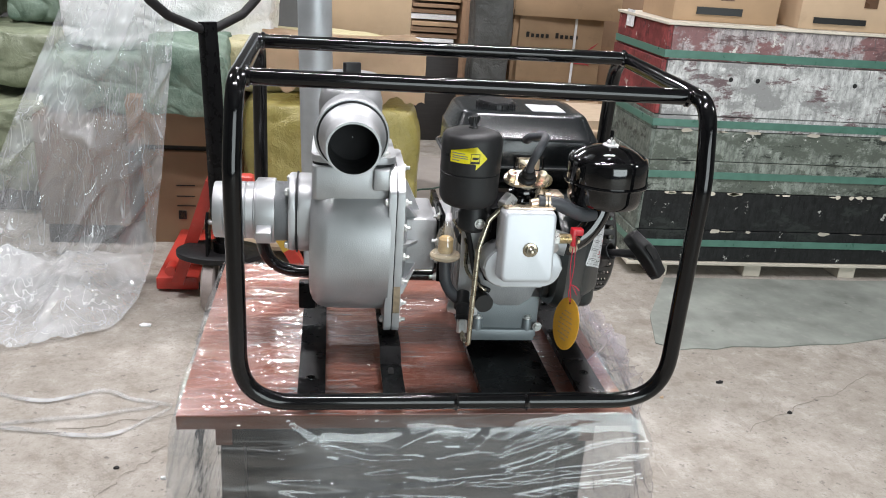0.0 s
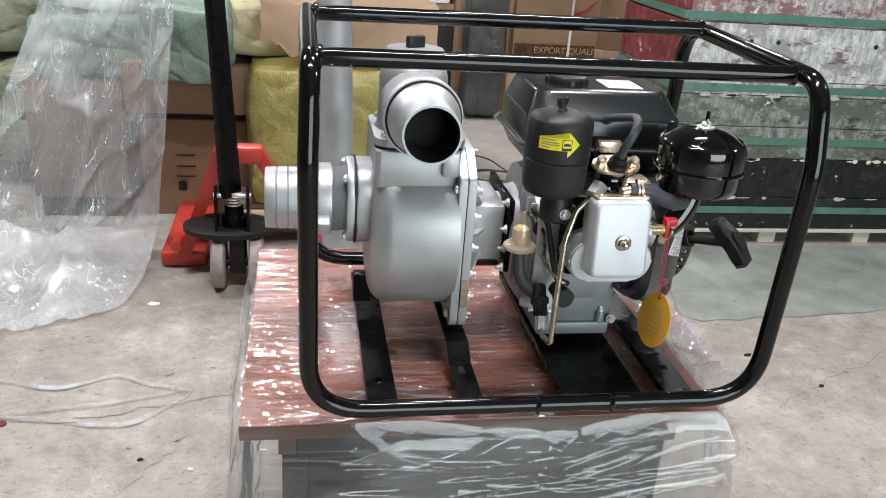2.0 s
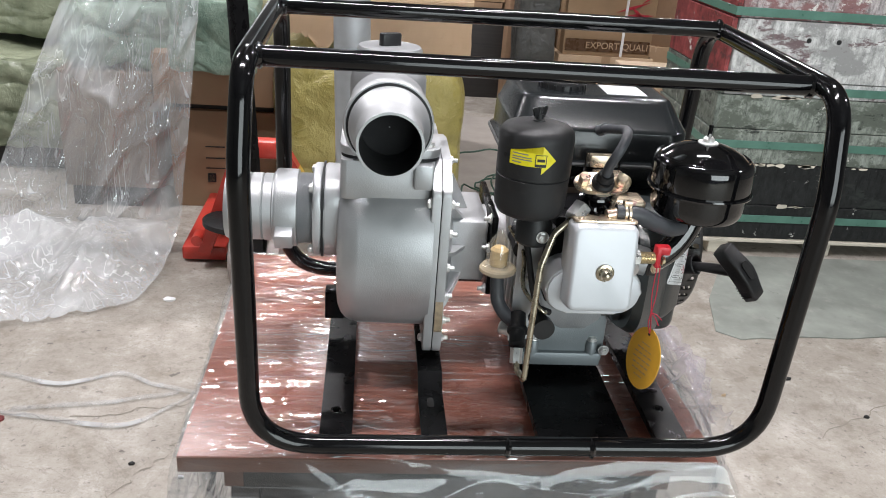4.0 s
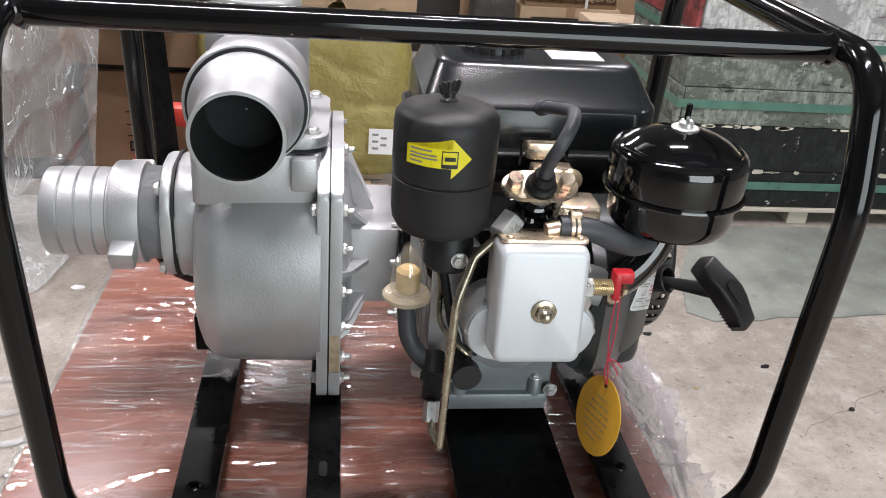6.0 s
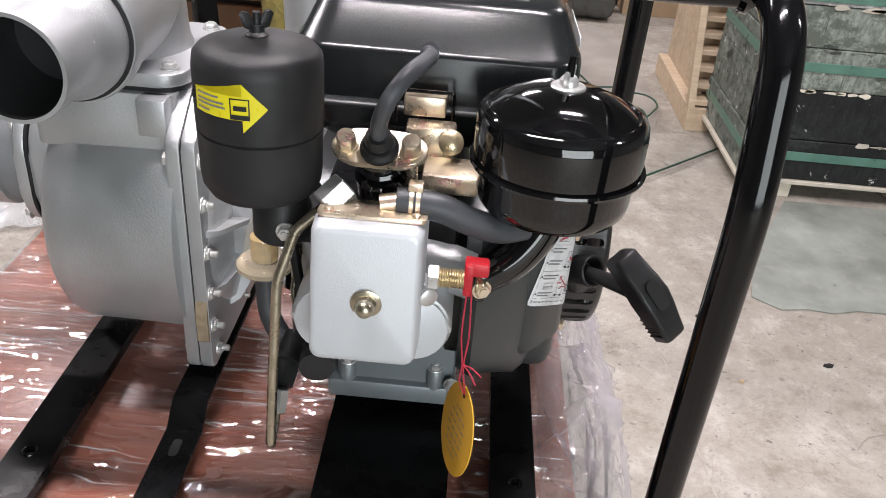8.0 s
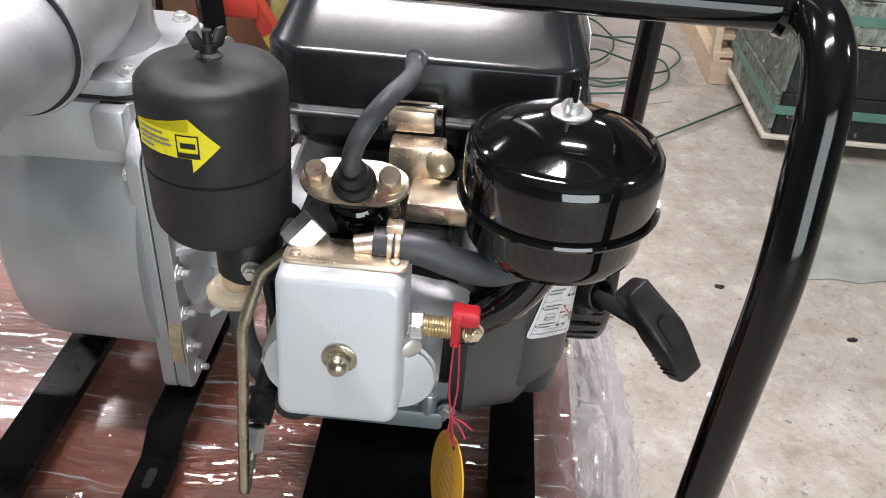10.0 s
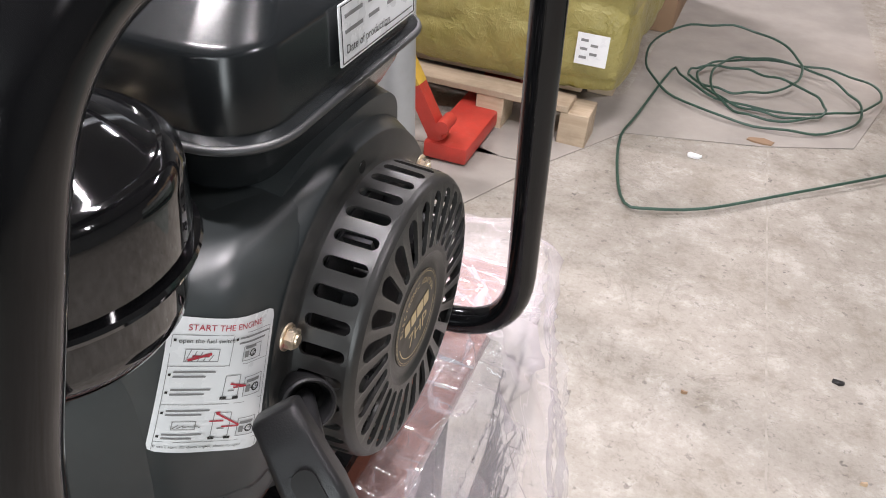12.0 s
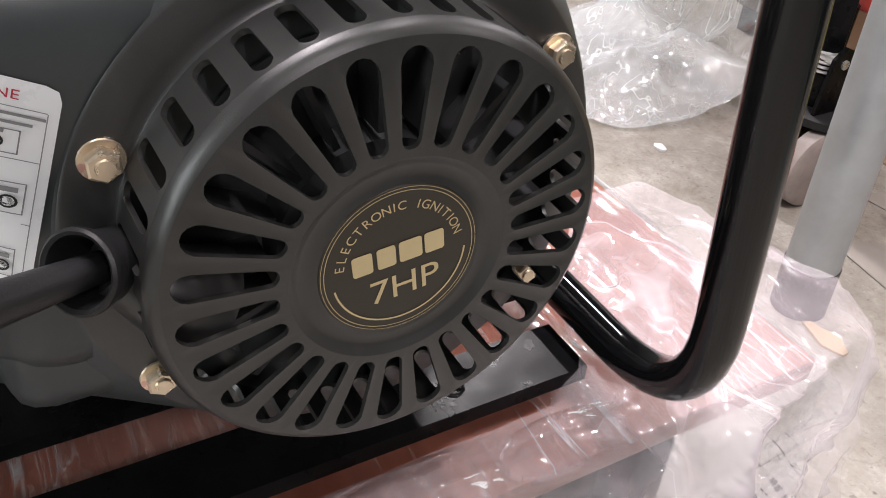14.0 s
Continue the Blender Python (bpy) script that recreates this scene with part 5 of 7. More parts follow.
lathe(bm, [(0.0022, 0.0007), (0.0022, 0.0009), (0.0004, 0.0009)], tm @ Matrix.Translation((0, 0.036, 0)), 14)
part("eyelet", bm, M_HOLE, card)
for k in range(7):
    bm = bmesh.new()
    w = (0.008, 0.014, 0.017, 0.018, 0.016, 0.015, 0.008)[k]
    for j in range(4):
        x = -w + j * w / 2
        prism(bm, [(x, 0.020 - k * 0.0078), (x + w * 0.36, 0.020 - k * 0.0078), (x + w * 0.36, 0.0212 - k * 0.0078), (x, 0.0212 - k * 0.0078)], 0.0008, 0.0009, tm)
    part("print", bm, M_INKGREY, card)
hole = tm @ Vector((0, 0.036, 0))
for d in (-0.0018, 0.0018):
    bm = bmesh.new()
    tube(bm, smooth_path([(0.1715 + d, -0.0245, 0.938), (0.172 + d * 1.6, -0.026, 0.90), (0.1725 + d * 0.3, -0.0265, 0.872), (0.173 + d, -0.027, 0.855), hole], 6), 0.0007, 6)
    part("cord", bm, M_CORD, tag)
for e in ((0.188, -0.028, 0.862), (0.184, -0.03, 0.855)):
    bm = bmesh.new()
    tube(bm, smooth_path([(0.1725, -0.0265, 0.872), Vector((0.1725, -0.0265, 0.872)).lerp(e, 0.5) + Vector((0, 0, 0.002)), e], 5), 0.0007, 6)
    part("cord_end", bm, M_CORD, tag)


# ---- the wrapped stand under the pump ----
def wood(name, a, b, rough=0.45, coat=0.0, stretch=(3, 40, 40), knots=True):
    mat, nt, p, _ = nodes_of(name)
    grain = noise_node(nt, 1.6, 6, 0.65, stretch=stretch)
    col = mix_col(nt, ramp(nt, grain, [(0.32, 0.0), (0.68, 1.0)]), a, b)
    col = mix_col(nt, ramp(nt, noise_node(nt, 6, 6, 0.7), [(0.5, 0.0), (0.75, 0.5)]), col, tuple(c * 0.55 for c in a))
    info = nt.nodes.new("ShaderNodeObjectInfo")
    hsv = nt.nodes.new("ShaderNodeHueSaturation")
    nt.links.new(ramp(nt, info.outputs["Random"], [(0.0, 0.75), (1.0, 1.2)]), hsv.inputs["Value"])
    nt.links.new(col, hsv.inputs["Color"])
    nt.links.new(hsv.outputs[0], p.inputs["Base Color"])
    p.inputs["Roughness"].default_value = rough
    p.inputs["Coat Weight"].default_value = coat
    p.inputs["Coat Roughness"].default_value = 0.28
    bump(nt, p, grain, 0.25, 0.002)
    return mat


M_BOARD = wood("red_brown_board", (0.33, 0.098, 0.056), (0.47, 0.160, 0.098), 0.36, 0.5)
M_APRON = wood("shaded_brown_apron", (0.085, 0.040, 0.028), (0.13, 0.062, 0.043), 0.5)
M_EDGE = wood("darker_front_brown", (0.11, 0.046, 0.029), (0.16, 0.072, 0.046), 0.45, 0.2)
# dark boards, and pieces coloured near black to stand in for shade
M_DARKWOOD_SHADE = wood("dark_wood_and_shade", (0.012, 0.010, 0.009), (0.025, 0.02, 0.018), 0.6)
# thin lines, and part of the wrap's fog, are painted in for reflected light
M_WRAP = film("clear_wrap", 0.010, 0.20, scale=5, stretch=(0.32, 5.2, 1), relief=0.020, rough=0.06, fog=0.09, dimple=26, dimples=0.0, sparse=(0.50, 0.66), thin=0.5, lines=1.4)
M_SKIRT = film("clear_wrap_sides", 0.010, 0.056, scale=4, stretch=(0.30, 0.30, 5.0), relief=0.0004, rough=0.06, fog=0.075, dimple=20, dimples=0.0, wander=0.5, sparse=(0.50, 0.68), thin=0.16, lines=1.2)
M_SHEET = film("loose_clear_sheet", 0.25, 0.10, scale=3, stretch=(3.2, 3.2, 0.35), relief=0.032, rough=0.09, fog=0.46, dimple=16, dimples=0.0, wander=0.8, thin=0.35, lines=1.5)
TX0, TX1, TY0, TY1, TZ = -0.437, 0.303, -0.046, 0.600, 0.650

stand = thing("wooden_stand", (-0.06, 0.27, 0), "red-brown wooden stand wrapped in clear plastic film", "stand")
bm = bmesh.new()
box(bm, (TX0, TY0, TZ - 0.020), (TX1, TY1, TZ), 0.0018, 2)
part("top_board", bm, M_BOARD, stand)
# front face of the board, coloured darker brown than its top
bm = bmesh.new()
box(bm, (TX0 + 0.001, TY0 - 0.0016, TZ - 0.0245), (TX1 - 0.001, TY0 - 0.0002, TZ - 0.0015), 0.0004, 1)
part("edge_band", bm, M_EDGE, stand, "front edge of the top board in darker brown")
# near-black strip over the middle of the recessed apron
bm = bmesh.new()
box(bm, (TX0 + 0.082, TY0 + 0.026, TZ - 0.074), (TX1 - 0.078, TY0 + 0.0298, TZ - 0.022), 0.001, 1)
part("apron_panel", bm, M_DARKWOOD_SHADE, stand, "near-black strip across the middle of the apron")
# apron boards coloured darker for the shade below the top board
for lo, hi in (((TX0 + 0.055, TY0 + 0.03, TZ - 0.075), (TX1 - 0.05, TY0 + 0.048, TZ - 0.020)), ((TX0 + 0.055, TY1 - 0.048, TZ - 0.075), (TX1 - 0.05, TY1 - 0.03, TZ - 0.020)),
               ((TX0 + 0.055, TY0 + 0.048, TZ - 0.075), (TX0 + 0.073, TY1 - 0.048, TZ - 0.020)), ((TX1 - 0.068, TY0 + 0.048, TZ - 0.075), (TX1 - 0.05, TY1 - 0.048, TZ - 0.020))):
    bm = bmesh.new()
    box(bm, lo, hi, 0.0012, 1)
    part("apron", bm, M_APRON, stand, "recessed brown apron board, darkened for the shade under the top")
# legs coloured near black for the shade under the stand
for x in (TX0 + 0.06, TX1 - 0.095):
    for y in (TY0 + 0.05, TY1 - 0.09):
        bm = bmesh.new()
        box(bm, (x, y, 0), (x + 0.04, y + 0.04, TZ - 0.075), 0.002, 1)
        part("leg", bm, M_DARKWOOD_SHADE, stand)
# unseen box added to fill the stand with shade
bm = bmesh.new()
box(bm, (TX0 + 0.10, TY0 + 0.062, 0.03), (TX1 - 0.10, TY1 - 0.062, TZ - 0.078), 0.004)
part("inner_box", bm, M_DARKWOOD_SHADE, stand, "near-black box added for the shade inside the stand")


def crumple(p, amp, f):
    n = noise.noise_vector(Vector(p) * f) + 0.5 * noise.noise_vector(Vector(p) * f * 2.7 + Vector((3, 1, 7)))
    return Vector(p) + n * amp


wrap = thing("plastic_wrap", (-0.06, 0.27, TZ), "crumpled clear plastic film wrapped round the stand", "plastic film")
bm = bmesh.new()
nx, ny = 150, 170
rows = []
for j in range(ny + 1):
    row = []
    for i in range(nx + 1):
        x, y = TX0 - 0.004 + (TX1 - TX0 + 0.008) * i / nx, TY0 - 0.004 + (TY1 - TY0 + 0.008) * j / ny
        r1 = 1 - abs(noise.noise((x * 5 + 2.0 * y, y * 30 + 1.5 * noise.noise((x * 4, y * 4, 2)), 0)))
        r2 = 1 - abs(noise.noise((x * 16, y * 34 + x * 12, 4)))
        n = 0.0045 * r1 ** 12 * (1.6 if y < 0.12 else 0.6) + 0.0015 * r2 ** 12 + abs(noise.noise((x * 5, y * 5, 8))) * 0.002
        row.append(bm.verts.new((x, y, TZ + 0.0016 + n * (1 if abs(i / nx - 0.5) < 0.495 and abs(j / ny - 0.5) < 0.495 else 0.2))))
    rows.append(row)
for a, b in zip(rows, rows[1:]):
    for i in range(nx):
        bm.faces.new((a[i], a[i + 1], b[i + 1], b[i]))
part("top_layer", bm, M_WRAP, wrap, sharp=180)


def skirt(name, corners, z_top, z_low, out_low, folds, seed, mat, steps=170, per=380):
    """A hanging wall of film round a closed outline: pinned at its top, bulging below the edge, with long drawn creases."""
    pts = [Vector((x, y, 0)) for x, y in corners]
    n = len(pts)
    mid = sum(pts, Vector()) / n
    lens = [(pts[(i + 1) % n] - pts[i]).length for i in range(n)]
    total = sum(lens)
    bm = bmesh.new()
    rows = []
    for j in range(steps + 1):
        h = (z_top - z_low) * (0.35 * j / steps + 0.65 * (j / steps) ** 3)
        row = []
        for i in range(per):
            s = total * i / per
            k = 0
            while s > lens[k]:
                s -= lens[k]
                k += 1
            p = pts[k].lerp(pts[(k + 1) % n], s / lens[k])
            d = (p - mid).normalized()
            a = 2 * math.pi * i / per
            c, q = math.cos(a) * 1.5 + seed, math.sin(a) * 1.5
            slack = 1 - math.exp(-h / 0.028)
            bulge = out_low * slack * (1 - 0.55 * min(1, h / 0.3)) * (0.8 + 0.9 * noise.noise((c, q, h * 6)))
            sway = 1.6 * noise.noise((c * 0.8, q * 0.8, h * 7 + seed)) + 0.5 * math.sin(a * 3 + seed)
            r1 = 1 - abs(noise.noise((c * 1.2, q * 1.2, h * 26 + sway)))
            r2 = 1 - abs(noise.noise((c * 3, q * 3, h * 62 + 2 * sway + 4)))
            r3 = 1 - abs(noise.noise((c * 9 + h * 20, q * 9, h * 45 + 9)))
            crease = folds * slack * (0.8 * r1 ** 12 + 0.14 * r2 ** 14 * r1 + 0.08 * r3 ** 12 + 0.25 * noise.noise((c * 2, q * 2, h * 6 + seed)))
            row.append(bm.verts.new(Vector((p.x, p.y, z_top - h)) + d * (bulge + crease + 0.004)))
        rows.append(row)
    for a, b in zip(rows, rows[1:]):
        for i in range(per):
            j = (i + 1) % per
            bm.faces.new((a[i], a[j], b[j], b[i]))
    return part(name, bm, mat, wrap, sharp=180)


skirt("side_layer", [(TX0, TY0), (TX1, TY0), (TX1, TY1), (TX0, TY1)], TZ + 0.002, 0.012, 0.030, 0.013, 3.1, M_SKIRT)
skirt("side_layer", [(TX0 + 0.02, TY0 + 0.0), (TX1 + 0.01, TY0), (TX1 + 0.01, TY1), (TX0 + 0.02, TY1)], TZ - 0.004, 0.016, 0.042, 0.018, 9.7, M_SKIRT)

bm = bmesh.new()
nu, nv = 110, 90
rows = []
for j in range(nv + 1):
    v = j / nv
    row = []
    for i in range(nu + 1):
        u = i / nu
        y = -0.01 + 0.63 * u
        reach = 0.056 + 0.050 * math.sin(math.pi * min(1, u * 1.1)) + 0.03 * noise.noise((u * 3, 0, 7))
        if v < 0.25:
            k = v / 0.25
            start = 0.040 + 0.20 * min(1.0, max(0.0, y - 0.40) * 7)
            x, z = TX1 - start + (start + 0.005) * k, TZ + 0.007 + 0.016 * k * (1 - k) * 4 + 0.012 * k
        else:
            k = (v - 0.25) / 0.75
            x, z = TX1 + 0.005 + reach * math.sin(min(1, k * 1.7) * math.pi / 2) + 0.03 * k, TZ + 0.019 - (TZ + 0.012) * k ** 1.25
        q1 = (1 - abs(noise.noise((u * 7 + 2 * v, v * 6, 3)))) ** 6
        q2 = (1 - abs(noise.noise((u * 16, v * 13 + 3 * u, 6)))) ** 6
        d = (0.016 * q1 + 0.006 * q2 + 0.010 * noise.noise((u * 4, v * 4, 1))) * min(1, v * 6 + 0.2) * (1.7 if v < 0.34 else 1.0)
        row.append(bm.verts.new((x + d * 0.8, y + 0.02 * noise.noise((u * 4, v * 6, 9)), max(z + d * (0.9 if v < 0.3 else 0.25), 0.004) if v > 0.3 else z + d * 0.9)))
    rows.append(row)
for a, b in zip(rows, rows[1:]):
    for i in range(nu):
        bm.faces.new((a[i], a[i + 1], b[i + 1], b[i]))
# pink tint and pale crease lines painted in for light the film reflects
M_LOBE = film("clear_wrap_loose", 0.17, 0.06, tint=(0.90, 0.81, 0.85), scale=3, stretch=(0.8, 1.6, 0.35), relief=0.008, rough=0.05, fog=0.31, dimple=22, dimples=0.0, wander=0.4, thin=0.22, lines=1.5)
part("loose_flap", bm, M_LOBE, wrap, "loose bulging flap of clear film", sharp=180)

# ---- galvanised post ----
M_GALV = surface("galvanised_steel", (0.46, 0.49, 0.51), 0.45, 0.6, 0.12, 12, 0.3, 200, dust=0.25)
post = thing("steel_post", (-0.222, 1.45, 0), "grey galvanised round steel post with a black foot", "post")
top, foot = Vector((-0.342, 1.44, 3.6)), Vector((-0.222, 1.45, 0.0))
foot_top = foot.lerp(top, 0.030)
bm = bmesh.new()
rod(bm, foot.lerp(top, 0.026), top, 0.052, 36)
part("tube", bm, M_GALV, post)
bm = bmesh.new()
rod(bm, foot, foot_top, 0.0545, 36)
part("foot_sleeve", bm, M_RUBBER, post, "black foot sleeve")


# ---- strapped crate of weathered panels ----
def weathered(name, base, patch, dark, scale=3.0, hi=0.52):
    mat, nt, p, _ = nodes_of(name)
    a, b, c = noise_node(nt, scale, 10, 0.72, stretch=(1.0, 1, 1.6)), noise_node(nt, scale * 5, 9, 0.75, stretch=(2.2, 1, 0.8)), noise_node(nt, scale * 1.7, 10, 0.78, stretch=(0.6, 1, 1.8))
    drips, flecks = noise_node(nt, scale * 3, 6, 0.7, stretch=(5.0, 1, 0.5)), noise_node(nt, scale * 16, 6, 0.8)
    col = mix_col(nt, ramp(nt, b, [(0.36, 0.0), (0.62, 1.0)]), tuple(x * 0.45 for x in base), tuple(min(1, x * 1.4) for x in base))
    col = mix_col(nt, ramp(nt, a, [(hi, 0.0), (hi + 0.05, 1.0)]), col, patch)
    col = mix_col(nt, ramp(nt, c, [(0.55, 0.0), (0.59, 0.9)]), col, dark)
    col = mix_col(nt, ramp(nt, noise_node(nt, scale * 4, 9, 0.75), [(0.625, 0.0), (0.64, 0.9)]), col, (0.66, 0.66, 0.62))
    col = mix_col(nt, ramp(nt, drips, [(0.60, 0.0), (0.64, 0.7)]), col, tuple(x * 0.3 for x in base))
    col = mix_col(nt, ramp(nt, flecks, [(0.60, 0.0), (0.63, 0.75)]), col, tuple(x * 0.25 for x in base))
    col = mix_col(nt, ramp(nt, flecks, [(0.36, 0.5), (0.39, 0.0)]), col, tuple(min(1, x * 1.9 + 0.008) for x in base))
    nt.links.new(col, p.inputs["Base Color"])
    p.inputs["Roughness"].default_value = 0.6
    p.inputs["Specular IOR Level"].default_value = 0.25
    bump(nt, p, mix_col(nt, 0.5, a, b), 0.4, 0.004)
    return mat


M_PALE = weathered("pale_scraped_panel", (0.48, 0.49, 0.48), (0.27, 0.275, 0.27), (0.12, 0.075, 0.08), 3.2, 0.50)
M_PALERED = weathered("pale_red_panel", (0.38, 0.35, 0.35), (0.22, 0.12, 0.12), (0.12, 0.07, 0.07), 3.6, 0.5)
M_GREENP = weathered("green_grey_panel", (0.21, 0.235, 0.205), (0.10, 0.115, 0.095), (0.02, 0.024, 0.02), 4.5, 0.48)
M_BLACKP = weathered("black_scuffed_panel", (0.014, 0.015, 0.015), (0.026, 0.031, 0.028), (0.012, 0.012, 0.012), 4.0, 0.55)
M_REDP = weathered("dark_red_panel", (0.20, 0.045, 0.045), (0.15, 0.035, 0.035), (0.07, 0.03, 0.03), 4.0, 0.55)
M_SIDEP = weathered("dark_green_side", (0.13, 0.15, 0.13), (0.24, 0.26, 0.23), (0.03, 0.034, 0.03), 5.0, 0.55)
M_STRAP = surface("green_strap", (0.075, 0.175, 0.135), 0.35, 0, 0.15, 20, 0.1, 300)
M_PALLET = wood("pallet_wood", (0.46, 0.35, 0.24), (0.60, 0.48, 0.35), 0.7, 0, (2, 26, 26))
M_PALEEDGE = wood("pale_plank", (0.50, 0.46, 0.38), (0.62, 0.57, 0.48), 0.7, 0, (2, 26, 26))
crate = thing("panel_crate", (2.3, 2.5, 0), "stack of scraped painted panels bound with green straps", "crate")
CX0, CX1, CY0, CY1 = 1.15, 3.45, 2.19, 2.83
layers = ((0.075, 0.225, M_BLACKP, M_SIDEP), (0.225, 0.405, M_BLACKP, M_SIDEP), (0.405, 0.545, M_GREENP, M_SIDEP), (0.545, 0.682, M_GREENP, M_SIDEP), (0.682, 0.745, M_PALE, M_SIDEP), (0.745, 0.975, M_PALE, M_REDP), (0.975, 1.115, M_PALERED, M_REDP))
for k, (z0, z1, mf, ms_) in enumerate(layers):
    off = (0.0, 0.003, 0.0, 0.004, 0.0, -0.003, 0.001)[k]
    lean = (0.0, 0.004, 0.008, 0.012, 0.014, 0.018, 0.022)[k]
    bm = bmesh.new()
    box(bm, (CX0 + 0.022 + lean, CY0 + off, z0 + 0.0015), (CX1, CY0 + 0.03 + off, z1 - 0.0015), 0.002, 1)
    part("front_panel", bm, mf, crate)
    bm = bmesh.new()
    box(bm, (CX0 + lean + off, CY0 + 0.004, z0 + 0.0015), (CX0 + 0.02 + lean + off, CY1, z1 - 0.0015), 0.002, 1)
    part("side_panel", bm, ms_, crate)
bm = bmesh.new()
box(bm, (CX0 + 0.05, CY0 + 0.035, 0.075), (CX1, CY1, 1.10))
part("core", bm, M_SIDEP, crate)
bm = bmesh.new()
box(bm, (CX0 - 0.012, CY0 - 0.012, 0.060), (CX1, CY1, 0.0745), 0.002, 1)
part("base_board", bm, M_PALEEDGE, crate, "pale timber base board")
bm = bmesh.new()
box(bm, (CX0 + 0.01, CY0 - 0.008, 1.1155), (CX1, CY1, 1.128), 0.002, 1)
part("top_board", bm, M_PALEEDGE, crate, "pale timber top board")
for x in (1.26, 1.72, 2.2, 2.7, 3.2):
    bm = bmesh.new()
    box(bm, (x, CY0 + 0.01, 0.0), (x + 0.085, CY1, 0.0598), 0.003, 1)
    part("skid", bm, M_PALEEDGE, crate)
for z, tilt in ((1.0, 0.0), (0.712, 0.0), (0.484, 0.0), (0.166, 0.0)):
    lean = 0.022 * z
    bm = bmesh.new()
    box(bm, (CX0 + lean - 0.004, CY0 - 0.0052, z - 0.016), (CX1, CY0 - 0.0035, z + 0.016), 0.0006, 1)
    box(bm, (CX0 + lean - 0.006, CY0 - 0.0052, z - 0.016), (CX0 + lean - 0.0042, CY1, z + 0.016), 0.0006, 1)
    part("strap", bm, M_STRAP, crate, "green plastic packing strap")
random.seed(21)
for z0, count in ((0.404, 26), (0.683, 16), (0.226, 8)):
    bm = bmesh.new()
    for k in range(count):
        x, w, h = random.uniform(1.25, 3.3), random.uniform(0.008, 0.045), random.uniform(0.003, 0.011)
        n = 9
        prism(bm, [(x + w * (0.7 + 0.5 * random.random()) * math.cos(2 * math.pi * i / n), z0 - 0.004 + h * (0.6 + 0.7 * random.random()) * math.sin(2 * math.pi * i / n)) for i in range(n)], 0, 0.0010, Matrix(((1, 0, 0, 0), (0, 0, -1, CY0 - 0.0008), (0, 1, 0, 0), (0, 0, 0, 1))))
    tagged(part("paint_chips", bm, M_PALEEDGE, crate, "pale chipped paint along a panel edge"), kind="stuff")
for x, z in ((1.478, 0.905), (1.60, 0.905), (2.05, 0.905), (2.9, 0.9)):
    bm = bmesh.new()
    lathe(bm, [(0.010, 0.0), (0.010, 0.0008), (0.0005, 0.0008)], Matrix.Translation((x, CY0 - 0.0032, z)) @ F, 16)
    part("nail_hole", bm, M_HOLE, crate)
bm = bmesh.new()
prism(bm, [(2.60, 1.065), (2.70, 1.065), (2.70, 1.14), (2.60, 1.14)], 0, 0.001, Matrix(((0, 0, -1, CX0 + 0.015), (1, 0, 0, 0), (0, 1, 0, 0), (0, 0, 0, 1))))
part("paper_label", bm, M_WHITE, crate, "blank white paper label")

# ---- timber stack behind the crate ----
stack = thing("timber_stack", (1.4, 3.1, 0), "stack of pale slatted pallets", "pallet stack")
for k in range(7):
    bm = bmesh.new()
    z = 0.11 + k * 0.062
    box(bm, (1.075 + 0.006 * (k % 2), 2.77 + k * 0.028, z), (1.9, 2.86 + k * 0.028, z + 0.022), 0.002, 1)
    placed("slat", mesh_of("slat", bm, M_PALLET), Matrix(), stack)
for x in (1.075, 1.45, 1.8):
    bm = bmesh.new()
    box(bm, (x, 2.76, 0.0), (x + 0.10, 3.5, 0.10), 0.003, 1)
    part("bearer", bm, M_PALLET, stack)
bm = bmesh.new()
prism(bm, [(2.76, 0.1), (2.80, 0.1), (2.97, 0.54), (2.93, 0.54)], 1.072, 1.10, Matrix(((0, 0, 1, 0), (1, 0, 0, 0), (0, 1, 0, 0), (0, 0, 0, 1))))
part("side_rail", bm, M_PALLET, stack)
bm = bmesh.new()
box(bm, (1.12, 2.98, 0.10), (1.9, 3.5, 0.55))
part("inner_block", bm, M_PALLET, stack)


# ---- cartons ----
def card(name, base):
    mat, nt, p, _ = nodes_of(name)
    a, b = noise_node(nt, 2.5, 6, 0.6), noise_node(nt, 30, 6, 0.6, stretch=(1, 1, 6))
    col = mix_col(nt, ramp(nt, a, [(0.3, 0.0), (0.7, 1.0)]), tuple(c * 0.85 for c in base), tuple(min(1, c * 1.12) for c in base))
    col = mix_col(nt, ramp(nt, noise_node(nt, 8, 8, 0.7), [(0.58, 0.0), (0.75, 0.5)]), col, tuple(c * 0.6 for c in base))
    nt.links.new(col, p.inputs["Base Color"])
    p.inputs["Roughness"].default_value = 0.75
    bump(nt, p, b, 0.15, 0.003)
    return mat


M_CARD = card("kraft_card", (0.40, 0.27, 0.16))
M_CARD2 = card("pale_kraft_card", (0.52, 0.38, 0.25))
M_CARD3 = card("brown_card", (0.30, 0.19, 0.115))
M_CARD4 = card("dark_brown_board", (0.17, 0.12, 0.085))
M_TAPE = surface("brown_tape", (0.10, 0.055, 0.03), 0.3, 0, 0.1, 30, 0.05, 300)


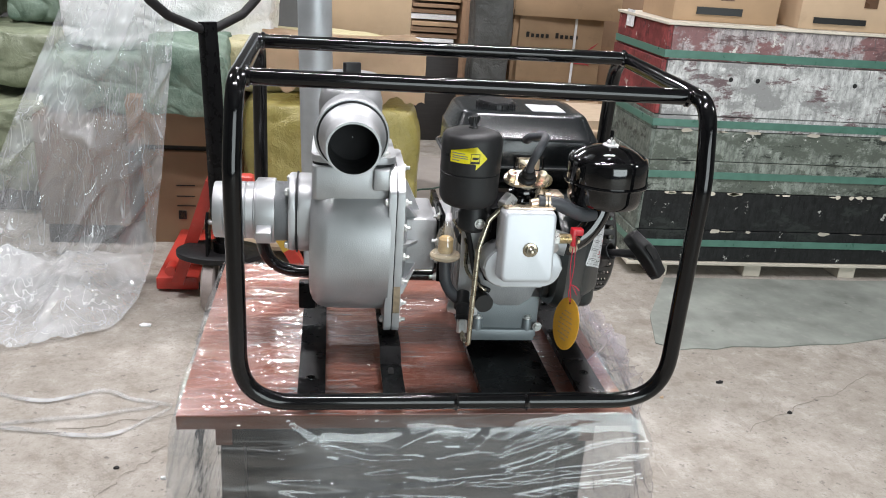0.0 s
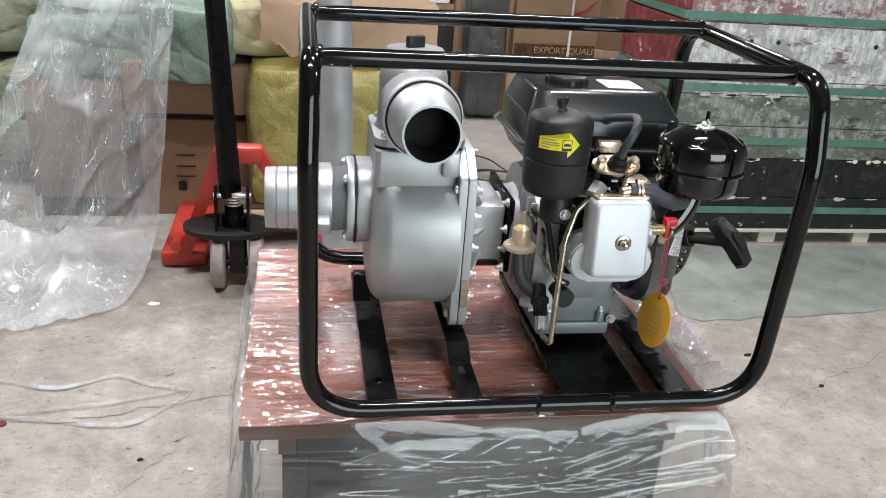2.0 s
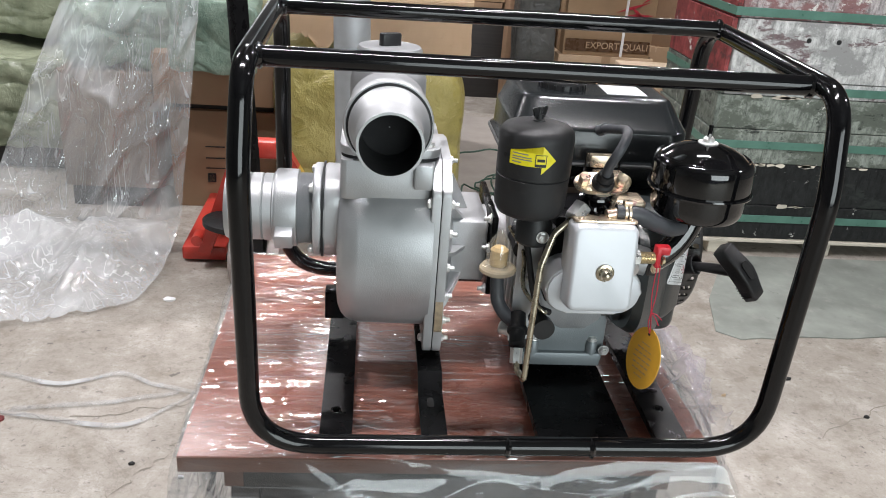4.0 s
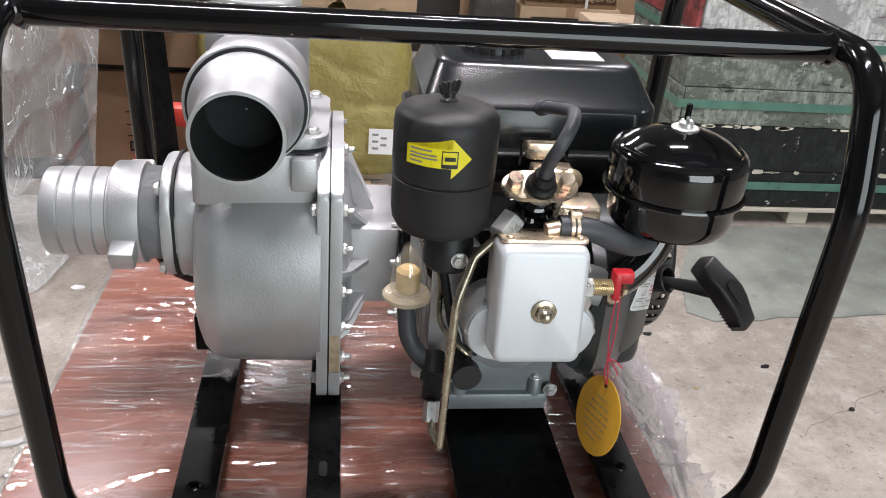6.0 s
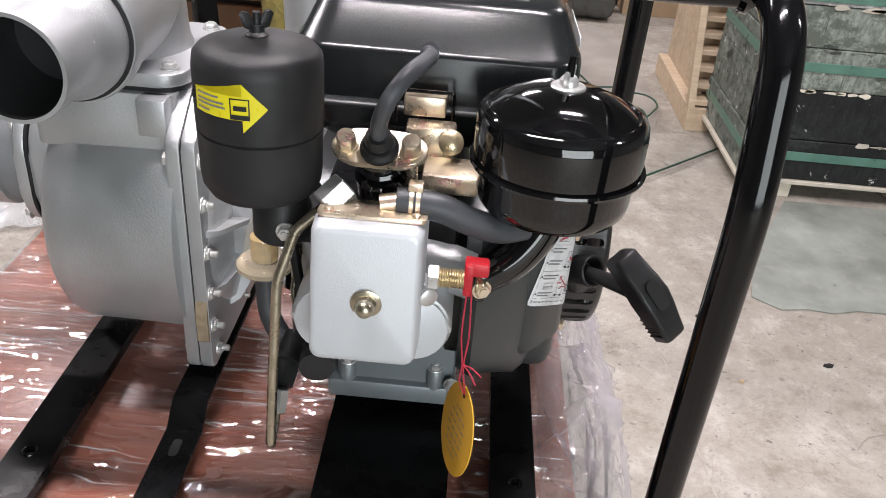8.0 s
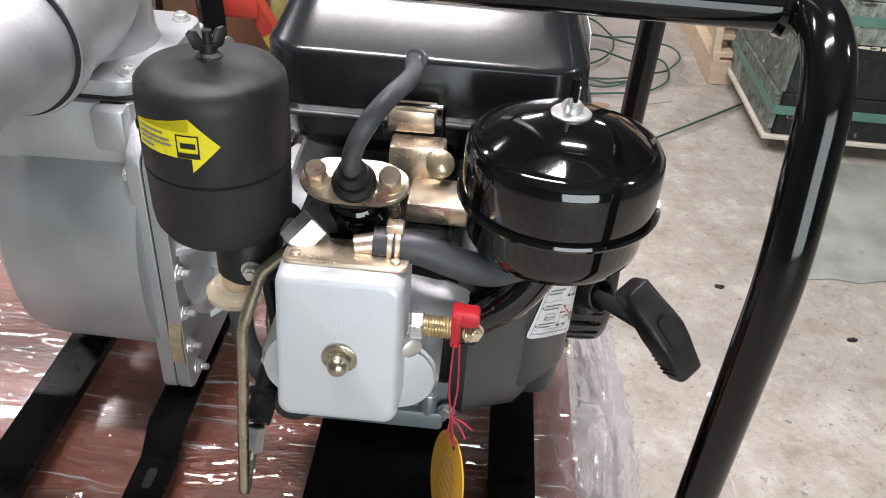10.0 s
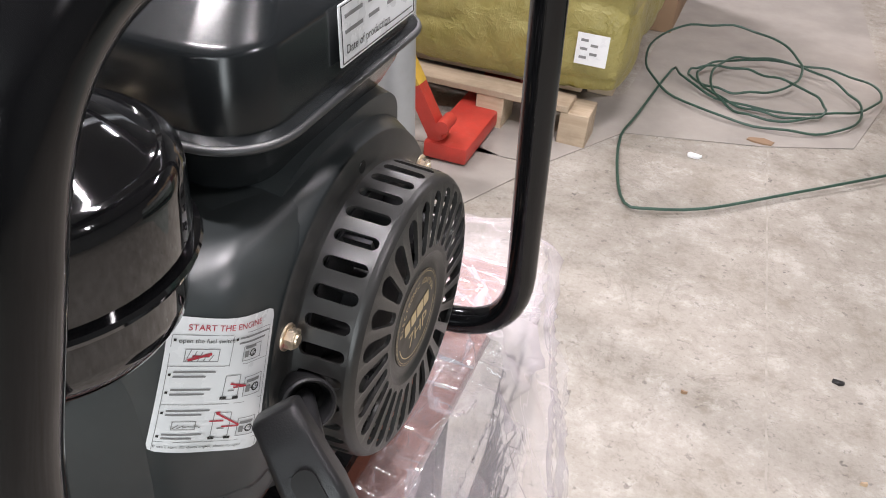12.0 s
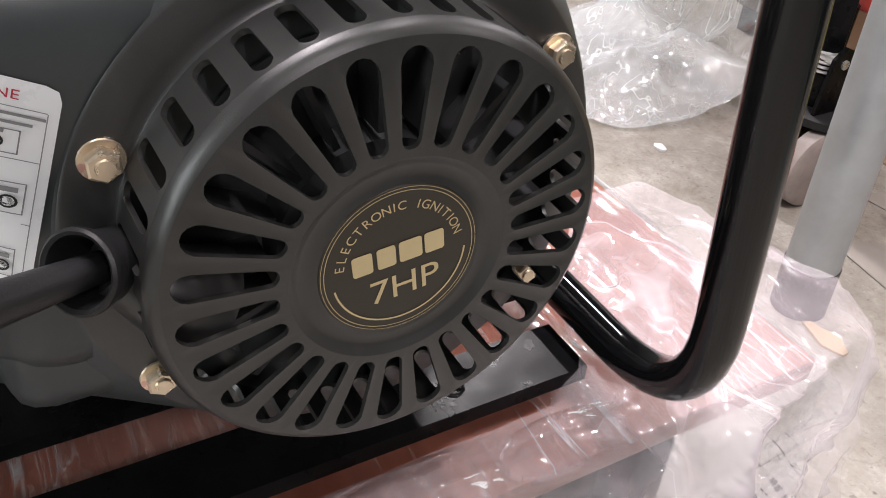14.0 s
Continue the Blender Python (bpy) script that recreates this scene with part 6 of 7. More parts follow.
def carton(x, y, z, w, d, h, mat, rz=0.0, flaps=False, tape=True, label="closed brown cardboard carton", prints=(), tape_mat=None):
    """A carton with its lower front left corner at x, y, z; prints: bars (x0, z0, x1, z1, material) on the front."""
    c = thing("carton", (x, y, z), label, "carton", "stacked cartons")
    m = pose(x, y, z, 0, 0, rz)
    bm = bmesh.new()
    vs = box(bm, (0, 0, 0), (w, d, h), 0.004, 2)
    for v in bm.verts:
        v.co += noise.noise_vector(v.co * 3 + Vector((x * 7, y, z))) * 0.006
        if v.co.z < 0:
            v.co.z = 0
    bm.transform(m)
    body = part("body", bm, mat, c)
    if flaps:
        for s, a in ((0, 62), (1, 118)):
            bm = bmesh.new()
            box(bm, (0.004, 0, 0), (w - 0.004, d * 0.46, 0.004), 0.001, 1)
            bm.transform(m @ Matrix.Translation((0, d * s, h - 0.004)) @ pose(0, 0, 0, a if not s else a, 0, 0))
            part("flap", bm, mat, c)
    if tape:
        bm = bmesh.new()
        box(bm, (w * 0.5 - 0.03, -0.0022, h * 0.45), (w * 0.5 + 0.03, -0.0012, h + 0.001))
        box(bm, (w * 0.5 - 0.03, -0.001, h + 0.0042), (w * 0.5 + 0.03, d, h + 0.0052))
        bm.transform(m)
        part("tape", bm, tape_mat or M_TAPE, c)
    for x0, z0, x1, z1, pm in prints:
        bm = bmesh.new()
        box(bm, (x0, -0.0085, z0), (x1, -0.0065, z1))
        bm.transform(m)
        part("print", bm, pm, c)
    return c


# large cartons behind the pump
def row_print(w, h):
    bars = [(w * (0.08 + 0.058 * k), h * 0.752, w * (0.08 + 0.058 * k + 0.036), h * (0.795 if k % 6 else 0.815), M_INK) for k in range(11) if k != 5]
    return bars + [(0.010, h * 0.05, w - 0.010, h * 0.19, M_TAPE)]


engine_carton = carton(1.077, 4.588, 0.372, 0.598, 0.52, 0.572, M_CARD, 1, tape=False, prints=row_print(0.598, 0.572), tape_mat=M_CARD2, label="brown carton with dark print and a red flourish")
for x0, z0, x1, z1, r in ((1.40, 0.66, 1.63, 0.74, 0.010), (1.45, 0.64, 1.66, 0.655, 0.014), (1.50, 0.70, 1.60, 0.62, 0.012), (1.56, 0.72, 1.65, 0.79, 0.006)):
    bm = bmesh.new()
    dx, dz = x1 - x0, z1 - z0
    k = r / math.hypot(dx, dz)
    prism(bm, [(x0, z0), (x0 + dx * 0.4 - dz * k, z0 + dz * 0.4 + dx * k), (x1, z1), (x0 + dx * 0.5 + dz * k, z0 + dz * 0.5 - dx * k)], 0, 0.0012, Matrix(((1, 0, 0, 0), (0, 0, -1, 4.5805), (0, 1, 0, 0), (0, 0, 0, 1))))
    part("print", bm, M_INKRED, engine_carton)
writing("print", "EXPORT QUALITY", 0.062, Matrix.Translation((1.475, 4.5795, 0.440)) @ pose(0, 0, 0, 90, 0, 1), M_CARD2, engine_carton)
bm = bmesh.new()
box(bm, (1.462, 4.5785, 0.374), (1.480, 4.5797, 0.943))
part("strap", bm, M_WHITE, engine_carton, "white packing strap")
carton(1.051, 4.575, 0.0, 0.65, 0.55, 0.371, M_CARD2, 1, prints=[(0.07, 0.24, 0.54, 0.31, M_INK), (0.16, 0.14, 0.26, 0.20, M_INK)], tape_mat=M_CARD, label="brown carton with dark printed bars")
carton(1.025, 4.55, 0.945, 0.728, 0.585, 0.312, M_CARD, -4, flaps=True, label="open brown cardboard carton with raised flaps")
carton(0.713, 4.718, 0.0, 0.312, 0.52, 1.087, M_CARD3, 8, label="tall narrow brown cardboard carton")
carton(-0.34, 3.25, 0.88, 0.54, 0.5, 0.5, M_CARD2, 0, label="large plain tan cardboard carton")
carton(-0.36, 3.27, 0.0, 0.56, 0.5, 0.87, M_CARD3, 0)
carton(1.753, 4.913, 0.0, 0.78, 0.585, 0.398, M_CARD, 2)
carton(1.753, 4.94, 0.399, 0.754, 0.585, 0.715, M_CARD3, -2)
carton(1.22, 2.30, 1.129, 0.46, 0.42, 0.20, M_CARD, -3, prints=[(0.1, 0.03, 0.3, 0.06, M_INK)], label="brown carton lying on the panel stack")
carton(1.76, 2.24, 1.129, 0.62, 0.44, 0.22, M_CARD2, -1, prints=[(0.06, 0.025, 0.3, 0.05, M_INK)], label="wide tan carton lying on the panel stack")
carton(2.45, 2.26, 1.129, 0.5, 0.44, 0.3, M_CARD, 2)
carton(-1.02, 2.50, 0.0, 0.46, 0.42, 0.425, M_CARD3, 2, tape=False, prints=[(0.14, 0.27, 0.22, 0.275, M_INK), (0.14, 0.22, 0.22, 0.225, M_INK), (0.14, 0.175, 0.22, 0.18, M_INK), (0.145, 0.115, 0.18, 0.155, M_INK), (0.152, 0.122, 0.173, 0.148, M_CARD)], label="brown carton with handling marks printed")
carton(-1.05, 2.385, 0.48, 0.50, 0.52, 0.20, M_CARD3, 1, tape=False)
bm = bmesh.new()
box(bm, (-1.0, 2.53, 0.426), (-0.6, 2.9, 0.479), 0.003)
tagged(part("dark_board", bm, M_DARKWOOD_SHADE, None), "dark board lying between two cartons", "board")

# shelf of stacked sheets between the cartons
pile = thing("paper_pile", (0.5, 4.9, 0.607), "untidy pile of dark printed card sheets", "card pile")
random.seed(5)
for k in range(12):
    bm = bmesh.new()
    z = 0.608 + k * 0.042
    dx = random.uniform(-0.02, 0.02)
    box(bm, (0.349 + dx, 4.809 + random.uniform(-0.02, 0.02), z), (0.674 + dx, 5.238, z + random.uniform(0.024, 0.040)), 0.002, 1)
    part("sheet", bm, (M_CARD3, M_CARD, M_WHITE, M_CARD3)[k % 4], pile)
bm = bmesh.new()
box(bm, (0.323, 4.800, 0.0), (0.70, 5.3, 0.606), 0.004)
tagged(part("dark_cabinet", bm, M_DARKWOOD_SHADE, None), "dark plain cabinet holding the card pile", "cabinet")


# ---- wrapped bales ----
def bale(name, cx, cy, z, w, d, h, mat, label, cat, seed, amp=0.03, mats=None):
    """A soft wrapped parcel: a box with slack, wrinkled faces and rounded corners."""
    bm = bmesh.new()
    bmesh.ops.create_cube(bm, size=1)
    bmesh.ops.subdivide_edges(bm, edges=bm.edges[:], cuts=41, use_grid_fill=True)
    for v in bm.verts:
        p = v.co * 2
        k = max(abs(p.x), abs(p.y), abs(p.z)) / (abs(p.x) ** 6 + abs(p.y) ** 6 + abs(p.z) ** 6) ** (1 / 6)
        q = Vector((p.x * w / 2, p.y * d / 2, p.z * h / 2)) * (0.35 + 0.65 * k)
        q += noise.noise_vector(q * 3.2 + Vector((seed, 0, 0))) * amp + noise.noise_vector(q * 9 + Vector((seed, 5, 0))) * amp * 0.22
        q -= q.normalized() * amp * (0.5 * (1 - abs(noise.noise((q.x * 4 + seed, q.y * 4, q.z * 6)))) ** 10 + 0.35 * (1 - abs(noise.noise((q.x * 9 + 4 * q.z, q.y * 9 + seed, q.z * 8)))) ** 12)
        v.co = Vector((cx, cy, z + h / 2)) + q
        v.co.z = max(v.co.z, z + 0.001)
    return tagged(part(name, bm, mat, None, sharp=70), label, cat)


def tarp(name, a, b, rough=0.35, scale=10):
    mat, nt, p, _ = nodes_of(name)
    n1, n2 = noise_node(nt, scale, 8, 0.7), noise_node(nt, scale * 0.3, 4, 0.6)
    nt.links.new(mix_col(nt, ramp(nt, mix_col(nt, 0.5, n1, n2), [(0.36, 0.0), (0.64, 1.0)]), a, b), p.inputs["Base Color"])
    nt.links.new(ramp(nt, n1, [(0.3, rough - 0.12), (0.7, rough + 0.15)]), p.inputs["Roughness"])
    n3 = noise_node(nt, scale * 1.3, 5, 0.6)
    n3.node.inputs["Distortion"].default_value = 0.4
    fold = ramp(nt, n3, [(0.34, 0.2), (0.47, 0.75), (0.5, 1.0), (0.52, 0.7), (0.66, 0.1)])
    bump(nt, p, mix_col(nt, 0.4, fold, n1), 0.45, 0.014)
    return mat


M_OLIVE = tarp("olive_film", (0.22, 0.185, 0.045), (0.38, 0.33, 0.12))
M_PALEOLIVE = tarp("pale_olive_film", (0.40, 0.36, 0.19), (0.58, 0.54, 0.34))
M_SACK = tarp("green_woven_sack", (0.11, 0.175, 0.135), (0.29, 0.37, 0.30), 0.6, 14)
M_GREYBALE = tarp("grey_green_film", (0.10, 0.12, 0.075), (0.34, 0.37, 0.26), 0.35, 8)
parcel = bale("wrapped_parcel", -0.20, 2.62, 0.13, 0.76, 0.86, 0.60, M_OLIVE, "large parcel wrapped in olive plastic film", "parcel", 2.0, 0.02)
bale("wrapped_parcel", -0.28, 2.72, 0.72, 0.80, 0.66, 0.22, M_PALEOLIVE, "flat parcel wrapped in pale olive film", "parcel", 6.0, 0.02)
drape = bale("sack", -0.79, 2.36, 0.682, 0.34, 0.34, 0.27, M_SACK, "crumpled green woven sack drooping over a carton's edge", "sack", 11.0, 0.035)
for v in drape.data.vertices:
    v.co.z -= 0.055 * min(1.0, max(0.0, (2.37 - v.co.y) / 0.06)) * (0.7 + 0.6 * noise.noise((v.co.x * 9, 0, 3)))
bale("sack", -1.20, 2.66, 0.58, 0.46, 0.42, 0.275, M_SACK, "stuffed green woven sack on a brown cabinet", "sack", 13.0, 0.04)
low_bale = bale("wrapped_bale", -1.75, 3.2, 0.11, 0.9, 0.7, 0.42, M_GREYBALE, "bale wrapped in creased grey-green film", "bale", 15.0, 0.05)
bale("wrapped_bale", -1.95, 3.5, 0.53, 0.9, 0.6, 0.30, M_GREYBALE, "flat bale wrapped in dusty film", "bale", 18.0, 0.03)
bale("wrapped_bale", -1.70, 3.75, 0.83, 0.40, 0.5, 0.55, M_SACK, "upright bale wrapped in green sheeting", "bale", 22.0, 0.03)
bale("wrapped_bale", -2.15, 3.7, 0.83, 0.42, 0.5, 0.55, M_GREYBALE, "upright bale wrapped in grey sheeting", "bale", 25.0, 0.03)
bale("dark_roll", 0.843, 4.458, 0.0, 0.26, 0.26, 1.15, tarp("dark_sheeting", (0.035, 0.037, 0.035), (0.09, 0.092, 0.088), 0.4, 9), "upright roll of dark plastic sheeting", "roll", 31.0, 0.02)
bm = bmesh.new()
box(bm, (-1.66, 2.832, 0.17), (-1.56, 2.834, 0.225))
part("paper_label", bm, M_WHITE, low_bale, "small blank white label")
# platform coloured near black for the shadow under the bales
bm = bmesh.new()
box(bm, (-2.6, 2.92, 0.0), (-1.30, 3.9, 0.108), 0.004)
tagged(part("dark_pallet", bm, M_DARKWOOD_SHADE, None), "low board platform under the bales, darkened for their shadow", "pallet")
# torn card draped over the parcels
bm = bmesh.new()
nx, ny = 60, 30
rows = []
for j in range(ny + 1):
    row = []
    for i in range(nx + 1):
        u, v = i / nx, j / ny
        x = -0.50 + 0.68 * u + 0.03 * noise.noise((v * 6, u * 2, 1))
        torn = 0.16 + 0.07 * u + 0.05 * noise.noise((u * 9, 0, 4)) + 0.02 * noise.noise((u * 31, 0, 7))
        if v < 0.45:
            k = 1 - v / 0.45
            y, z = 2.275 - 0.045 * k ** 0.6, 0.968 - torn * k - 0.02 * math.sin(3 * u)
        else:
            y, z = 2.275 + 0.75 * (v - 0.45), 0.968 - 0.02 * math.sin(3 * u) + 0.012 * noise.noise((u * 5, v * 5, 3))
        y += 0.012 * noise.noise((u * 6, v * 5, 9))
        row.append(bm.verts.new((x, y, z)))
    rows.append(row)
for a, b in zip(rows, rows[1:]):
    for i in range(nx):
        bm.faces.new((a[i], a[i + 1], b[i + 1], b[i]))
bmesh.ops.solidify(bm, geom=bm.faces[:], thickness=0.005)
tagged(part("card_sheet", bm, M_CARD2, None), "torn tan cardboard sheet lying on the parcels", "cardboard")
# its pallet
pal = thing("pallet", (-0.2, 2.6, 0), "pale wooden pallet under the olive parcel", "pallet")
for k in range(6):
    bm = bmesh.new()
    box(bm, (-0.62, 2.13 + k * 0.165, 0.108), (0.045, 2.23 + k * 0.165, 0.128), 0.002, 1)
    part("slat", bm, M_PALLET, pal)
for x in (-0.60, -0.25, 0.02):
    for y in (2.135, 2.55, 2.93):
        bm = bmesh.new()
        box(bm, (x, y, 0.0), (x + 0.09, y + 0.12, 0.108), 0.003, 1)
        part("block", bm, M_PALLET, pal)
LX, LY, LZ = 0.030, 2.168, 0.255
bm = bmesh.new()
box(bm, (LX, LY, LZ), (LX + 0.095, LY + 0.0012, LZ + 0.095))
lb = part("paper_label", bm, M_WHITE, parcel, "white paper label with faint grey print")
for k in range(5):
    bm = bmesh.new()
    box(bm, (LX + 0.012 + 0.03 * (k % 2), LY - 0.0009, LZ + 0.018 + k * 0.013), (LX + 0.034 + 0.03 * (k % 2), LY - 0.0004, LZ + 0.026 + k * 0.013))
    part("print", bm, M_INKGREY, lb)

# ---- hand pallet truck ----
M_TRUCK = surface("red_truck_paint", (0.52, 0.05, 0.035), 0.38, 0, 0.12, 20, 0.1, 200, dust=0.15, wear=(25, 0.68, (0.10, 0.06, 0.05)))
M_TRUCKY = surface("yellow_truck_paint", (0.62, 0.40, 0.06), 0.4, 0, 0.12, 20, 0.1, 200, dust=0.15)
M_WHEEL = surface("grey_nylon_wheel", (0.34, 0.29, 0.27), 0.55, 0, 0.15, 30, 0.3, 200, dust=0.3)
truck = thing("pallet_truck", (-0.55, 1.95, 0), "red hand pallet truck with black tow handle", "pallet truck")
for s, foot_c, low, high in ((-1, Vector((-0.79, 1.93, 0.0)), Vector((-0.785, 1.925, 0.05)), Vector((-0.638, 1.885, 0.475))), (1, Vector((-0.235, 1.85, 0.0)), Vector((-0.27, 1.885, 0.062)), Vector((-0.505, 1.90, 0.475)))):
    bm = bmesh.new()
    box(bm, (foot_c.x - 0.075 - 0.007 * (s < 0), foot_c.y, 0.008), (foot_c.x + 0.060 + 0.022 * (s < 0), 2.95, 0.062), 0.010, 2)
    part("fork", bm, M_TRUCK, truck)
    bm = bmesh.new()
    tube(bm, [low, high], 0.032, 4)
    leg = part("a_frame_leg", bm, M_TRUCK, truck)
    if s == 1:
        bm = bmesh.new()
        tube(bm, [low.lerp(high, 0.36), low.lerp(high, 0.80)], 0.0332, 4)
        part("paint_band", bm, M_TRUCKY, leg, "yellow painted band")
    bm = bmesh.new()
    rod(bm, low + Vector((0.02 * s, -0.05, 0.06)), low + Vector((0.02 * s, 0.02, 0.06)), 0.020, 16)
    part("pivot_pin", bm, M_TRUCK, truck)
bm = bmesh.new()
box(bm, (-0.655, 1.86, 0.435), (-0.485, 1.93, 0.500), 0.014, 2)
part("head_plate", bm, M_TRUCK, truck)
bm = bmesh.new()
lathe(bm, [(0.150, 0.196), (0.165, 0.202), (0.165, 0.220), (0.15, 0.226)], Matrix.Translation((-0.605, 1.83, 0)) @ Matrix.Diagonal((1, 0.7, 1, 1)), 40)
part("turntable", bm, M_RUBBER, truck)
bm = bmesh.new()
lathe(bm, [(0.045, 0.225), (0.045, 0.262), (0.034, 0.266), (0.034, 0.300), (0.022, 0.305), (0.022, 0.46)], Matrix.Translation((-0.588, 1.815, 0)), 28)
part("pump_ram", bm, M_BEAM, truck, "dark hydraulic ram")
bm = bmesh.new()
for k in range(5):
    lathe(bm, [(0.024, 0.305 + k * 0.011), (0.030, 0.309 + k * 0.011), (0.024, 0.313 + k * 0.011)], Matrix.Translation((-0.588, 1.80, 0)), 24, cap=False)
part("spring", bm, M_ZINC, truck)
for x in (-0.645, -0.535):
    bm = bmesh.new()
    prism(bm, [(1.74, 0.215), (1.83, 0.215), (1.82, 0.37), (1.78, 0.385), (1.75, 0.36)], x - 0.005, x + 0.005, Matrix(((0, 0, 1, 0), (1, 0, 0, 0), (0, 1, 0, 0), (0, 0, 0, 1))), bevel=0.001, segs=1)
    part("clevis_plate", bm, M_BEAM, truck)
bm = bmesh.new()
rod(bm, (-0.655, 1.785, 0.345), (-0.525, 1.785, 0.345), 0.011, 14)
part("clevis_pin", bm, M_ZINC, truck)
bm = bmesh.new()
rod(bm, (-0.68, 1.77, 0.097), (-0.47, 1.77, 0.097), 0.016, 14)
box(bm, (-0.603, 1.74, 0.06), (-0.548, 1.86, 0.21), 0.008)
part("axle_block", bm, M_RUBBER, truck)
bm = bmesh.new()
lathe(bm, [(0.03, -0.024), (0.088, -0.024), (0.097, -0.018), (0.097, 0.018), (0.088, 0.024), (0.03, 0.024)], X, 40)
wheel_me = mesh_of("wheel", bm, M_WHEEL)
for x in (-0.641, -0.510):
    placed("wheel", wheel_me, Matrix.Translation((x, 1.77, 0.097)), truck, "worn grey nylon wheel")
bm = bmesh.new()
prism(bm, [(-0.036, 0.08), (0.036, 0.08), (0.029, 0.40), (0.027, 0.80), (-0.027, 0.80), (-0.029, 0.40)], -0.020, 0.020, along((-0.592, 1.79, 0.26), (-0.634, 1.835, 1.08)) @ Matrix(((1, 0, 0, 0), (0, 0, 1, 0), (0, 1, 0, 0), (0, 0, 0, 1))), bevel=0.005)
th = part("tow_bar", bm, M_BEAM, truck, "black steel tow bar")
mh = along((-0.592, 1.79, 0.26), (-0.634, 1.835, 1.08))
bm = bmesh.new()
tube(bm, [mh @ Vector(p) for p in fillet([(0, 0, 0.772), (0.04, 0, 0.780), (0.15, 0, 0.822), (0.225, 0, 0.88), (0.225, 0, 1.02), (0.15, 0, 1.06), (-0.15, 0, 1.06), (-0.225, 0, 1.02), (-0.225, 0, 0.88), (-0.15, 0, 0.822), (-0.04, 0, 0.780), (0, 0, 0.772)], 0.04, 5)], 0.016, 12)
part("grip_loop", bm, M_RUBBER, truck, "black rubber coated grip loop")
bm = bmesh.new()
prism(bm, [(-0.025, 0.66), (0.025, 0.66), (0.025, 0.795), (-0.025, 0.795)], 0.0225, 0.0235, mh @ Matrix(((1, 0, 0, 0), (0, 0, -1, 0), (0, 1, 0, 0), (0, 0, 0, 1))))
tl = part("bar_sticker", bm, M_INK, th)
for k, (px, lo, hi) in enumerate(((-0.017, 0.672, 0.684), (-0.017, 0.687, 0.698), (-0.017, 0.702, 0.715), (-0.017, 0.719, 0.731), (0.006, 0.690, 0.703), (0.006, 0.708, 0.722), (0.006, 0.727, 0.738), (0.006, 0.745, 0.756))):
    bm = bmesh.new()
    prism(bm, [(px, lo), (px + 0.010, lo), (px + 0.010, hi), (px, hi)], 0.0238, 0.0242, mh @ Matrix(((1, 0, 0, 0), (0, 0, -1, 0), (0, 1, 0, 0), (0, 0, 0, 1))))
    part("print", bm, M_WHITE, th)
bm = bmesh.new()
prism(bm, [(-0.025, 0.655), (0.020, 0.655), (0.020, 0.659), (-0.025, 0.659)], 0.0225, 0.0237, mh @ Matrix(((1, 0, 0, 0), (0, 0, -1, 0), (0, 1, 0, 0), (0, 0, 0, 1))))
part("print", bm, M_WHITE, th)

# ---- loose plastic sheet hung over the goods on the far side ----
bm = bmesh.new()
nx, ny = 130, 130
rows = []
for j in range(ny + 1):
    v = j / ny
    row = []
    for i in range(nx + 1):
        u = i / nx
        if v < 0.66:
            k = v / 0.66
            xr, xl = -0.75 - 0.145 * k, -1.04 - 0.57 * k ** 0.9
            z = 1.32 - 1.20 * k
            y = 2.10 - 0.06 * k
            fold = 0.022 * math.sin(u * 17 + 2.5 * noise.noise((u * 3, v * 2, 0))) * (0.4 + k) + 0.07 * noise.noise((u * 4, v * 3, 5)) + 0.05 * (1 - abs(noise.noise((u * 4 + 2 * k, v * 5, 2)))) ** 7 + 0.012 * (1 - abs(noise.noise((u * 14 + 3 * k, v * 9, 6)))) ** 6
            p = Vector((xl + (xr - xl) * u + 0.25 * fold, y - fold, z))
        else:
            k = (v - 0.66) / 0.34
            xr, xl = -0.895 - 0.06 * k ** 2, -1.61 - 0.04 * k
            x = xl + (xr - xl) * u
            y = 2.04 - 0.70 * k * (1.0 - 0.35 * u ** 2)
            hump = (0.15 * abs(noise.noise((u * 2.2 + 0.4, k * 1.8, 1.5))) + 0.07 * (1 - abs(noise.noise((u * 3.5 + k, k * 2.6, 4)))) ** 4) * (1 - k) ** 0.5 + 0.02 * (1 - abs(noise.noise((u * 4 - k * 2, k * 3, 8)))) ** 5
            p = Vector((x, y, 0.006 + 0.114 * (1 - k) ** 2.4 + (hump + 0.014 * (1 - abs(noise.noise((u * 9 + 2 * k, k * 7, 3)))) ** 6) * math.sin(math.pi * min(0.98, max(0.02, u))) ** 0.5 * min(1.0, k * 5)))
        row.append(bm.verts.new(p))
    rows.append(row)
for a, b in zip(rows, rows[1:]):
    for i in range(nx):
        bm.faces.new((a[i], a[i + 1], b[i + 1], b[i]))
tagged(part("plastic_sheet", bm, M_SHEET, None, sharp=180), "hanging clear plastic sheet heaped on the floor", "plastic sheet")
bale("white_parcel", -0.90, 2.84, 0.835, 0.92, 0.60, 0.50, tarp("white_film", (0.70, 0.72, 0.71), (0.86, 0.88, 0.87), 0.3, 9), "pale film-wrapped parcel lying on the sacks", "parcel", 41.0, 0.03)
bm = bmesh.new()
box(bm, (-1.45, 2.45, 0.09), (-1.07, 2.9, 0.58), 0.01)
tagged(part("brown_cabinet", bm, M_CARD4, None), "plain brown cabinet behind the plastic sheet", "cabinet")
# near-black block put in as the shadow below the cabinet
bm = bmesh.new()
box(bm, (-1.43, 2.47, 0.0), (-1.09, 2.9, 0.0895), 0.004)
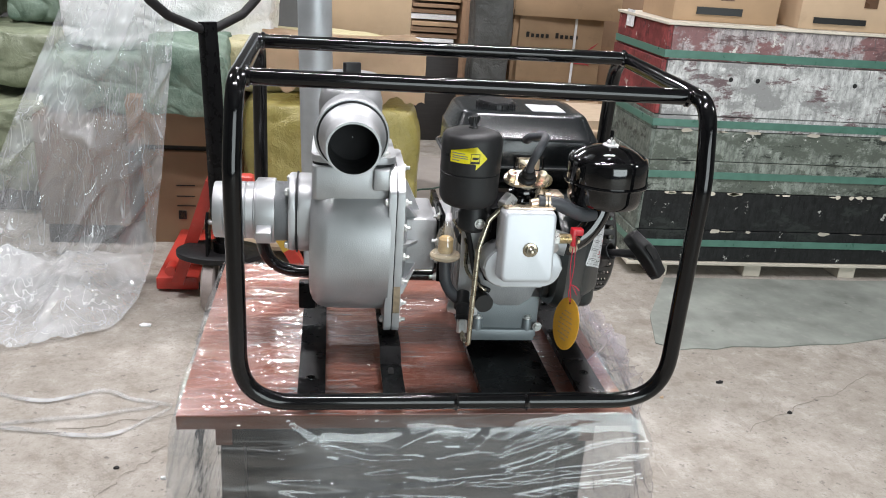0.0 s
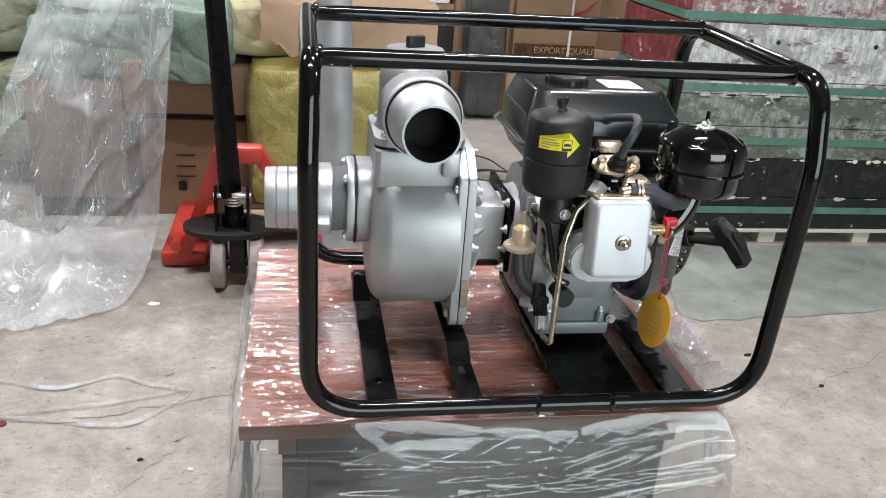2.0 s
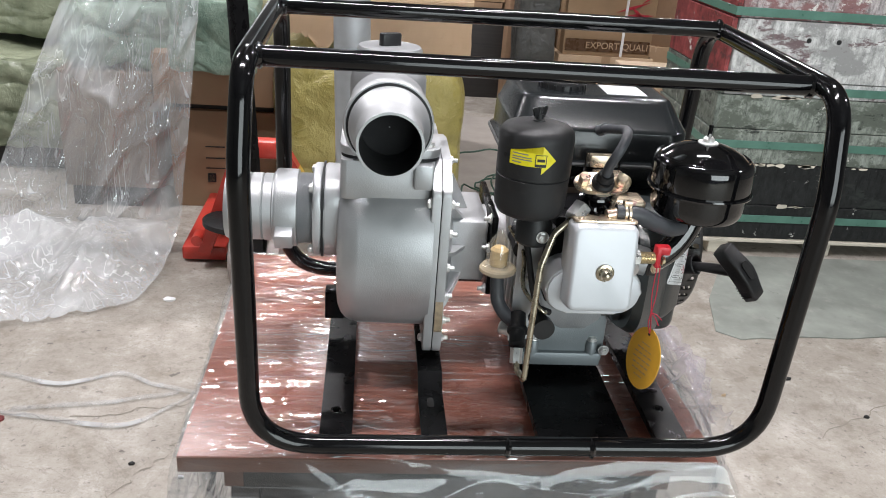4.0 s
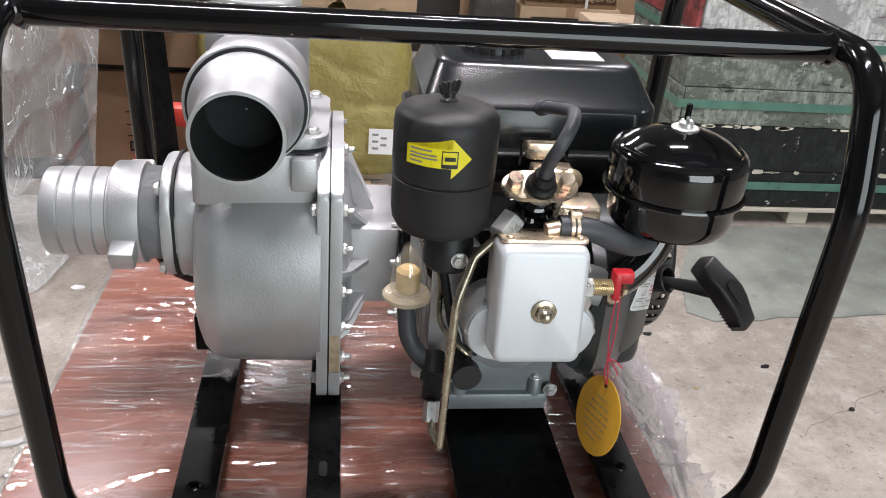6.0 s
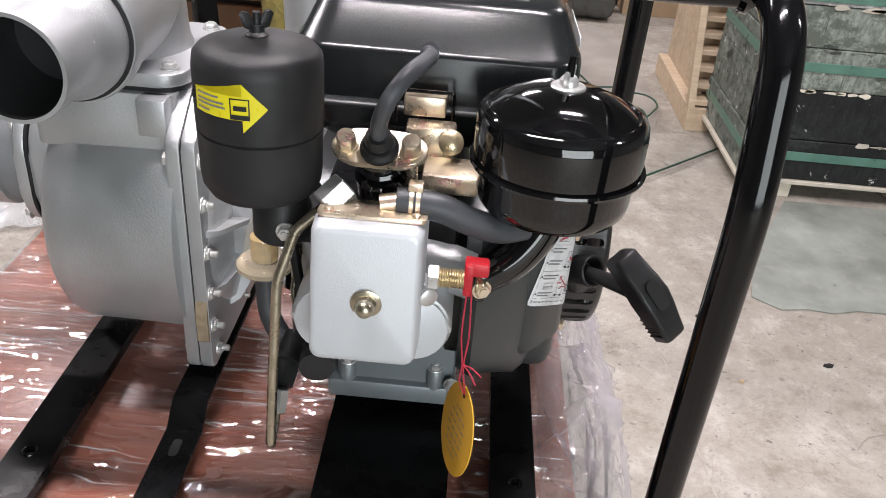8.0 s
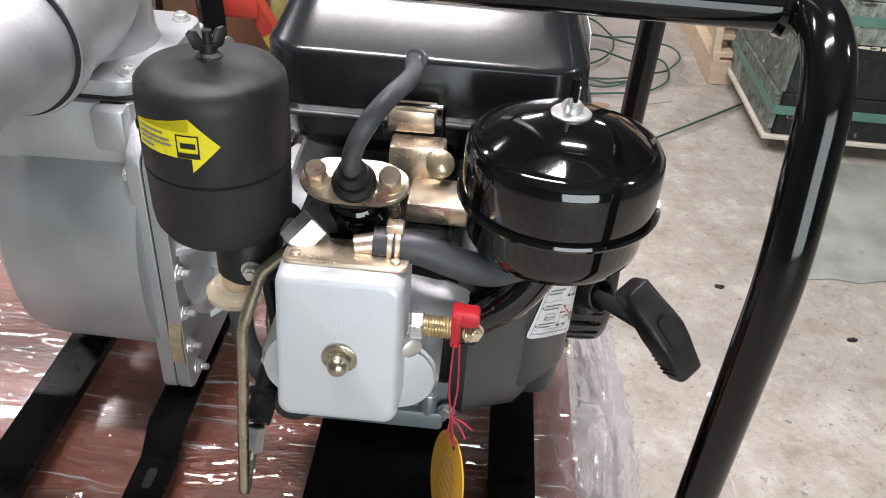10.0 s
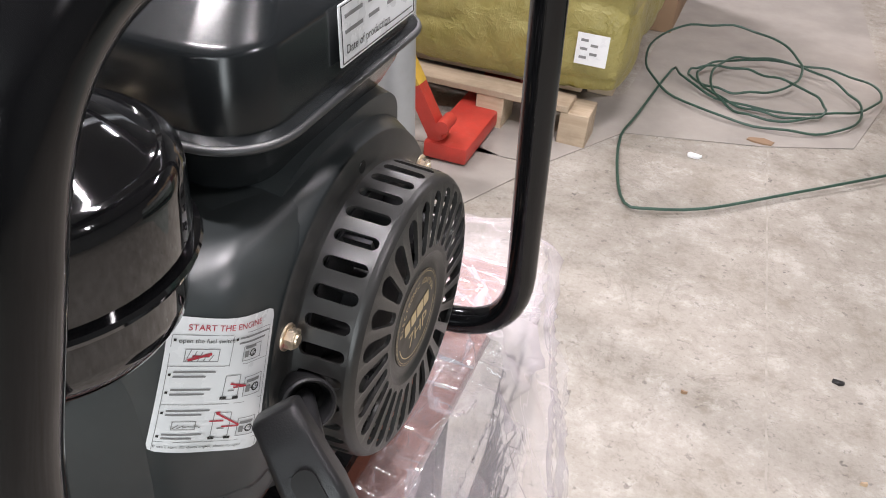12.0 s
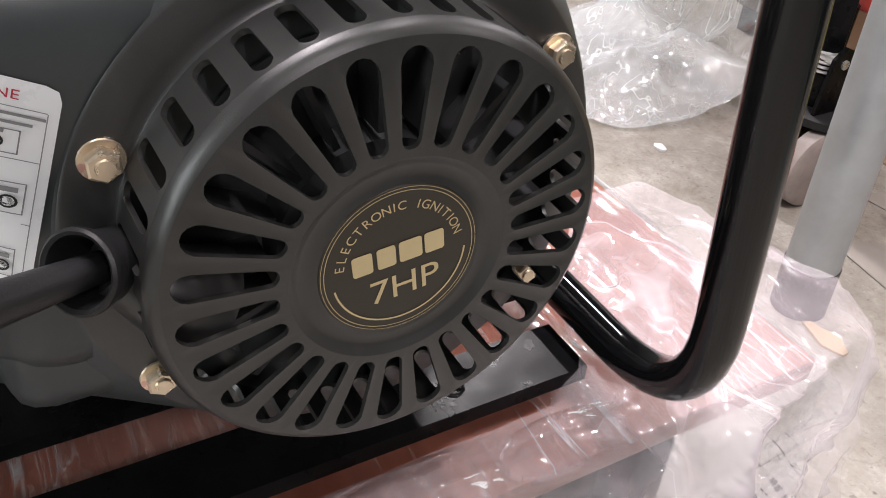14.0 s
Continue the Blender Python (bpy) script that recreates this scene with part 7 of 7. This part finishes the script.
tagged(part("dark_plinth", bm, M_DARKWOOD_SHADE, None), "dark block added for the shadow under the brown cabinet", "plinth")

# ---- floor: sheet, cable, joint, litter ----
M_MAT = surface("grey_green_card", (0.245, 0.262, 0.235), 0.75, 0, 0.32, 5, 0.6, 45, dust=0.55, wear=(7, 0.62, (0.16, 0.17, 0.15)))
bm = bmesh.new()
edge = [(1.03, 1.50), (1.10, 1.445), (1.18, 1.46), (1.25, 1.45), (1.33, 1.475), (1.5, 1.47), (1.64, 1.49), (1.8, 1.50), (2.02, 1.555), (2.6, 1.60), (3.3, 1.62), (3.3, 2.16), (1.32, 2.16), (1.10, 1.75)]
prism(bm, edge, 0.001, 0.0045)
tagged(part("floor_sheet", bm, M_MAT, None), "grey-green card sheet lying flat on the concrete", "floor sheet")
M_FLOORCARD = surface("grey_brown_card", (0.33, 0.30, 0.27), 0.75, 0, 0.15, 6, 0.4, 60, dust=0.3)
for k, out in enumerate(([(-0.5, 1.93), (0.02, 1.98), (0.20, 2.30), (0.62, 2.42), (0.9, 2.55), (1.02, 3.0), (0.95, 4.2), (0.2, 4.3), (0.15, 2.6), (-0.35, 2.1)], [(-0.35, 1.70), (-0.12, 1.66), (0.0, 1.93), (-0.2, 2.0)])):
    bm = bmesh.new()
    prism(bm, out, 0.0008, 0.0036)
    tagged(part("floor_card", bm, M_FLOORCARD, None), "flattened grey-brown card lying on the floor", "floor card")
M_CABLE = surface("dark_green_strap", (0.028, 0.070, 0.050), 0.4, 0, 0.2, 20, 0.1, 300)
loop = [(1.20, 2.60), (0.95, 2.34), (0.69, 2.105), (0.50, 1.93), (0.36, 1.855), (0.29, 1.866), (0.24, 2.0), (0.20, 2.25), (0.22, 2.42)]
for k in range(int(4.4 * 22)):
    a = 2 * math.pi * k / 22 + 3.4
    turn_no = k / 22
    rx, ry = 0.26 + 0.09 * math.sin(turn_no * 2.3 + 0.5), 0.21 + 0.10 * math.sin(turn_no * 1.7 + 2)
    loop.append((0.56 + 0.10 * math.sin(turn_no * 1.9) + rx * math.cos(a), 2.86 + 0.09 * math.sin(turn_no * 2.7 + 1) + ry * math.sin(a)))
bm = bmesh.new()
tube(bm, smooth_path([(x, y, 0.009 + 0.012 * abs(math.sin(i * 1.3)) + max(0.0, y - 2.66) * (0.12 + 0.06 * math.sin(i * 0.2)) * (i > 9)) for i, (x, y) in enumerate(loop)], 3), 0.0044, 8)
tagged(part("cable", bm, M_CABLE, None), "dark green strap coiled loosely on the floor", "cable")
M_JOINT = surface("dark_joint", (0.36, 0.33, 0.29), 0.8, 0, 0.2, 30, 0.3, 200)
bm = bmesh.new()
pts = [(0.64 + 0.12 * k / 40 + 0.006 * noise.noise((k * 0.6, 0, 0)), 2.42 - 1.9 * k / 40) for k in range(41)]
ring_grid(bm, [[(x - 0.0025, y, 0.0012) for x, y in pts], [(x + 0.0025, y, 0.0012) for x, y in pts]], closed=False, cap=False)
tagged(part("floor_joint", bm, M_JOINT, None), "filled joint line in the concrete", "joint", kind="structure")
M_CRACK = surface("dark_crack", (0.25, 0.225, 0.19), 0.85, 0, 0.2, 30, 0.3, 200)
for k, (x0, y0, x1, y1) in enumerate(((-1.5, 0.98, -0.95, 0.93), (-0.95, 0.93, -0.55, 1.05), (1.1, 0.9, 1.75, 1.25), (-0.78, 0.62, -0.62, 0.9))):
    n = 30
    pts = [Vector((x0, y0, 0)).lerp((x1, y1, 0), i / n) + noise.noise_vector((i * 0.35, k * 9, 0)) * 0.028 for i in range(n + 1)]
    bm = bmesh.new()
    w = [0.0022 + 0.0016 * noise.noise((i * 0.9, k, 5)) for i in range(n + 1)]
    ring_grid(bm, [[(p.x, p.y - q, 0.0013) for p, q in zip(pts, w)], [(p.x, p.y + q, 0.0013) for p, q in zip(pts, w)]], closed=False, cap=False)
    tagged(part("floor_crack", bm, M_CRACK, None), "thin dark crack in the concrete", "crack", kind="structure")
M_STRIP = film("pale_strapping", 0.10, 0.08, scale=6, relief=0.004, fog=0.5)
for k, pts in enumerate(([(-1.30, 1.15), (-1.17, 1.13), (-1.03, 1.09), (-0.89, 1.15), (-0.78, 1.10), (-0.66, 1.06)], [(-1.25, 0.97), (-1.01, 0.93), (-0.82, 0.90), (-0.72, 0.98), (-0.66, 1.05)], [(-1.12, 0.97), (-0.91, 1.0), (-0.80, 1.03), (-0.70, 1.06)])):
    line = smooth_path([(x, y, 0.004) for x, y in pts], 8)
    bm = bmesh.new()
    ring_grid(bm, [[(p[0], p[1] - 0.009, 0.003 + 0.004 * abs(math.sin(i * 0.3))) for i, p in enumerate(line)], [(p[0], p[1] + 0.009, 0.005 + 0.004 * abs(math.sin(i * 0.3))) for i, p in enumerate(line)]], closed=False, cap=False)
    bmesh.ops.solidify(bm, geom=bm.faces[:], thickness=0.0012)
    tagged(part("strapping", bm, M_STRIP, None), "loose pale plastic strapping lying on concrete", "strapping", "loose strapping")
random.seed(12)
M_LITTER = [M_CARD3, M_INK, M_WHITE, M_RUBBER, M_CARD2]
for k, (x, y, s) in enumerate(((0.855, 1.372, 0.015), (0.43, 2.25, 0.03), (-0.85, 1.62, 0.03), (1.6, 0.85, 0.009), (0.9, 1.1, 0.008), (0.55, 1.2, 0.007), (-0.75, 0.75, 0.010), (-0.62, 0.70, 0.008), (1.15, 1.2, 0.014), (-0.12, 1.42, 0.06), (0.62, 2.45, 0.05), (1.3, 1.0, 0.012), (0.75, 0.95, 0.010), (-1.14, 0.925, 0.03))):
    bm = bmesh.new()
    n = 9
    prism(bm, [(x + s * (0.6 + 0.5 * random.random()) * math.cos(2 * math.pi * i / n), y + 0.45 * s * (0.6 + 0.5 * random.random()) * math.sin(2 * math.pi * i / n)) for i in range(n)], 0.0006, 0.004)
    for v in bm.verts:
        if v.co.z > 0.002:
            v.co.z += random.random() * 0.006
    tagged(part("litter", bm, M_REDP if k == 13 else M_LITTER[k % 5] if k > 1 else (M_INK, M_WHITE)[k], None), "small scrap of litter lying on the concrete", "litter", "floor litter")

# ---- ceiling battens ----
M_LAMP = bpy.data.materials.new("lamp_tube")
M_LAMP.use_nodes = True
M_LAMP.node_tree.nodes["Principled BSDF"].inputs["Emission Color"].default_value = (0.95, 1, 0.97, 1)
M_LAMP.node_tree.nodes["Principled BSDF"].inputs["Emission Strength"].default_value = 6.0
for bx, by in BATTENS:
    hl = 0.62 if by == -0.10 else 0.32
    lamp = thing("ceiling_lamp", (bx, by, 3.6), "white fluorescent batten hanging from the ceiling", "lamp", "ceiling battens")
    bm = bmesh.new()
    box(bm, (bx - hl - 0.02, by - 0.04, 3.34), (bx + hl + 0.02, by + 0.04, 3.40), 0.006)
    part("housing", bm, M_WHITE, lamp)
    bm = bmesh.new()
    rod(bm, (bx - hl, by, 3.315), (bx + hl, by, 3.315), 0.014, 14)
    part("tube", bm, M_LAMP, lamp)
    for dx in (-0.25, 0.25):
        bm = bmesh.new()
        rod(bm, (bx + dx, by, 3.40), (bx + dx, by, 3.6), 0.004, 8)
        part("hanger", bm, M_ZINC, lamp)
